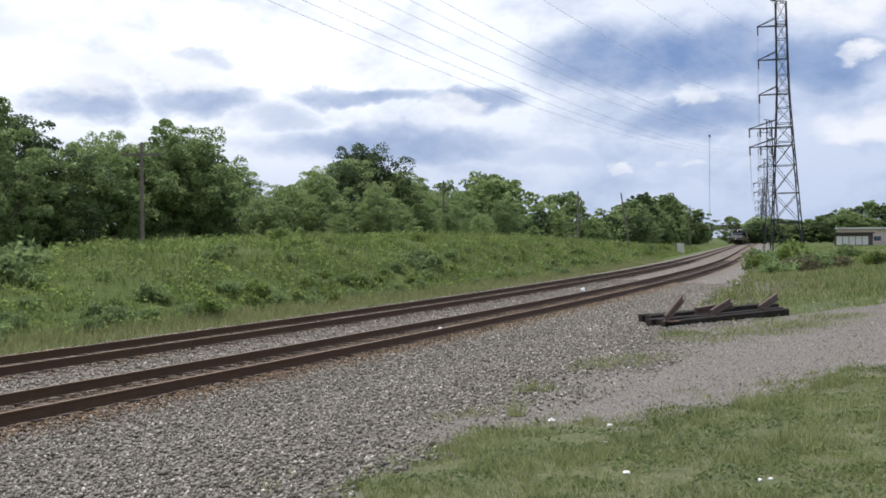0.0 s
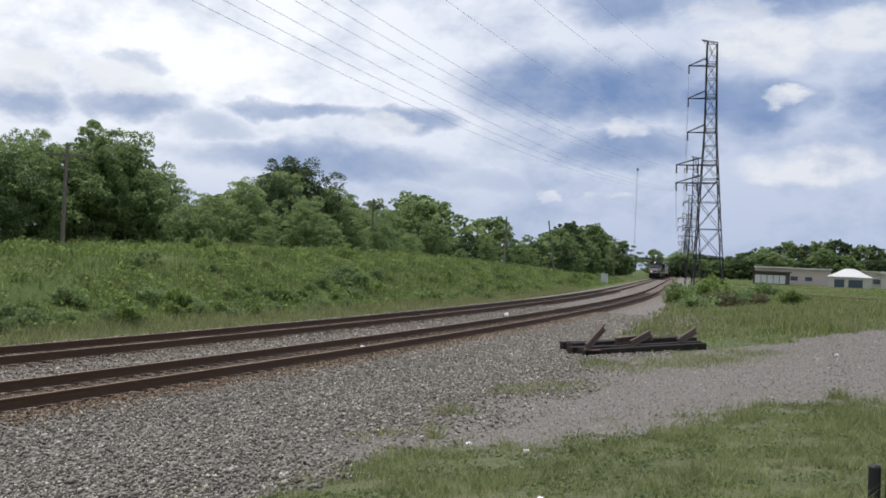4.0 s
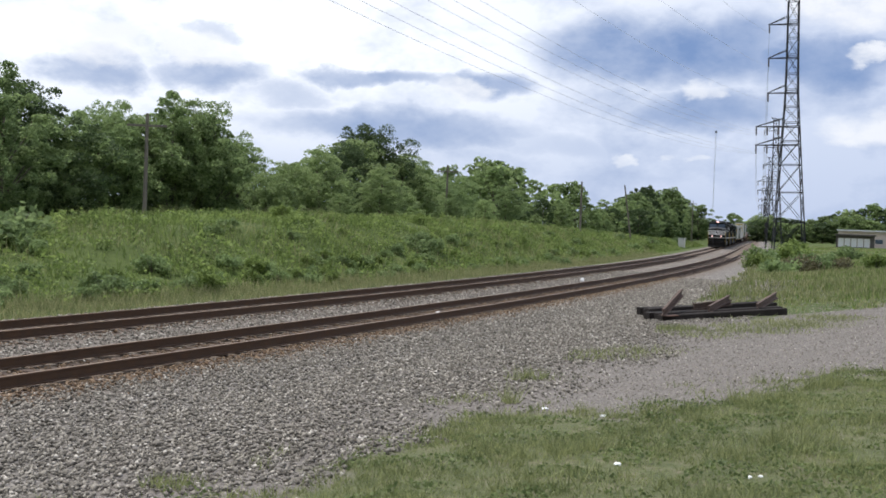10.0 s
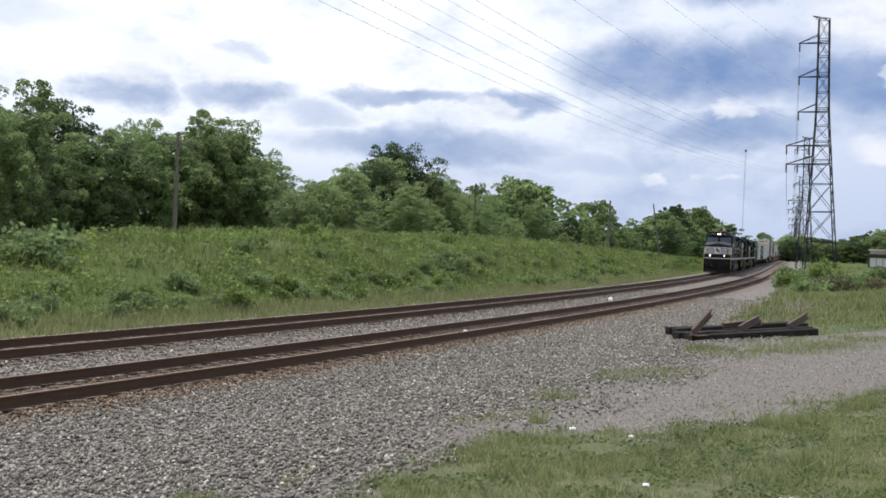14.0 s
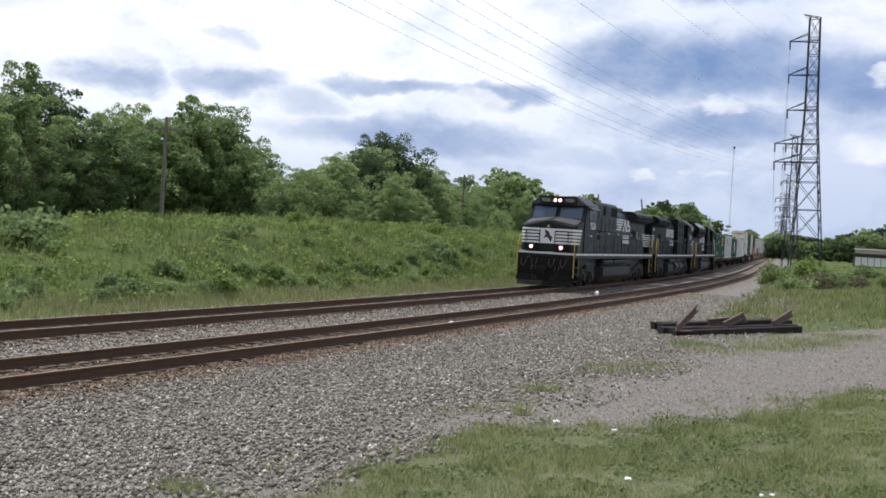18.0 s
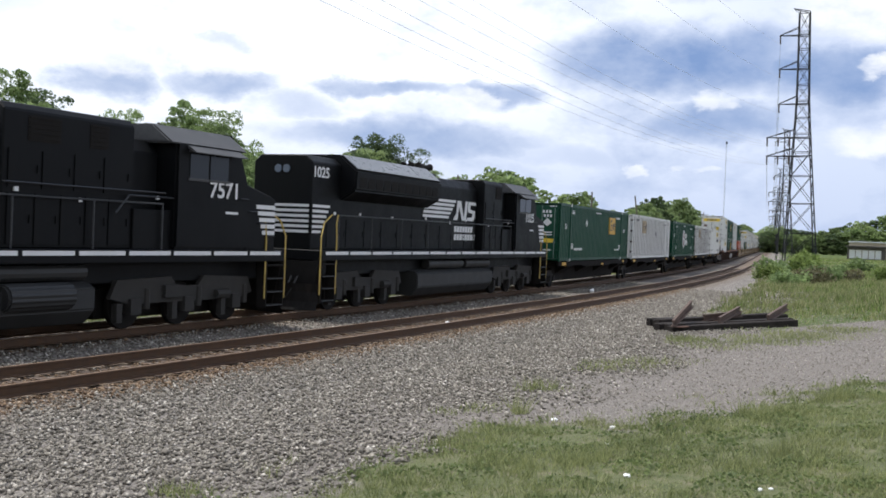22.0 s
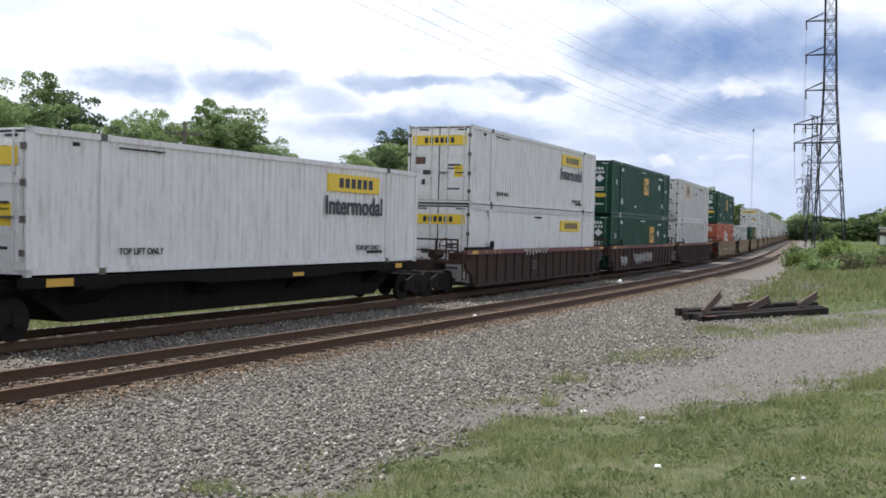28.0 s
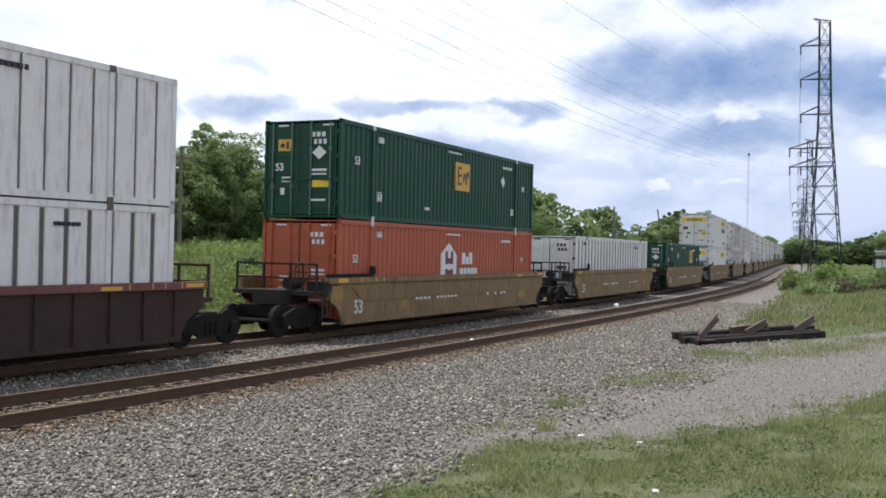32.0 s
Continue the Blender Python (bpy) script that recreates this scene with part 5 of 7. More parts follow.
def wheelset(parent, x, r=0.48, gauge=1.435):
    bm = B()
    for y in (-gauge / 2 - 0.06, gauge / 2 + 0.06):
        rod(bm, (x, y - 0.065, r), (x, y + 0.065, r), r, 18)
        rod(bm, (x, y - 0.1, r), (x, y + 0.1, r), r * 0.3, 10)
    rod(bm, (x, -gauge / 2, r), (x, gauge / 2, r), 0.08, 8)
    return part("wheelset", bm, "under", parent, "steel wheel pair on an axle")


def loco_bogie(parent, x):
    bm = B()
    for y in (-1.12, 1.0):
        prism(bm, [(x - 2.6, 0.72), (x - 2.4, 1.12), (x - 0.6, 1.18), (x - 0.4, 0.95), (x + 0.4, 0.95), (x + 0.6, 1.18), (x + 2.4, 1.12), (x + 2.6, 0.72), (x + 2.0, 0.58), (x - 2.0, 0.58)], y, y + 0.12)
        for w in (-1.85, 0, 1.85):
            bx(bm, x + w - 0.17, x + w + 0.17, y - 0.08, y + 0.16, 0.34, 0.7)
            rod(bm, (x + w + 0.42, y + 0.02, 0.45), (x + w + 0.42, y + 0.02, 0.92), 0.09, 8)
            bx(bm, x + w - 0.55, x + w - 0.38, y - 0.02, y + 0.14, 0.18, 0.6)
        bx(bm, x - 0.9, x - 0.3, y - 0.1, y + 0.02, 0.7, 0.98)
        rod(bm, (x + 1.0, y - 0.06, 0.72), (x + 1.5, y - 0.06, 0.72), 0.11, 8)
    bx(bm, x - 1.9, x + 1.9, -0.55, 0.55, 0.55, 1.0)
    truck = part("bogie", bm, "truck", parent, "three-axle bogie with coil springs")
    for w in (-1.85, 0, 1.85):
        wheelset(truck, x + w, 0.52)
    return truck


def bars(parent, name, mat, rows, y=-1.0, thick=0.004):
    """Painted bars on the side that faces -y: rows of x0, x1, z0, z1 and slant."""
    bm = B()
    for x0, x1, z0, z1, slant in rows:
        prism(bm, [(x0 + slant, z0), (x1 + slant, z0), (x1, z1), (x0, z1)] if slant else [(x0, z0), (x1, z0), (x1, z1), (x0, z1)], y - thick, y + 0.002)
    return part(name, bm, mat, parent)


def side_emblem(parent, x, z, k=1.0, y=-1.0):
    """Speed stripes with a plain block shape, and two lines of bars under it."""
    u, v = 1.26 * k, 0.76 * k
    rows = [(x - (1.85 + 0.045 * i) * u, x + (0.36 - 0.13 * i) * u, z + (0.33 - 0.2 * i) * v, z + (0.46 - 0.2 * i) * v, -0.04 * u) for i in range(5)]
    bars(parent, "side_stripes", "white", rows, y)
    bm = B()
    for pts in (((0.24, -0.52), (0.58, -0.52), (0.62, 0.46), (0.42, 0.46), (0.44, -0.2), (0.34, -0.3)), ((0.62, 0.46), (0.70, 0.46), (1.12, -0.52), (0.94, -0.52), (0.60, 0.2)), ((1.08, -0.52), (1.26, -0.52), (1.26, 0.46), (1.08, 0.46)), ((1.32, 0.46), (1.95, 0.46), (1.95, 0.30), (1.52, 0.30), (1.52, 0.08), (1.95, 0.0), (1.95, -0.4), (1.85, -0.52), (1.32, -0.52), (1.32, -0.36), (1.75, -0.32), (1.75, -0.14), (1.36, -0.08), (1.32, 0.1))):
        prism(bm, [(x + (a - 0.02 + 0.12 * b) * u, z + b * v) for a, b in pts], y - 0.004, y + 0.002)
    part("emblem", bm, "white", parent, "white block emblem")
    words = []
    for r, n in ((0, 7), (1, 8)):
        for i in range(n):
            words.append((x + (0.30 + 0.215 * i) * u, x + (0.47 + 0.215 * i) * u, z - (1.12 + 0.40 * r) * v, z - (0.82 + 0.40 * r) * v, -0.03))
    tagged(bars(parent, "name_bar", "white", words, y), kind="stuff")


def handrail(parent, x0, x1, y, z0=1.8, z1=2.85, mat="handrail"):
    bm = B()
    bent(bm, [(x0, y, z0), (x0, y, z1), (x1, y, z1), (x1, y, z0)], 0.022)
    n = max(1, int((x1 - x0) / 1.9))
    for i in range(1, n):
        x = x0 + (x1 - x0) * i / n
        rod(bm, (x, y, z0), (x, y, z1), 0.02, 5)
    return part("handrail", bm, mat, parent)


def steps(parent, x, y, out):
    """Corner steps below the walkway, with yellow grab rails."""
    s = -1 if y < 0 else 1
    for z in (0.35, 0.70, 1.05, 1.4):
        part("step", bx(B(), x - 0.36, x + 0.36, min(y, y - s * 0.28), max(y, y - s * 0.28), z, z + 0.04), "under", parent)
        if z < 1.1:
            part("step_edge", bx(B(), x - 0.36, x + 0.36, min(y, y + s * 0.01), max(y, y + s * 0.01), z + 0.005, z + 0.035), "handrail", parent)
    for u in (-0.40, 0.37):
        part("step_side", bx(B(), x + u, x + u + 0.03, min(y, y - s * 0.3), max(y, y - s * 0.3), 0.3, 1.55), "under", parent)
    bm = B()
    for u in (-0.45, 0.45):
        bent(bm, [(x + u, y - s * 0.02, 0.55), (x + u, y - s * 0.02, 2.2), (x + u * 0.8 + out * 0.12, y - s * 0.06, 2.6), (x + u * 0.4 + out * 0.45, y - s * 0.1, 2.85)], 0.023, 6)
    part("grab_rail", bm, "yellow", parent, "yellow grab rails")


def plow(parent, x, out):
    bm = B()
    prism(bm, [(-1.45, 1.5), (1.45, 1.5), (1.3, 0.85), (1.15, 0.3), (-1.15, 0.3), (-1.3, 0.85)], x, x - out * 0.12, "x")
    part("pilot_plate", bm, "under", parent)
    bm = B()
    for u in (-1, 1):                   # two curved blades that meet in a point
        rows = [[bm.verts.new((x + out * (a + b), u * y, z)) for a, y in ((0.34, 0.0), (0.16, 0.8), (-0.08, 1.42))] for b, z in ((0.16, 0.1), (0.04, 0.34), (0.0, 0.62), (0.06, 0.86))]
        for p, q in zip(rows, rows[1:]):
            for i in range(2):
                bm.faces.new((p[i], p[i + 1], q[i + 1], q[i]))
    bmesh.ops.solidify(bm, geom=bm.faces[:], thickness=0.04)
    part("plow", bm, "plow", parent, "dusty black snow plow")
    bm = B()
    bx(bm, min(x, x + out * 0.75), max(x, x + out * 0.75), -0.13, 0.13, 0.78, 1.02)
    bx(bm, x + out * 0.75 - 0.14, x + out * 0.75 + 0.14, -0.2, 0.2, 0.72, 1.08)
    part("coupler", bm, "under", parent, "knuckle coupler")
    for y in (-0.75, -0.55, 0.5, 0.7):
        bm = bent(B(), [(x, y, 1.05), (x + out * 0.2, y * 0.9, 0.7), (x + out * 0.3, y * 0.7, 0.42), (x + out * 0.15, y * 0.5, 0.5)], 0.025, 5)
        part("air_hose", bm, "rubber", parent)


def end_lamps(parent, x, out, rows):
    for y, z, r, mat in rows:
        bm = rod(B(), (x, y, z), (x + out * 0.03, y, z), r, 14)
        lamp = part("headlight", bm, mat, parent, "glowing headlight" if mat == "lamp" else "unlit headlight")
        if mat == "lamp":
            bm = B()
            n = 16
            for i in range(n):
                p, q = 2 * math.pi * i / n, 2 * math.pi * (i + 1) / n
                v = [bm.verts.new((x + out * w, y + g * math.cos(e), z + g * math.sin(e))) for w, g, e in ((0, r, p), (0, r, q), (0.13, r * 1.12, q), (0.13, r * 1.12, p))]
                bm.faces.new(v)
            part("lamp_hood", bm, "roof", lamp)


def hood_doors(parent, x0, x1, z0, z1, y, n, paint):
    for i in range(n):
        a = x0 + (x1 - x0) * i / n
        b = x0 + (x1 - x0) * (i + 1) / n
        bm = B()
        bx(bm, a + 0.03, b - 0.03, y - 0.025, y + 0.01, z0, z1)
        bx(bm, b - 0.12, b - 0.07, y - 0.05, y, (z0 + z1) / 2 - 0.08, (z0 + z1) / 2 + 0.08)
        part("hood_door", bm, paint, parent)


def locomotive(number, label, lead_cab, wings, flare, mark_x, mark_k, box_end, mark_z):
    """Body from x = -10.3 (leading end) to 10.3. The cab lies at the leading end or, running backwards, at the trailing end."""
    loco = thing("locomotive", label, "locomotive", "diesel locomotives of the train")
    k = 1 if lead_cab else -1            # mirrors along x
    paint = "oldblack" if lead_cab else "black"

    def X(*v):
        return sorted(k * a for a in v)

    def box(bm, x0, x1, *r):
        a, b = X(x0, x1)
        return bx(bm, a, b, *r)

    def poly(pts):
        return [(k * a, b) for a, b in pts]

    bm = B()
    bx(bm, -10.45, 10.45, -1.5, 1.5, 1.52, 1.82)
    bx(bm, -9.9, 9.9, -1.0, 1.0, 1.05, 1.54)
    part("frame", soften(bm, 0.02, 1), paint, loco)
    n = 14
    bars(loco, "sill_stripe", "white", [(-10.3 + 20.6 * i / n + 0.06, -10.3 + 20.6 * (i + 1) / n - 0.06, 1.69, 1.785, 0) for i in range(n)], -1.502)
    # fuel tank and bogies
    bm = prism(B(), [(-1.2, 1.12), (-1.42, 1.0), (-1.42, 0.55), (-1.15, 0.24), (1.15, 0.24), (1.42, 0.55), (1.42, 1.0), (1.2, 1.12)], -3.7, 3.6, "x")
    part("fuel_tank", soften(bm, 0.03), "tank", loco, "dusty grey fuel tank")
    if not (flare or lead_cab):
        for x0, x1 in ((-2.9, -1.15), (-0.75, 0.95)):
            part("air_reservoir", soften(rod(B(), (*X(x0, x1)[:1], -1.36, 0.86), (*X(x0, x1)[1:], -1.36, 0.86), 0.29, 16), 0.05, 2), "tank", loco, "dusty grey air reservoir")
    for y in (-1.2, 1.2):
        for x0, x1 in ((-3.4, -0.9), (-0.6, 2.6)):
            part("air_tank", rod(B(), (*X(x0, x1)[:1], y, 1.33), (*X(x0, x1)[1:], y, 1.33), 0.17, 12), "tank", loco)
    for x in (-6.95, 6.95):
        part("traction_motors", soften(bx(B(), x - 2.5, x + 2.5, -0.6, 0.6, 0.22, 0.95), 0.04, 1), "under", loco)
    for x in (-6.95, 6.95):
        loco_bogie(loco, x)
    # hood
    z_roof = 4.5 if flare else 4.32
    hood = prism(B(), [(-0.98, 1.82), (-0.98, z_roof - 0.32), (-0.72, z_roof), (0.72, z_roof), (0.98, z_roof - 0.32), (0.98, 1.82)], X(-5.9, 9.9)[0], X(-5.9, 9.9)[1], "x")
    hood_ob = part("hood", soften(hood, 0.03, 1), paint, loco, "long black engine hood")
    hood_doors(loco, *X(box_end + 0.1, 9.4), 1.9, 2.72, -0.98, 10, paint)
    hood_doors(loco, *X(-5.4 if lead_cab else -4.65, box_end - 0.1), 1.9, 2.9 if not lead_cab else 2.5, -1.3, 5 if box_end > -2 else 3, paint)
    hood_doors(loco, *X(-4.35 if lead_cab else -4.65, box_end - 0.1), 3.0, 3.75, -1.3, 4 if box_end > -2 else 2, paint)
    bm = prism(B(), [(-1.3, 1.82), (-1.3, 4.5), (-1.16, 4.64), (1.16, 4.64), (1.3, 4.5), (1.3, 1.82)], *X(-5.95 if lead_cab else -4.75, box_end), "x")
    part("equipment_cabinet", soften(bm, 0.03, 1), paint, loco)
    for x0, x1 in (((-4.6, -3.9),) if flare else ((-1.95, -0.5), (-3.95, -3.35)) if lead_cab else ((-2.6, -1.75), (-3.95, -3.4))):
        intake = part("intake_grille", bx(B(), *X(x0, x1), -1.312, -1.25, 3.92, 4.42), "under", loco, "black intake grille")
        bm = B()
        for i in range(5):
            z = 3.97 + i * 0.1
            bx(bm, *X(x0 + 0.03, x1 - 0.03), -1.325, -1.31, z, z + 0.03)
        tagged(part("grille_slats", bm, "under", intake), kind="stuff")
    bm = B()
    if lead_cab:
        # flat dark plates on the flush wall paint the shade of two recesses
        box(bm, -5.2, -4.4, -1.306, -1.2, 2.55, 3.05), box(bm, -5.95, -4.85, -1.306, -1.2, 3.74, 4.36)
        part("dark_recess", bm, "under", loco)
        bm = B()
        for u in (-5.72, -5.38):
            box(bm, u, u + 0.05, -1.42, -1.3, 3.7, 4.4)
        box(bm, -5.9, -4.8, -1.42, -1.38, 3.98, 4.02), box(bm, -5.8, -5.2, -1.44, -1.3, 3.66, 3.71)
        part("mirror_bracket", bm, "handrail", loco, "grey mirror bracket beside the cab")
    else:                               # an open gap between cab and hood over a low wall
        box(bm, -5.97, -4.72, -1.36, -1.28, 1.82, 2.72)
        part("gap_wall", soften(bm, 0.015, 1), paint, loco)
        bm = bent(B(), [(k * -5.95, -1.42, 3.0), (k * -4.5, -1.42, 3.0), (k * -4.1, -1.42, 2.6)], 0.022)
        part("side_rail", bm, "handrail", loco)
    if flare:
        bm = prism(B(), [(-0.99, 1.82), (-0.99, 4.36), (-0.75, 4.56), (0.75, 4.56), (0.99, 4.36), (0.99, 1.82)], *X(8.5, 10.3), "x")
        part("end_hood", soften(bm, 0.03, 1), paint, loco)
    # radiator at the end away from the cab
    bm = B()
    if flare:
        prism(bm, [(-0.98, 3.3), (-1.5, 3.62), (-1.53, 4.24), (-0.95, 4.70), (0.95, 4.70), (1.53, 4.24), (1.5, 3.62), (0.98, 3.3)], *X(2.2, 8.6), "x")
    else:
        prism(bm, [(-0.98, 3.78), (-1.5, 3.98), (-1.53, 4.26), (-1.2, 4.47), (1.2, 4.47), (1.53, 4.26), (1.5, 3.98), (0.98, 3.78)], *X(wings[0], wings[1]), "x")
    part("radiator_wing", soften(bm, 0.05), paint, loco, "overhanging radiator section")
    bm = B()
    for i in range(11):
        a, b = X(*((2.5 + i * 0.54, 2.95 + i * 0.54) if flare else (wings[0] + 0.1 + i * 0.48, wings[0] + 0.5 + i * 0.48)))
        bx(bm, a, b, -1.52, -1.49, 3.72 if flare else 4.02, 4.12 if flare else 4.22)
    tagged(part("radiator_grille", bm, "under", loco), kind="stuff")
    if flare:
        # thin plate added over the slope; its pale grey paints the sky's reflection
        bm = prism(B(), [(-1.50, 4.275), (-0.97, 4.695), (-0.965, 4.71), (-1.51, 4.285)], *X(2.3, 8.5), "x")
        part("radiator_top_panel", bm, "shutter", loco, "sloping radiator top plate with sky sheen in its grey")
    else:
        for j in range(2):
            part("louvre_panel", bx(B(), *X(5.6 + j * 0.75, 6.2 + j * 0.75), -1.0, -0.96, 2.75, 3.3), "under", loco)
    for x, w, h in ((3.4, 1.35, 0.32), (-0.2, 0.8, 0.1)) if not flare else ((0.4, 1.2, 0.16),):
        a, b = X(x, x + w)
        part("exhaust_housing", soften(bx(B(), a, b, -0.5, 0.5, z_roof - 0.02, z_roof + h), 0.04, 1), "roof", loco)
    xh, zh = (0.6, z_roof + 0.34) if flare else (1.75, z_roof + 0.16)
    bm = B()
    for i in range(3):
        o = -0.3 + i * 0.3
        rod(bm, (k * (xh + 0.55), o, zh), (k * (xh - 0.05), o, zh + 0.04), 0.05, 8, 0.14)
        rod(bm, (k * (xh + 0.5), o, zh), (k * (xh + 1.0), o, zh + 0.04), 0.05, 8, 0.14)
    bx(bm, *X(xh + 0.4, xh + 0.7), -0.36, 0.36, zh - 0.05, zh + 0.05), bx(bm, *X(xh + 0.45, xh + 0.65), -0.12, 0.12, z_roof - 0.02, zh)
    part("horn", bm, "under", loco, "roof horn cluster")
    # cab and nose
    cab = B()
    prism(cab, poly([(-8.75, 1.82), (-8.75, 3.45), (-8.45, 4.12), (-8.45, 4.34), (-5.95, 4.34), (-5.95, 1.82)]), -1.5, 1.5)
    part("cab", soften(cab, 0.06), paint, loco, "black wide-nosed cab")
    # the roof's lighter grey has the light from above painted in
    roof = prism(B(), [(-1.55, 4.26), (-0.95, 4.7), (0.95, 4.7), (1.55, 4.26)], *X(-8.6, -5.7), "x")
    part("cab_roof", soften(roof, 0.04), "roof", loco, "sloping grey cab roof")
    nose = B()                          # a snub nose whose hood rises to a ridge in the middle
    ring = []
    for x, w, z_eave, z_ridge in ((-10.28, 1.22, 3.10, 3.36), (-9.98, 1.46, 3.16, 3.42), (-8.7, 1.46, 3.46, 3.62)):
        ring.append([nose.verts.new((k * x, y, z)) for y, z in ((-w, 1.82), (-w, z_eave), (0, z_ridge), (w, z_eave), (w, 1.82))])
    for a, b in zip(ring, ring[1:]):
        for i in range(5):
            nose.faces.new((a[i], a[(i + 1) % 5], b[(i + 1) % 5], b[i]))
    nose.faces.new(ring[0]), nose.faces.new(ring[2][::-1])
    part("nose", soften(nose, 0.035, 2), paint, loco)
    # grey plates laid on the black nose paint the sheen of its sloping top
    for u in (-1, 1):
        bm = B()
        lid = [bm.verts.new((k * x, u * y, z + dz)) for dz in (0.012, 0.03) for x, y, z in ((-10.05, 0.06, 3.40), (-9.95, 1.34, 3.185), (-8.78, 1.34, 3.467), (-8.78, 0.06, 3.605))]
        for f in ((0, 1, 2, 3), (4, 5, 6, 7), (0, 1, 5, 4), (1, 2, 6, 5), (2, 3, 7, 6), (3, 0, 4, 7)):
            bm.faces.new([lid[i] for i in f])
        part("nose_top", bm, "roof", loco, "grey plate on the nose with sun sheen in its colour")
    part("nose_latch", bx(B(), *X(-10.31, -10.27), -0.05, 0.05, 3.02, 3.16), "yellow", loco)
    bm = B()
    for y in (-1.1, -0.4, 0.4, 1.1):
        rod(bm, (k * -10.42, y, 1.82), (k * -10.42, y, 2.86), 0.022, 5)
    rod(bm, (k * -10.42, -1.1, 2.86), (k * -10.42, -0.4, 2.86), 0.022, 5), rod(bm, (k * -10.42, 0.4, 2.86), (k * -10.42, 1.1, 2.86), 0.022, 5)
    part("front_handrail", bm, "under", loco)
    head = B()
    box(head, -8.78, -8.3, -0.98, 0.98, 4.28, 4.7)
    part("headlight_housing", soften(head, 0.05), paint, loco)
    for y0, y1 in ((-1.3, -0.12), (0.12, 1.3)):
        bm = prism(B(), poly([(-8.745, 3.56), (-8.775, 3.56), (-8.52, 4.14), (-8.49, 4.14)]), y0, y1)
        part("windshield", bm, "glass", loco, "windshield pane with reflected sky in its colour")
    for x0, x1 in ((-7.85, -7.15), (-7.08, -6.4)):
        bm = B()
        box(bm, x0, x1, -1.515, -1.49, 3.5, 4.1)
        win = part("side_window", bm, "sideglass", loco)
        bm = B()
        a, b = X(x0 - 0.05, x1 + 0.05)
        bx(bm, a, b, -1.53, -1.49, 4.1, 4.15), bx(bm, a, b, -1.53, -1.49, 3.44, 3.5)
        part("window_trim", bm, "roof", win)
    bm = B()
    a, b = X(-8.3, -6.3)
    prism(bm, [(-1.5, 4.18), (-1.75, 4.08), (-1.75, 4.1), (-1.5, 4.26)], a, b, "x")
    part("sunshade", bm, "roof", loco)
    bm = B()
    box(bm, -6.55, -6.0, -1.515, -1.49, 1.9, 3.4)
    part("cab_door", bm, paint, loco)
    out = -k
    xn = -10.3 * k
    end_face = 10.3 if flare else 9.9
    lit = "lamp" if lead_cab else "glass"
    end_lamps(loco, -8.79 * k, out, [(-0.13, 4.48, 0.085, lit), (0.13, 4.48, 0.085, lit)])
    end_lamps(loco, -10.47 * k, out, [(-0.78, 2.03, 0.09, lit), (0.78, 2.03, 0.09, lit)])
    for y in (-0.78, 0.78):
        part("lamp_bracket", bx(B(), *X(-10.46, -10.2), y - 0.16, y + 0.16, 1.84, 2.22), paint, loco)
    if lead_cab:
        crest = part("round_emblem", rod(B(), (7.35, -1.0, 3.0), (7.35, -1.012, 3.0), 0.24, 20), "white", loco, "white ring with a dark middle")
        part("emblem_middle", rod(B(), (7.35, -1.01, 3.0), (7.35, -1.016, 3.0), 0.18, 20), "ink", crest)
        for y in (-1.1, -0.5, 0.4, 0.95):
            part("hose", bent(B(), [(-10.5, y, 1.5), (-10.62, y + 0.05, 1.2), (-10.66, y + 0.16, 1.02), (-10.62, y + 0.28, 1.16), (-10.52, y + 0.3, 1.45)], 0.02, 6), "tank", loco, "grey brake hose")
        part("pilot_stripe", bx(B(), -10.47, -10.45, -1.45, 1.45, 1.69, 1.785), "cgrey", loco)
    for u in (-1, 1):
        nb = B()
        box(nb, -8.81, -8.78, u * 0.64 - 0.3, u * 0.64 + 0.3, 4.36, 4.6)
        part("number_board", nb, "ink", loco)
        if lead_cab:
            lettering("number_board_digits", number, "sign", loco, 0.22, -8.815, u * 0.64, 4.48, 90, -90)
    # stripes across the nose and on its flanks
    bm = B()
    for i in range(5):
        z = 2.22 + i * 0.165
        for y0, y1 in ((-1.20, -0.42), (0.42, 1.20)):
            bx(bm, *X(-10.295, -10.25), y0, y1, z, z + 0.105)
    bx(bm, *X(-10.295, -10.25), -0.40, 0.40, 2.22, 2.985)
    part("nose_stripes", bm, "white", loco, "white speed stripes across the nose")
    bm = B()
    prism(bm, [(-0.18, 2.31), (0.05, 2.56), (0.22, 2.46), (0.12, 2.71), (0.2, 2.92), (-0.02, 2.84), (-0.14, 2.61), (-0.25, 2.56)], *X(-10.303, -10.29), "x")
    part("nose_emblem", bm, "ink", loco, "plain black emblem")
    bars(loco, "flank_stripes", "white", [(*X(-9.96, -9.42 + 0.07 * i), 2.22 + i * 0.165, 2.325 + i * 0.165, 0) for i in range(5)], -1.465)
    for u in (-1, 1):                   # the same stripes round the nose's bevelled corners
        bm = B()
        for i in range(5):
            z = 2.22 + i * 0.165
            v = [bm.verts.new((k * x, u * y, w)) for x, y in ((-10.275, 1.235), (-9.985, 1.466), (-9.97, 1.45), (-10.25, 1.21)) for w in (z, z + 0.105)]
            for f in ((0, 2, 3, 1), (2, 4, 5, 3), (4, 6, 7, 5), (6, 0, 1, 7), (0, 6, 4, 2), (1, 3, 5, 7)):
                bm.faces.new([v[j] for j in f])
        part("corner_stripes", bm, "white", loco)
    # rear end: stripes and yellow rails
    bm = B()
    for i in range(6):
        z = 2.3 + i * 0.15
        bx(bm, *X(end_face - 0.004, end_face + 0.024), -0.92, 0.92, z, z + 0.08)
    part("end_stripes", bm, "white", loco)
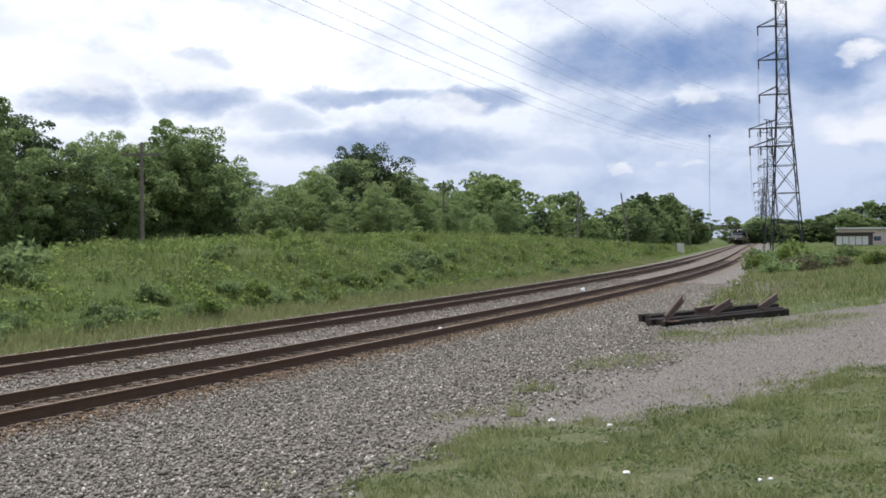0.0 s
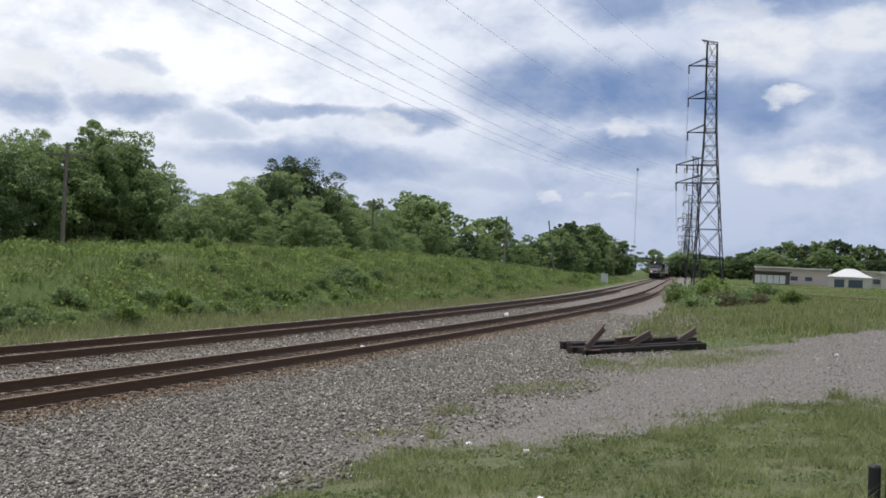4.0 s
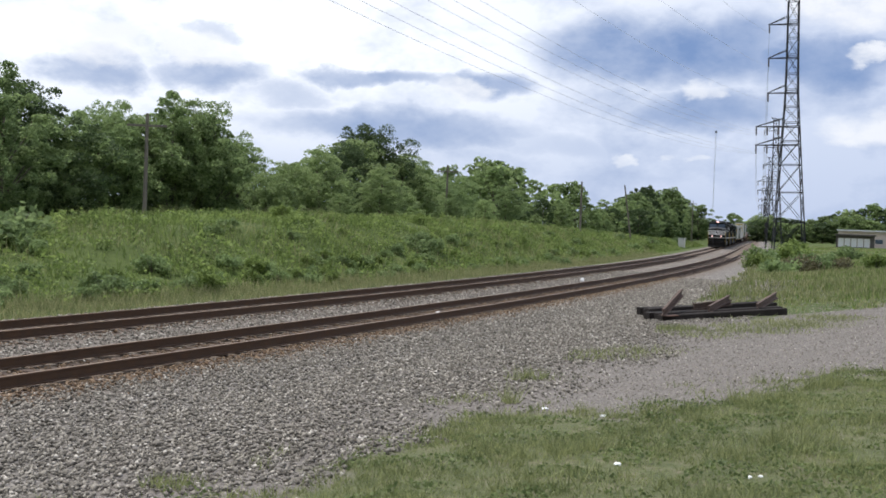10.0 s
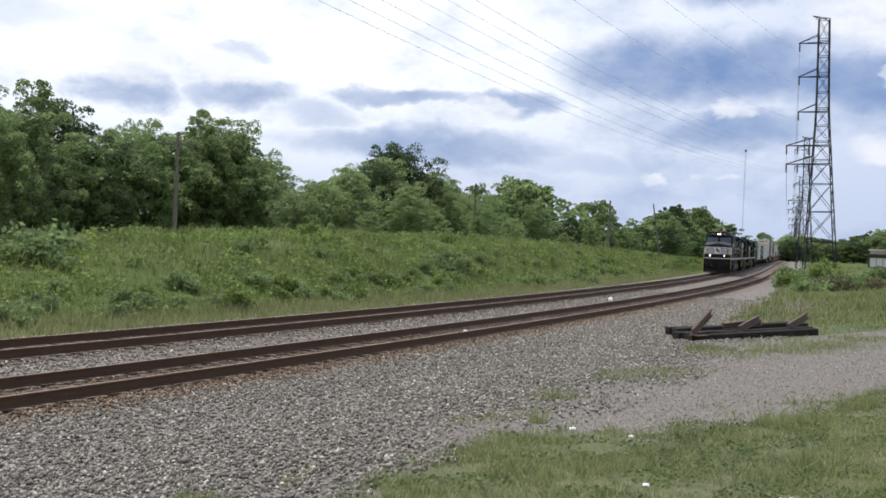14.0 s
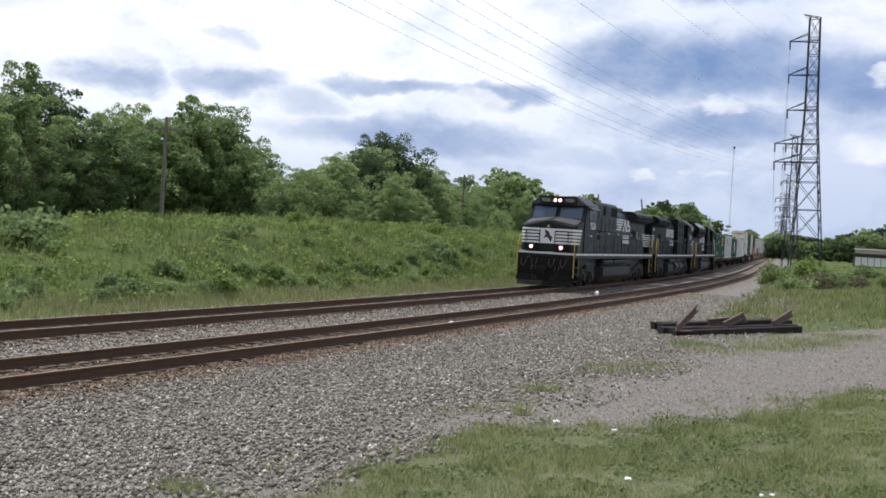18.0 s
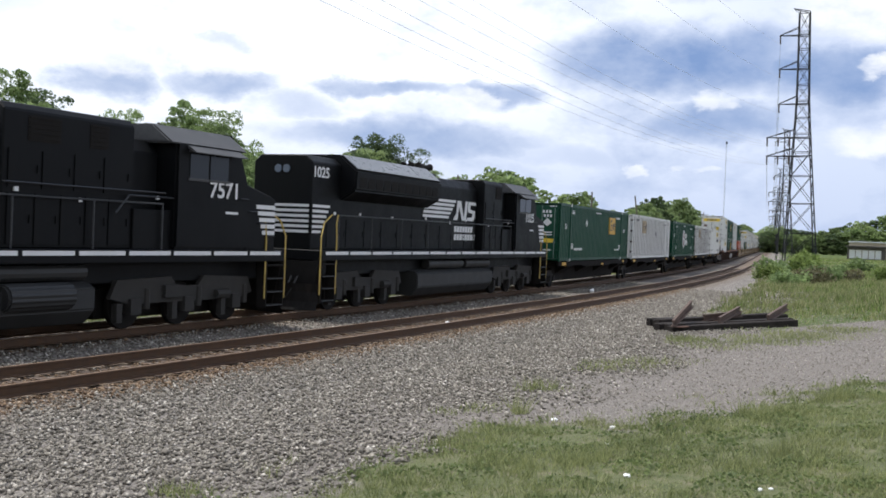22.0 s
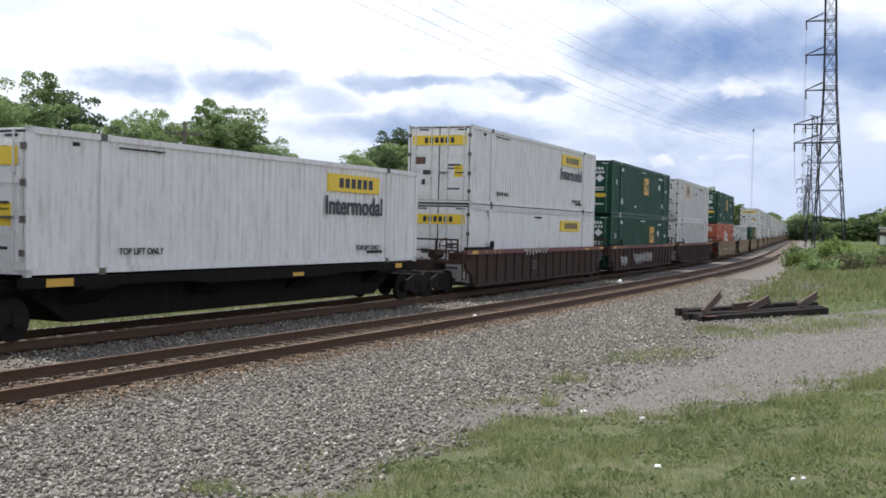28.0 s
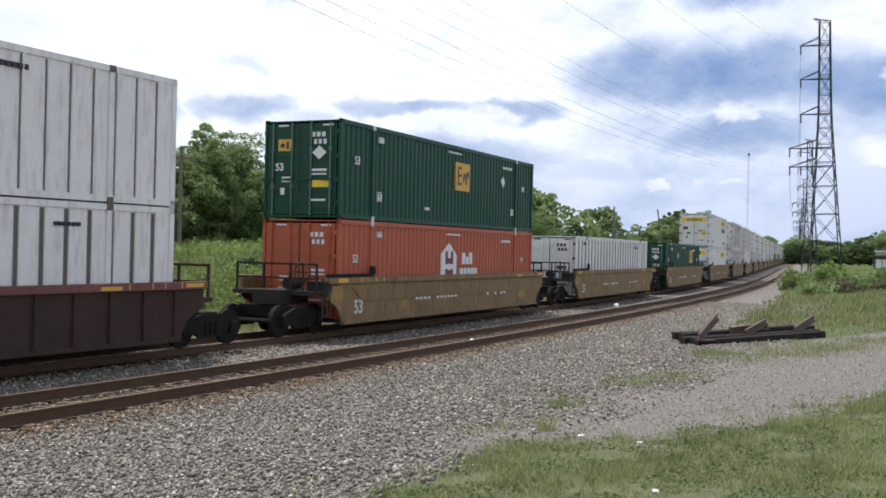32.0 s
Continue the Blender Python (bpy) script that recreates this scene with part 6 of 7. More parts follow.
    bars(loco, "hood_end_stripes", "white", [(*X(end_face - 0.05, end_face - 0.55 - 0.1 * i), 2.3 + i * 0.15, 2.38 + i * 0.15, 0) for i in range(6)], -1.012)
    end_lamps(loco, (end_face + 0.02) * k, k, [(-0.14, 4.15, 0.12, "glass"), (0.14, 4.15, 0.12, "glass")])
    for x, o in ((-10.5, -1), (10.5, 1)):
        plow(loco, x, o)
        for y in (-1.5, 1.5):
            steps(loco, x - o * 0.45, y, -o)
    a, b = X(-5.6, 9.4)
    for y in (-1.42, 1.42):
        handrail(loco, a, b, y)
    lettering("road_number", number, "white", loco, 0.54, -7.05 if lead_cab else 7.75, -1.512, 3.25, wide=1.12)
    bars(loco, "cab_data_marking", "white", [(-7.6 * k, -7.1 * k, 2.7, 2.76, 0)] if k > 0 else [(7.8, 8.3, 2.7, 2.76, 0)], -1.51)
    if not lead_cab:
        lettering("hood_number", number, "white", loco, 0.42 if flare else 0.32, -9.85 if flare else -9.25, -1.03, 4.06 if flare else 3.52, wide=1.15)
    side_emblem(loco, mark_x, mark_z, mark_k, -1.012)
    for i in range(9):
        x = -9.0 + 2.1 * i + 0.5 * math.sin(5 * i)
        yy = -1.3 if X(-5.95, box_end)[0] < x < X(-5.95, box_end)[1] else -1.0
        part("hood_label", bx(B(), x, x + 0.1, yy - 0.035, yy, 2.86 + 0.1 * math.sin(3 * i), 2.95 + 0.1 * math.sin(3 * i)), "white", loco)
    for i in range(4):
        x = k * (-9.6 + 0.4 * i)
        part("grab_iron", bent(B(), [(x, -1.47, 2.2 + 0.3 * i), (x, -1.53, 2.2 + 0.3 * i), (x + 0.3, -1.53, 2.2 + 0.3 * i), (x + 0.3, -1.47, 2.2 + 0.3 * i)], 0.014, 4), "handrail", loco)
    bm = bent(B(), [(k * -5.7, -1.34, 3.1), (k * -5.7, -1.4, 3.1), (box_end * k, -1.4, 3.1), (box_end * k, -1.34, 3.1)], 0.02)
    part("side_rail", bm, "handrail", loco)
    return loco


RIBS = {"wide": (0.30, 0.034), "post": (0.62, 0.035), "smooth": (0.27, 0.032), "sheet": (0.9, 0.008)}


def container_meshes():
    """Shared pieces: corrugated bodies, doors and locking bars of a 53 ft container, base at z = 0, leading end at x = -8.075."""
    L, Wd, Ht = 8.075, 1.295, 2.896
    out = {}
    for style, (pitch, deep) in RIBS.items():
        prof = []
        x = -L + 0.12
        while x < L - 0.12 - pitch:
            if style == "post":
                prof += [(x, 0), (x + pitch - 0.09, 0), (x + pitch - 0.08, -deep), (x + pitch - 0.01, -deep)]
            else:
                prof += [(x, 0), (x + pitch * 0.4, 0), (x + pitch * 0.5, deep), (x + pitch * 0.9, deep)]
            x += pitch
        prof += [(L - 0.12, 0)]
        verts, faces = [], []
        for sgn in (-1, 1):
            i0 = len(verts)
            for px, dy in prof:
                verts += [(px, sgn * (Wd - 0.035 - dy), 0.16), (px, sgn * (Wd - 0.035 - dy), Ht - 0.13)]
            for i in range(len(prof) - 1):
                f = (i0 + 2 * i, i0 + 2 * i + 2, i0 + 2 * i + 3, i0 + 2 * i + 1)
                faces.append(f if sgn < 0 else f[::-1])
        out[style] = (verts, faces)
    return out


SIDES = container_meshes()
SHARED = {}


def shared(key, make):
    if key not in SHARED:
        SHARED[key] = make()
    return SHARED[key]


def container(paint, style, label, decals=()):
    L, Wd, Ht = 8.075, 1.295, 2.896
    c = thing("shipping_container", label, "container", "containers on the train")
    part("side_wall", shared(("side", paint, style), lambda: raw("side_wall", *SIDES[style], paint)), None, c)

    def frame_():
        bm = B()
        for y in (-Wd, Wd - 0.08):
            bx(bm, -L, L, y, y + 0.08, 0.035, 0.16), bx(bm, -L, L, y, y + 0.08, Ht - 0.13, Ht)
            for x in (-L, -6.15, 6.0, L - 0.14):
                bx(bm, x, x + 0.14, y - (0.012 if abs(x) < 7 and y < 0 else 0), y + 0.08 + (0.012 if abs(x) < 7 and y > 0 else 0), 0.0, Ht)
        bx(bm, -L, L, -Wd + 0.08, Wd - 0.08, 0.045, 0.12)
        return mesh_of("frame", bm, paint)
    part("frame", shared(("frame", paint), frame_), None, c)

    def roof_():
        bm = B()
        bx(bm, -L + 0.1, L - 0.1, -Wd + 0.06, Wd - 0.06, Ht - 0.06, Ht - 0.02)
        bx(bm, L - 0.05, L - 0.01, -Wd + 0.1, Wd - 0.1, 0.1, Ht - 0.1)
        return mesh_of("roof", bm, paint)
    part("roof", shared(("roof", paint), roof_), None, c)

    def casting():
        return mesh_of("corner_casting", bx(B(), 0, 0.17, 0, 0.12, 0, 0.144), "cgrey" if paint != "cwhite" else "seam")
    for x in (-6.16, 5.99):
        for z in (-0.004, Ht - 0.14):
            for y in (-Wd - 0.02, Wd - 0.1):
                part("corner_casting", shared(("cast", paint), casting), None, c).matrix_basis = Matrix.Translation((x, y, z))

    def door():
        return mesh_of("door", bx(B(), -L - 0.02, -L + 0.03, -Wd + 0.12, -0.01, 0.14, Ht - 0.12), paint)

    def rib():
        return mesh_of("door_rib", bx(B(), -L - 0.045, -L - 0.015, -Wd + 0.2, -0.08, 0.3, 0.6), paint)
    for shift in (0.0, Wd - 0.13 + 0.01):
        leaf = part("door", shared(("door", paint), door), None, c)
        leaf.matrix_basis = Matrix.Translation((0, shift, 0))
        for i in range(5):
            part("door_rib", shared(("rib", paint), rib), None, leaf).matrix_basis = Matrix.Translation((0, 0, 0.5 * i))

    def bar():
        bm = rod(B(), (-L - 0.075, 0, 0.1), (-L - 0.075, 0, Ht - 0.08), 0.024, 6)
        bx(bm, -L - 0.1, -L - 0.04, -0.05, 0.05, 0.9, 0.98), bx(bm, -L - 0.1, -L - 0.04, -0.05, 0.05, 2.0, 2.06)
        return mesh_of("locking_bar", bm, "cgrey" if paint in ("cwhite", "cgrey") else "barpaint" if "green" in paint else paint)
    for y in (-1.0, -0.35, 0.3, 0.95):
        b = part("locking_bar", shared(("bar", paint), bar), None, c)
        b.matrix_basis = Matrix.Translation((0, y, 0))

    def door_marks():
        bm = B()
        for y, z, w, h in ((-0.75, 2.45, 0.12, 0.14), (-0.58, 2.45, 0.12, 0.14), (-0.42, 2.45, 0.1, 0.14), (-0.8, 2.24, 0.1, 0.14), (-0.64, 2.24, 0.1, 0.14), (-0.48, 2.24, 0.1, 0.14), (-0.62, 1.42, 0.5, 0.07), (-0.62, 1.3, 0.5, 0.05), (0.62, 0.8, 0.14, 0.2), (0.5, 1.2, 0.3, 0.06), (0.5, 1.1, 0.3, 0.06), (-0.6, 0.55, 0.5, 0.06), (0.62, 2.72, 0.35, 0.05), (-0.9, 2.72, 0.35, 0.05)):
            bx(bm, -L - 0.05, -L - 0.046, y - w / 2, y + w / 2, z - h / 2, z + h / 2)
        return mesh_of("door_marking", bm, "ink" if paint in ("cwhite", "cgrey") else "white")

    def hardware():
        bm = B()
        for y in (-Wd + 0.02, Wd - 0.14):
            for z in (0.4, 1.05, 1.75, 2.45):
                bx(bm, -L - 0.055, -L - 0.02, y, y + 0.12, z, z + 0.13)
        for y in (-1.0, -0.35, 0.3, 0.95):
            bx(bm, -L - 0.12, -L - 0.06, y - 0.02, y + 0.3, 1.12, 1.17)
        return mesh_of("door_hardware", bm, "seam" if paint in ("cwhite", "cgrey") else paint)
    tagged(part("door_hardware", shared(("hard", paint), hardware), None, c, "hinges and locking handles"), kind="stuff")
    part("door_gasket", shared(("gasket",), lambda: mesh_of("door_gasket", bx(B(), -L - 0.026, -L - 0.01, -0.02, 0.02, 0.14, Ht - 0.12), "rubber")), None, c)
    tagged(part("door_marking", shared(("marks", paint), door_marks), None, c), "rows of small unreadable marks", kind="stuff")
    for d in decals:
        d(c)
    return c


def decal_square(x, z, w, h, mat="amber", inner="ink"):
    def put(c):
        y = -1.305
        bm = bx(B(), x, x + w, y - 0.004, y + 0.05, z, z + h)
        d = part("emblem", bm, mat, c, "square emblem with plain dark bars")
        bm = B()
        bx(bm, x + w * 0.14, x + w * 0.22, y - 0.008, y, z + h * 0.2, z + h * 0.85)
        for q in (0.2, 0.5, 0.77):
            bx(bm, x + w * 0.22, x + w * 0.42, y - 0.008, y, z + h * q, z + h * (q + 0.08))
        prism(bm, [(x + w * 0.48, z + h * 0.3), (x + w * 0.55, z + h * 0.3), (x + w * 0.62, z + h * 0.62), (x + w * 0.55, z + h * 0.62)], y - 0.008, y)
        prism(bm, [(x + w * 0.62, z + h * 0.62), (x + w * 0.70, z + h * 0.62), (x + w * 0.70, z + h * 0.3), (x + w * 0.64, z + h * 0.3)], y - 0.008, y)
        bx(bm, x + w * 0.75, x + w * 0.81, y - 0.008, y, z + h * 0.22, z + h * 0.7), bx(bm, x + w * 0.81, x + w * 0.92, y - 0.008, y, z + h * 0.48, z + h * 0.7)
        part("emblem_bars", bm, inner, d)
    return put


def decal_bars(mat, rows):
    def put(c):
        bm = B()
        for x0, x1, z0, z1 in rows:
            bx(bm, x0, x1, -1.308, -1.26, z0, z1)
        tagged(part("marking", bm, mat, c), kind="stuff")
    return put


def decal_text(text, mat, size, x, z):
    return lambda c: lettering("lettering", text, mat, c, size, x, -1.306, z)


def decal_diamond(x, z, r=0.2):
    def put(c):
        part("diamond_placard", prism(B(), [(x, z - r), (x + r, z), (x, z + r), (x - r, z)], -1.308, -1.26), "white", c, "white diamond placard")
    return put


def door_emblem(c):
    """Amber square, white diamond and number on the leading doors."""
    d = part("door_emblem", bx(B(), -8.135, -8.12, 0.28, 0.78, 1.98, 2.32), "amber", c, "amber square with plain dark bars")
    bm = B()
    bx(bm, -8.14, -8.13, 0.42, 0.5, 2.04, 2.26), bx(bm, -8.14, -8.13, 0.56, 0.7, 2.08, 2.2)
    part("emblem_bars", bm, "ink", d)
    part("diamond_placard", prism(B(), [(-0.62, 1.72), (-0.38, 1.92), (-0.62, 2.12), (-0.86, 1.92)], -8.135, -8.12, "x"), "white", c)
    part("door_patch", bx(B(), -8.135, -8.12, -0.98, -0.4, 0.92, 1.12), "lemon", c, "yellow and white warning patch")
    lettering("lettering", "53", "white", c, 0.3, -8.14, 0.72, 1.5, 90, -90)


def decal_seam_shade(wide, mat):
    """Dark strips along the posts: the shadow gaps of the wall panels, put in as colour."""
    def put(c):
        bm = B()
        x = -7.955
        while x < 7.4:
            bx(bm, x + 0.53 - wide, x + 0.53, -1.272, -1.25, 0.18, 2.74)
            x += 0.62
        tagged(part("joint_shade", bm, mat, c), kind="stuff")
    return put


def decal_patch(x, w, z, h, mat):
    return lambda c: part("faded_patch", bx(B(), x, x + w, -1.302, -1.25, z, z + h), mat, c, "faded rectangle left by an old sign")


def grime(c):
    """Rust along the foot of the doors."""
    bm = B()
    for i in range(17):
        y = -1.05 + 0.13 * i
        bx(bm, -8.127, -8.1, y, y + 0.06 + 0.03 * math.sin(3 * i), 0.16, 0.30 + 0.16 * abs(math.sin(2.3 * i)) + 0.12 * (i % 3 == 0))
    tagged(part("rust_stain", bm, "rust", c, "rust streaks along the door foot"), kind="stuff")


def door_sheet(c):
    """A small yellow notice and a brown patch on the doors of a white container."""
    part("door_notice", bx(B(), -8.125, -8.1, -0.95, -0.62, 0.98, 1.42), "lemon", c, "small yellow warning notice")
    part("door_patch", bx(B(), -8.125, -8.1, 0.55, 1.0, 1.45, 1.72), "rust", c, "brown stained patch")


def grey_rail(c):
    """Grimy bands along the upper rail and round the lifting posts."""
    bm = B()
    bx(bm, -8.06, 8.06, -1.301, -1.29, 2.70, 2.87)
    for x in (-6.35, 6.2):
        bx(bm, x, x + 0.16, -1.309, -1.29, 2.45, 2.86)
    part("grimy_rail", bm, "cgrey", c, "grimy upper rail")


def scrawl(x0, n, z, k, y=-1.59):
    """Unreadable chalk scribble on a car side."""
    def put(c):
        bm = B()
        pts = [(x0 + 0.11 * i * k, y, z + 0.28 * k * math.sin(i * 1.9) * math.cos(i * 0.7)) for i in range(n)]
        bent(bm, pts, 0.014, 4)
        tagged(part("chalk_scrawl", bm, "cgrey", c, "pale unreadable scribble"), kind="stuff")
    return put


def decal_hexagon(x, z):
    def put(c):
        y = -1.306
        pts = [(x + 0.74 * math.sin(a), z + 0.82 * math.cos(a)) for a in (math.pi * i / 3 for i in range(6))]
        h = part("hexagon_emblem", prism(B(), pts, y - 0.004, y + 0.05), "white", c, "white hexagon with red bars")
        bm = B()
        for u in (-0.33, 0.13):
            bx(bm, x + u, x + u + 0.2, y - 0.008, y, z + 0.08, z + 0.55), bx(bm, x + u, x + u + 0.2, y - 0.008, y, z - 0.55, z - 0.08)
        bx(bm, x - 0.13, x + 0.13, y - 0.008, y, z + 0.1, z + 0.3), bx(bm, x - 0.13, x + 0.13, y - 0.008, y, z - 0.32, z - 0.12)
        part("hexagon_bars", bm, "crimson", h)
        bm = B()
        for i in range(3):
            bx(bm, x + 1.15 + i * 0.33, x + 1.4 + i * 0.33, y - 0.004, y + 0.04, z + 0.08, z + (0.5 if i != 1 else 0.36))
        for i in range(5):
            bx(bm, x + 0.95 + i * 0.33, x + 1.2 + i * 0.33, y - 0.004, y + 0.04, z - (0.55 if i in (0, 4) else 0.42), z - 0.06)
        tagged(part("name_marking", bm, "white", c), kind="stuff")
    return put


def decal_sign(x, z, w, h):
    def put(c):
        y = -1.306
        s = part("name_panel", bx(B(), x, x + w, y - 0.004, y + 0.05, z, z + h), "lemon", c, "yellow panel with plain black bars")
        bm = B()
        for i in range(6):
            bx(bm, x + w * (0.2 + 0.115 * i), x + w * (0.28 + 0.115 * i), y - 0.008, y, z + h * 0.22, z + h * 0.78)
        tagged(part("panel_bars", bm, "ink", s), kind="stuff")
    return put


def end_sign(z):
    def put(c):
        bm = bx(B(), -8.135, -8.12, -1.08, 1.08, z, z + 0.36)
        s = part("end_panel", bm, "lemon", c, "yellow panel with plain black bars")
        bm = B()
        for i in range(6):
            bx(bm, -8.14, -8.13, -0.6 + i * 0.21, -0.46 + i * 0.21, z + 0.08, z + 0.28)
        tagged(part("panel_bars", bm, "ink", s), kind="stuff")
    return put


def car_truck(parent, x):
    def make():
        bm = B()
        for y in (-1.0, 0.9):
            prism(bm, [(-1.05, 0.42), (-0.9, 0.62), (-0.35, 0.78), (0.35, 0.78), (0.9, 0.62), (1.05, 0.42), (0.7, 0.4), (0.4, 0.22), (-0.4, 0.22), (-0.7, 0.4)], y, y + 0.1)
            for u in (-0.88, 0.88):
                bx(bm, u - 0.16, u + 0.16, y - 0.05, y + 0.14, 0.32, 0.58)
            for u in (-0.2, 0, 0.2):
                rod(bm, (u, y + 0.02, 0.3), (u, y + 0.02, 0.6), 0.07, 6)
        bx(bm, -0.28, 0.28, -0.95, 0.95, 0.5, 0.82)
        return mesh_of("truck", bm, "under")
    t = part("truck", shared(("truck",), make), None, parent, "two-axle freight truck")
    t.matrix_basis = Matrix.Translation((x, 0, 0))

    def wheels():
        bm = B()
        for y in (-0.775, 0.775):
            rod(bm, (0, y - 0.065, 0.43), (0, y + 0.065, 0.43), 0.43, 16), rod(bm, (0, y - 0.11, 0.43), (0, y + 0.11, 0.43), 0.12, 8)
        rod(bm, (0, -0.75, 0.43), (0, 0.75, 0.43), 0.07, 6)
        return mesh_of("wheelset", bm, "under")
    for u in (-0.88, 0.88):
        w = part("wheelset", shared(("wheels",), wheels), None, t)
        w.matrix_basis = Matrix.Translation((u, 0, 0))
    return t


def spine_car(last):
    """One platform of an articulated spine car, 17.7 m between trucks."""
    car = thing("spine_car", "low dark spine car platform carrying one container", "freight car", "spine car platforms")

    def spine():
        bm = B()
        prism(bm, [(-8.6, 0.95), (-7.5, 0.95), (-6.4, 0.27), (6.4, 0.27), (7.5, 0.95), (8.6, 0.95), (8.6, 1.2), (-8.6, 1.2)], -0.7, 0.7)
        return mesh_of("spine", soften(bm, 0.02, 1), "bolster")
    part("spine", shared(("spine",), spine), None, car)

    def side():
        bm = B()
        prism(bm, [(-8.2, 1.06), (-3.5, 1.06), (-2.6, 0.98), (2.6, 0.98), (3.5, 1.06), (8.2, 1.06), (8.2, 1.27), (-8.2, 1.27)], -1.32, -1.2)
        return mesh_of("side_sill", bm, "bolster")
    part("side_sill", shared(("sill",), side), None, car)
    o = part("side_sill", SHARED[("sill",)], None, car)
    o.matrix_basis = pose(0, 0, 0, 0, 0, 180)

    def cross():
        bm = B()
        prism(bm, [(-1.3, 1.26), (-1.3, 1.0), (-0.4, 0.45), (0.4, 0.45), (1.3, 1.0), (1.3, 1.26)], -0.5, 0.5, "x")
        return mesh_of("crossbearer", bm, "bolster")
    for x in (-6.1, -2.0, 2.0, 6.1):
        part("crossbearer", shared(("cross",), cross), None, car).matrix_basis = Matrix.Translation((x, 0, 0))

    def brackets():
        bm = B()
        bx(bm, -7.6, -6.9, -1.34, -1.3, 1.08, 1.24), bx(bm, 0.9, 1.4, -1.34, -1.3, 1.02, 1.12), bx(bm, 6.6, 7.0, -1.34, -1.3, 1.1, 1.24)
        return mesh_of("amber_reflector", bm, "amber")
    part("reflector", shared(("refl",), brackets), None, car, "small amber reflectors")
    car_truck(car, -8.85)
    if last:
        car_truck(car, 8.85)
    return car


def well_car(paint, top, label, articulated, last):
    half = 9.8
    car = thing("well_car", label, "freight car", "double-stack well cars")

    def side():
        bm = B()
        prism(bm, [(-8.9, 1.5), (-8.9, 1.0), (-8.35, 0.72), (-8.1, 0.28), (8.1, 0.28), (8.35, 0.72), (8.9, 1.0), (8.9, 1.5)], -1.5, -1.42)
        if paint == "brown":
            for i in range(17):
                x = -7.9 + i * 0.985
                bx(bm, x, x + 0.09, -1.56, -1.49, 0.3, 1.42)
        else:
            prism(bm, [(-8.1, 1.3), (-7.6, 1.3), (-7.0, 0.9), (7.0, 0.9), (7.6, 1.3), (8.1, 1.3), (8.1, 1.36), (-8.1, 1.36)], -1.53, -1.49)
        bx(bm, -8.1, 8.1, -1.56, -1.40, 0.26, 0.36)
        return mesh_of("side_wall", bm, paint)
    part("side_wall", shared(("well", paint), side), None, car)
    o = part("side_wall", SHARED[("well", paint)], None, car)
    o.matrix_basis = pose(0, 0, 0, 0, 0, 180)

    def flange():
        bm = bx(B(), -8.95, 8.95, -1.58, -1.38, 1.44, 1.6)
        return mesh_of("top_flange", bm, top)
    part("top_flange", shared(("flange", top), flange), None, car)
    o = part("top_flange", SHARED[("flange", top)], None, car)
    o.matrix_basis = pose(0, 0, 0, 0, 0, 180)

    def guides():
        bm = bx(B(), -1.3, 1.3, -1.53, -1.41, 1.602, 1.70)
        prism(bm, [(1.14, 1.69), (1.46, 1.69), (1.4, 1.92), (1.2, 1.92)], -1.50, -1.43)
        return mesh_of("container_guide", bm, "under")
    for m in (pose(-7.6, 0, 0), pose(7.6, 0, 0, 0, 0, 180)):
        part("container_guide", shared(("guide",), guides), None, car).matrix_basis = m

    def floor():
        bm = bx(B(), -8.2, 8.2, -1.42, 1.42, 0.3, 0.37)
        return mesh_of("well_floor", bm, "under")
    part("well_floor", shared(("floor",), floor), None, car)

    def end():
        bm = B()
        bx(bm, -9.75, -8.3, -0.45, 0.45, 0.85, 1.25), bx(bm, -9.3, -8.35, -1.45, 1.45, 1.1, 1.22)
        for y in (-1.35, -0.5, 0.4, 1.3):
            bx(bm, -9.3, -9.24, y, y + 0.05, 1.2, 2.0)
        bx(bm, -9.3, -9.24, -1.35, 1.35, 1.94, 2.0), bx(bm, -9.3, -9.24, -1.35, 1.35, 1.55, 1.6)
        bx(bm, -9.1, -8.4, -1.5, -0.9, 1.22, 1.5)
        for i in range(14):                         # hand brake wheel
            p, q = math.pi * i / 7, math.pi * (i + 1) / 7
            rod(bm, (-9.34, -0.9 + 0.26 * math.cos(p), 1.75 + 0.26 * math.sin(p)), (-9.34, -0.9 + 0.26 * math.cos(q), 1.75 + 0.26 * math.sin(q)), 0.022, 4)
        rod(bm, (-9.34, -1.16, 1.75), (-9.34, -0.64, 1.75), 0.018, 4), rod(bm, (-9.3, -0.9, 1.2), (-9.3, -0.9, 2.0), 0.03, 5)
        for i in range(4):                          # ladder at the corner
            bx(bm, -9.22, -8.86, -1.52, -1.49, 0.55 + 0.3 * i, 0.585 + 0.3 * i)
        bx(bm, -9.24, -9.2, -1.52, -1.48, 0.5, 1.6), bx(bm, -8.88, -8.84, -1.52, -1.48, 0.5, 1.6)
        rod(bm, (-9.2, -0.3, 1.42), (-8.5, -0.3, 1.42), 0.16, 8)
        return mesh_of("end_platform", bm, "endgrey" if paint == "tan" else "brown")
    part("end_platform", shared(("end", paint), end), None, car)
    o = part("end_platform", SHARED[("end", paint)], None, car)
    o.matrix_basis = pose(0, 0, 0, 0, 0, 180)

    def patches():
        bm = B()
        bx(bm, -8.5, -7.95, -1.585, -1.57, 1.46, 1.58)
        for x in (-7.2, -6.3, -5.8):
            bx(bm, x, x + 0.07, -1.585, -1.57, 1.47, 1.58)
        bx(bm, 5.6, 6.2, -1.585, -1.57, 1.46, 1.54), bx(bm, 8.2, 8.8, -1.585, -1.57, 1.48, 1.57)
        for x in (6.4, 7.1, 7.5, 8.05):
            bx(bm, x, x + 0.03, -1.585, -1.57, 1.46, 1.59)
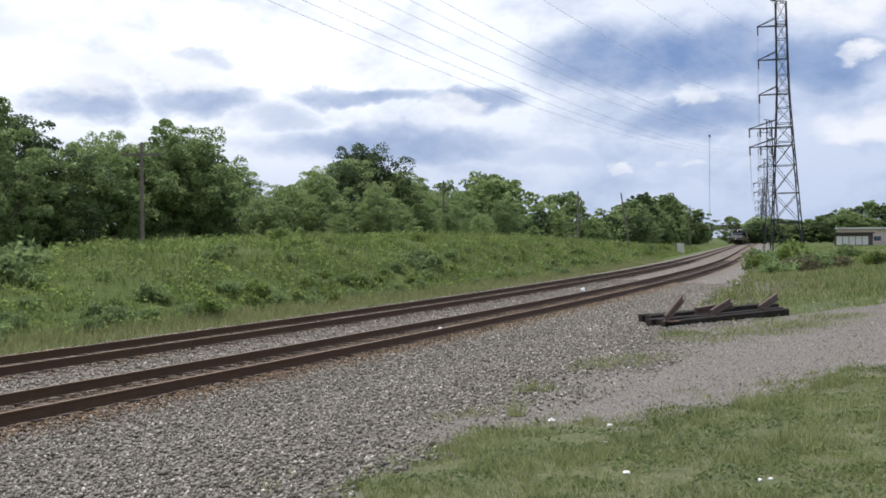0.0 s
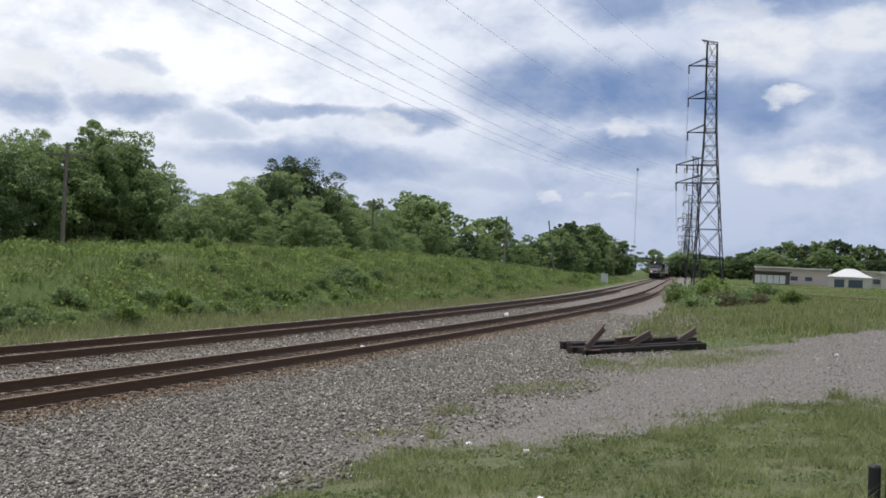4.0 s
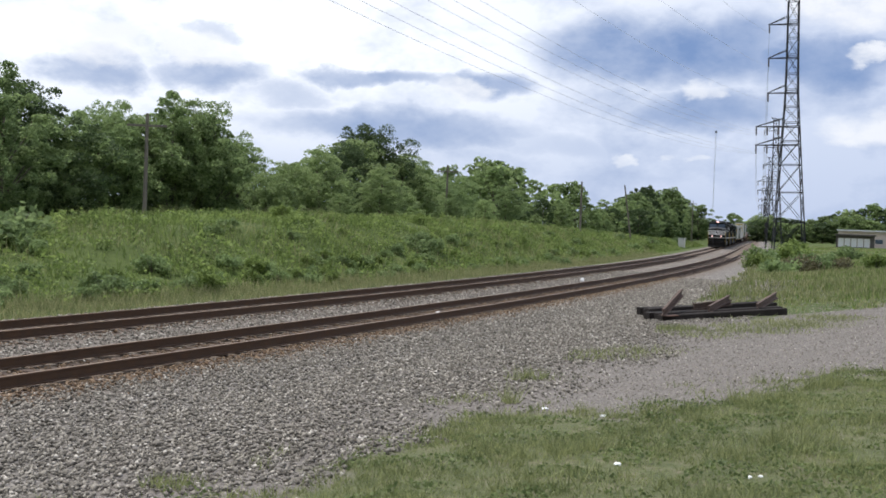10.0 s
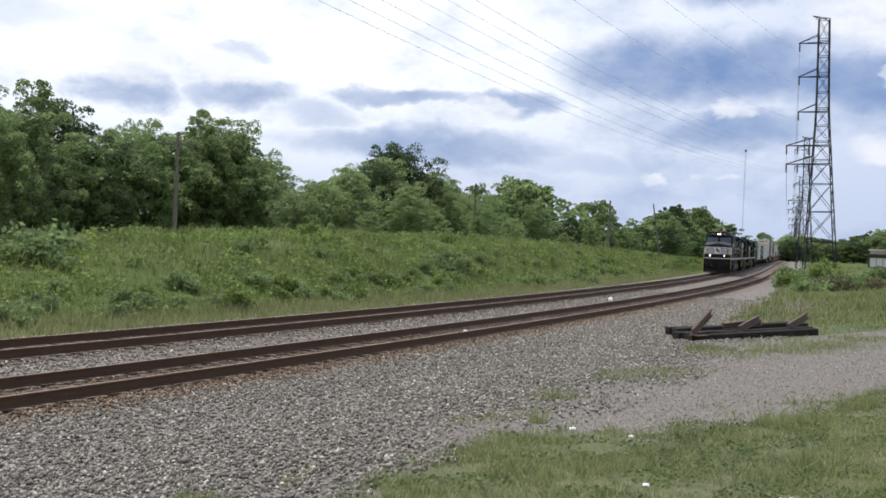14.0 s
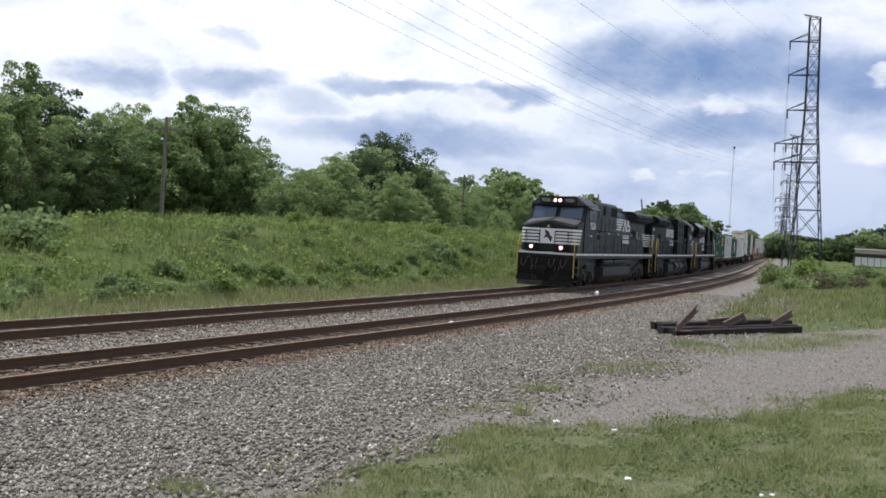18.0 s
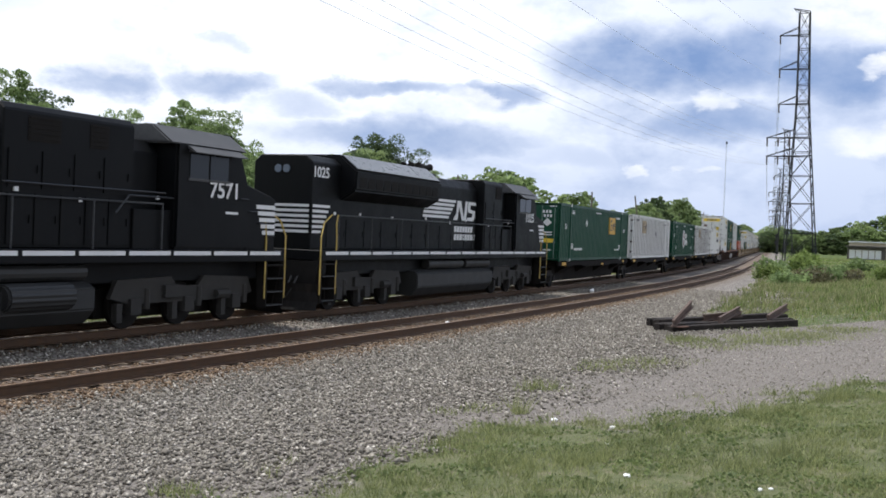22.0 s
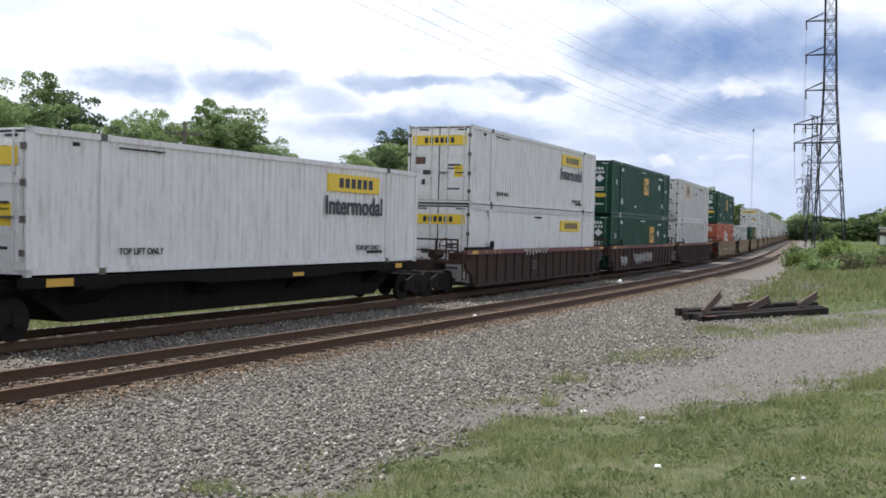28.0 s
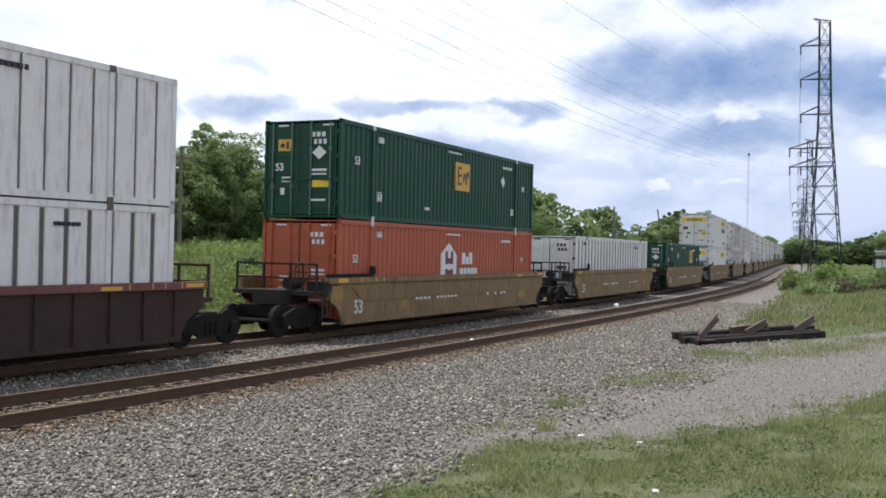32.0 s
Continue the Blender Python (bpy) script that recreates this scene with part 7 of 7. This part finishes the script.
        return mesh_of("sill_marks", bm, "amber")
    tagged(part("sill_marks", shared(("smarks",), patches), None, car), kind="stuff")
    car_truck(car, -half + (0 if articulated else 0.4))
    if last or not articulated:
        car_truck(car, half - (0 if articulated else 0.4))
    return car


def ride(ob, s, half=7.0):
    TRAIN.append((ob, s, half))
    return ob


def place_on(ob, z):
    """Lift a thing's parts to the height at which it rides."""
    for o in ob.children:
        o.matrix_basis = Matrix.Translation((0, 0, z)) @ o.matrix_basis
    return ob


def build_train():
    ride(locomotive("9226", "black diesel locomotive with white nose stripes and lit headlights", True, (4.45, 10.05), False, 2.55, 0.98, -0.35, 3.56), 25.35, 6.95)
    ride(locomotive("7571", "black diesel locomotive running long hood first behind the leader", False, (4.3, 10.05), False, -1.07, 0.83, -1.15, 3.44), 47.95, 6.95)
    ride(locomotive("1025", "black diesel locomotive with flared radiators and white side stripes", False, (0, 0), True, 0.0, 1.0, -2.65, 3.36), 70.75, 6.95)
    T53 = lambda m: decal_text("53", m, 0.34, -7.1, 1.75)
    small = lambda m: decal_bars(m, [(-0.6 + 0.13 * i, -0.52 + 0.13 * i, 2.60, 2.66) for i in range(9)] + [(4.6 + 0.2 * i, 4.72 + 0.2 * i, 2.42, 2.52) for i in range(5)] + [(-5.75, -5.6, 2.42, 2.54), (-5.55, -5.45, 2.42, 2.54), (-5.75, -5.45, 2.56, 2.59), (-5.78, -5.72, 0.62, 0.86), (-5.6, -5.54, 0.62, 0.86), (-5.78, -5.54, 0.88, 0.91), (-5.7, -5.6, 0.7, 0.74), (5.55, 5.6, 0.62, 0.86), (5.72, 5.77, 0.62, 0.86), (5.55, 5.77, 0.84, 0.88), (6.75, 6.8, 1.65, 1.85), (6.9, 6.95, 1.65, 1.85), (6.75, 6.95, 1.74, 1.78)])
    emp = lambda: container("green", "wide", "green corrugated container with a square amber emblem", [decal_square(2.75, 1.5, 1.5, 0.98), T53("white"), small("white"), decal_diamond(-2.75, 2.0, 0.17), door_emblem, decal_bars("white", [(-5.2 + 0.2 * i, -5.06 + 0.2 * i, 0.55, 0.68) for i in range(8)] + [(4.4 + 0.16 * i, 4.5 + 0.16 * i, 0.55, 0.64) for i in range(8)])])
    emp2 = lambda ex=0.0: container("green", "wide", "green corrugated container with amber emblem and white diamond", [decal_square(ex, 1.32, 1.25, 1.0), T53("white"), small("white"), decal_diamond(4.6, 1.9), door_emblem, decal_bars("white", [(-2.4, -2.25, 0.5, 0.6), (-2.2, -2.1, 0.5, 0.6)])])
    ribbed = lambda: container("cwhite", "post", "white ribbed container with a tan square emblem", [decal_seam_shade(0.11, "seam"), decal_square(-4.4, 1.72, 1.5, 0.85, "tanpatch", "darksheet"), decal_bars("ink", [(-6.6, -5.9, 2.5, 2.62), (5.0, 5.8, 2.4, 2.5), (1.2, 1.4, 1.6, 1.85)])])
    plain_rib = lambda: container("cwhite", "post", "white ribbed container with shade painted at its joints", [decal_seam_shade(0.10, "seam"), decal_bars("ink", [(-6.6 + 0.12 * i, -6.53 + 0.12 * i, 2.5, 2.6) for i in range(4)] + [(4.6 + 0.12 * i, 4.68 + 0.12 * i, 2.4, 2.48) for i in range(6)])])
    worn = lambda: container("cwhite", "post", "worn white container with a faded tan sign and rusty doors", [decal_seam_shade(0.035, "seam"), decal_patch(-5.95, 4.3, 1.55, 1.0, "palepatch"), decal_square(-4.35, 1.72, 1.5, 0.85, "tanpatch", "darksheet"), grime, decal_bars("ink", [(-6.7 + 0.12 * i, -6.62 + 0.12 * i, 2.3, 2.4) for i in range(4)] + [(2.8 + 0.14 * i, 2.9 + 0.14 * i, 2.45, 2.55) for i in range(8)] + [(0.6, 0.66, 2.0, 2.2), (0.8, 0.86, 2.0, 2.2), (0.6, 0.86, 2.08, 2.12)])])
    hub = lambda p="hubgreen": container(p, "wide", "dark green corrugated container with a white hexagon emblem" if p == "hubgreen" else "orange-red corrugated container with a white hexagon emblem", [decal_hexagon(-0.4, 1.5), T53("white"), small("white")])
    jb = lambda: container("cwhite", "smooth", "white container with yellow name panels", [decal_sign(2.6, 2.08, 2.9, 0.5), decal_text("Intermodal", "ink", 0.74, 4.1, 1.66), end_sign(2.15), decal_text("TOP LIFT ONLY", "endgrey", 0.2, -4.9, 0.46), decal_text("TOP LIFT ONLY", "endgrey", 0.2, 4.9, 0.46), door_sheet, decal_bars("endgrey", [(4.9 + 0.15 * i, 5.0 + 0.15 * i, 0.3, 0.38) for i in range(6)] + [(-6.9, -6.75, 2.6, 2.68), (-5.6, -4.2, 2.64, 2.67)])])
    jb_low = lambda: container("cwhite", "sheet", "white container with a yellow name panel at its end", [grey_rail, decal_sign(2.6, 1.95, 2.9, 0.5), end_sign(2.15), decal_bars("endgrey", [(-0.9 + 0.12 * i, -0.82 + 0.12 * i, 2.5, 2.56) for i in range(7)])])
    plain = lambda: container("cgrey", "post", "pale grey ribbed container on the train", [decal_bars("ink", [(-6.6, -5.9, 2.5, 2.62)])])
    leads = [84.2, 101.9, 119.9, 137.3, 155.3]
    for i, (s, make) in enumerate(zip(leads, (emp, ribbed, hub, ribbed, jb))):
        ride(spine_car(i == 4), s + 8.075, 8.8)
        ride(place_on(make(), 1.283), s + 8.075, 8.8)
    for i, (s, low, up) in enumerate(((175.8, jb_low, jb), (195.3, lambda: emp2(2.0), emp2), (215.0, plain_rib, worn))):
        car = ride(well_car("brown", "redbrown", "long brown well car with red flanges and chalk scrawls", True, i == 2), s + 8.075, 9.8)
        for put in ([scrawl(-3.0, 40, 1.52, 0.7)], [scrawl(-6.8, 22, 0.9, 0.7, -1.57), scrawl(-6.7, 18, 0.7, 0.8, -1.57), scrawl(-3.6, 44, 0.95, 1.1, -1.57), scrawl(-3.4, 38, 0.8, 1.2, -1.57)], [])[i]:
            put(car)
        lettering("lettering", "53", "seam", car, 0.5, -1.45, -1.506, 0.9)
        ride(place_on(low(), 0.372), s + 8.075, 9.8)
        ride(place_on(up(), 3.272), s + 8.075, 9.8)
    s = 238.2
    order = [(lambda: hub("orange"), emp2), (plain_rib, None), (emp, None), (jb_low, jb), (plain_rib, worn), (jb_low, plain), (plain, jb), (ribbed, jb), (jb_low, jb)]
    for i, (low, up) in enumerate(order):
        car = ride(well_car("tan", "tan", "faded yellow well car with grimy sides", False, True), s + 8.075, 9.4)
        if i < 4:
            lettering("lettering", "53", "cgrey", car, 0.55, -7.2, -1.506, 0.72)
            bars(car, "yellow_panels", "amberpaint", [(-8.7, -8.1, 0.98, 1.38, 0), (-6.1, -5.2, 1.0, 1.4, 0), (-4.4, -4.0, 0.62, 0.85, 0), (0.6, 1.2, 0.98, 1.36, 0), (6.0, 6.8, 0.6, 1.2, 0)], -1.503)
            bars(car, "side_marks", "white", [(-3.4 + 0.3 * j + (0.4 if j > 3 else 0), -3.2 + 0.3 * j + (0.4 if j > 3 else 0), 0.82, 1.06, 0) for j in range(10)], -1.505)
            bars(car, "side_emblem", "white", [(2.4, 3.1, 1.1, 1.2, 0), (2.66, 2.84, 0.8, 1.1, 0), (3.2, 3.9, 1.1, 1.2, 0), (3.46, 3.64, 0.8, 1.1, 0), (4.0, 4.18, 0.8, 1.2, 0.45), (4.45, 4.63, 0.8, 1.2, -0.45)], -1.505)
        ride(place_on(low(), 0.372), s + 8.075, 9.4)
        if up:
            ride(place_on(up(), 3.272), s + 8.075, 9.4)
        s += 22.6
    protos = {}
    far = [("ribbed", "jb"), ("plain", "ribbed"), ("jb", "jb"), ("hub", "plain"), ("jb", "ribbed"), ("emp", "jb"), ("plain", None)]
    made = {"ribbed": ribbed, "jb": jb, "plain": plain, "hub": hub, "emp": emp}
    for i in range(22):
        if "car" not in protos:
            protos["car"] = ride(well_car("tan", "tan", "faded yellow well car with grimy sides", False, True), s + 8.075, 9.4)
        else:
            ride(copy_thing(protos["car"], Matrix()), s + 8.075, 9.4)
        for name, z in zip(far[i % 7], (0.372, 3.272)):
            if name is None:
                continue
            if (name, z) not in protos:
                protos[(name, z)] = ride(place_on(made[name](), z), s + 8.075, 9.4)
            else:
                ride(copy_thing(protos[(name, z)], Matrix()), s + 8.075, 9.4)
        s += 22.6


def train_pose(s, half):
    a, b = spot(s - half), spot(s + half)
    m = (a + b) / 2
    return pose(m.x, m.y, 0, 0, 0, math.degrees(math.atan2(b.y - a.y, b.x - a.x)))


def motions():
    for ob, s, half in TRAIN:
        rows = []
        for t in range(0, 33):
            u = t - 19
            rows.append((float(t), train_pose(s - 17.53 * u - 0.016 * u * u, half)))
        walk(ob, rows)


build_train()


motions()
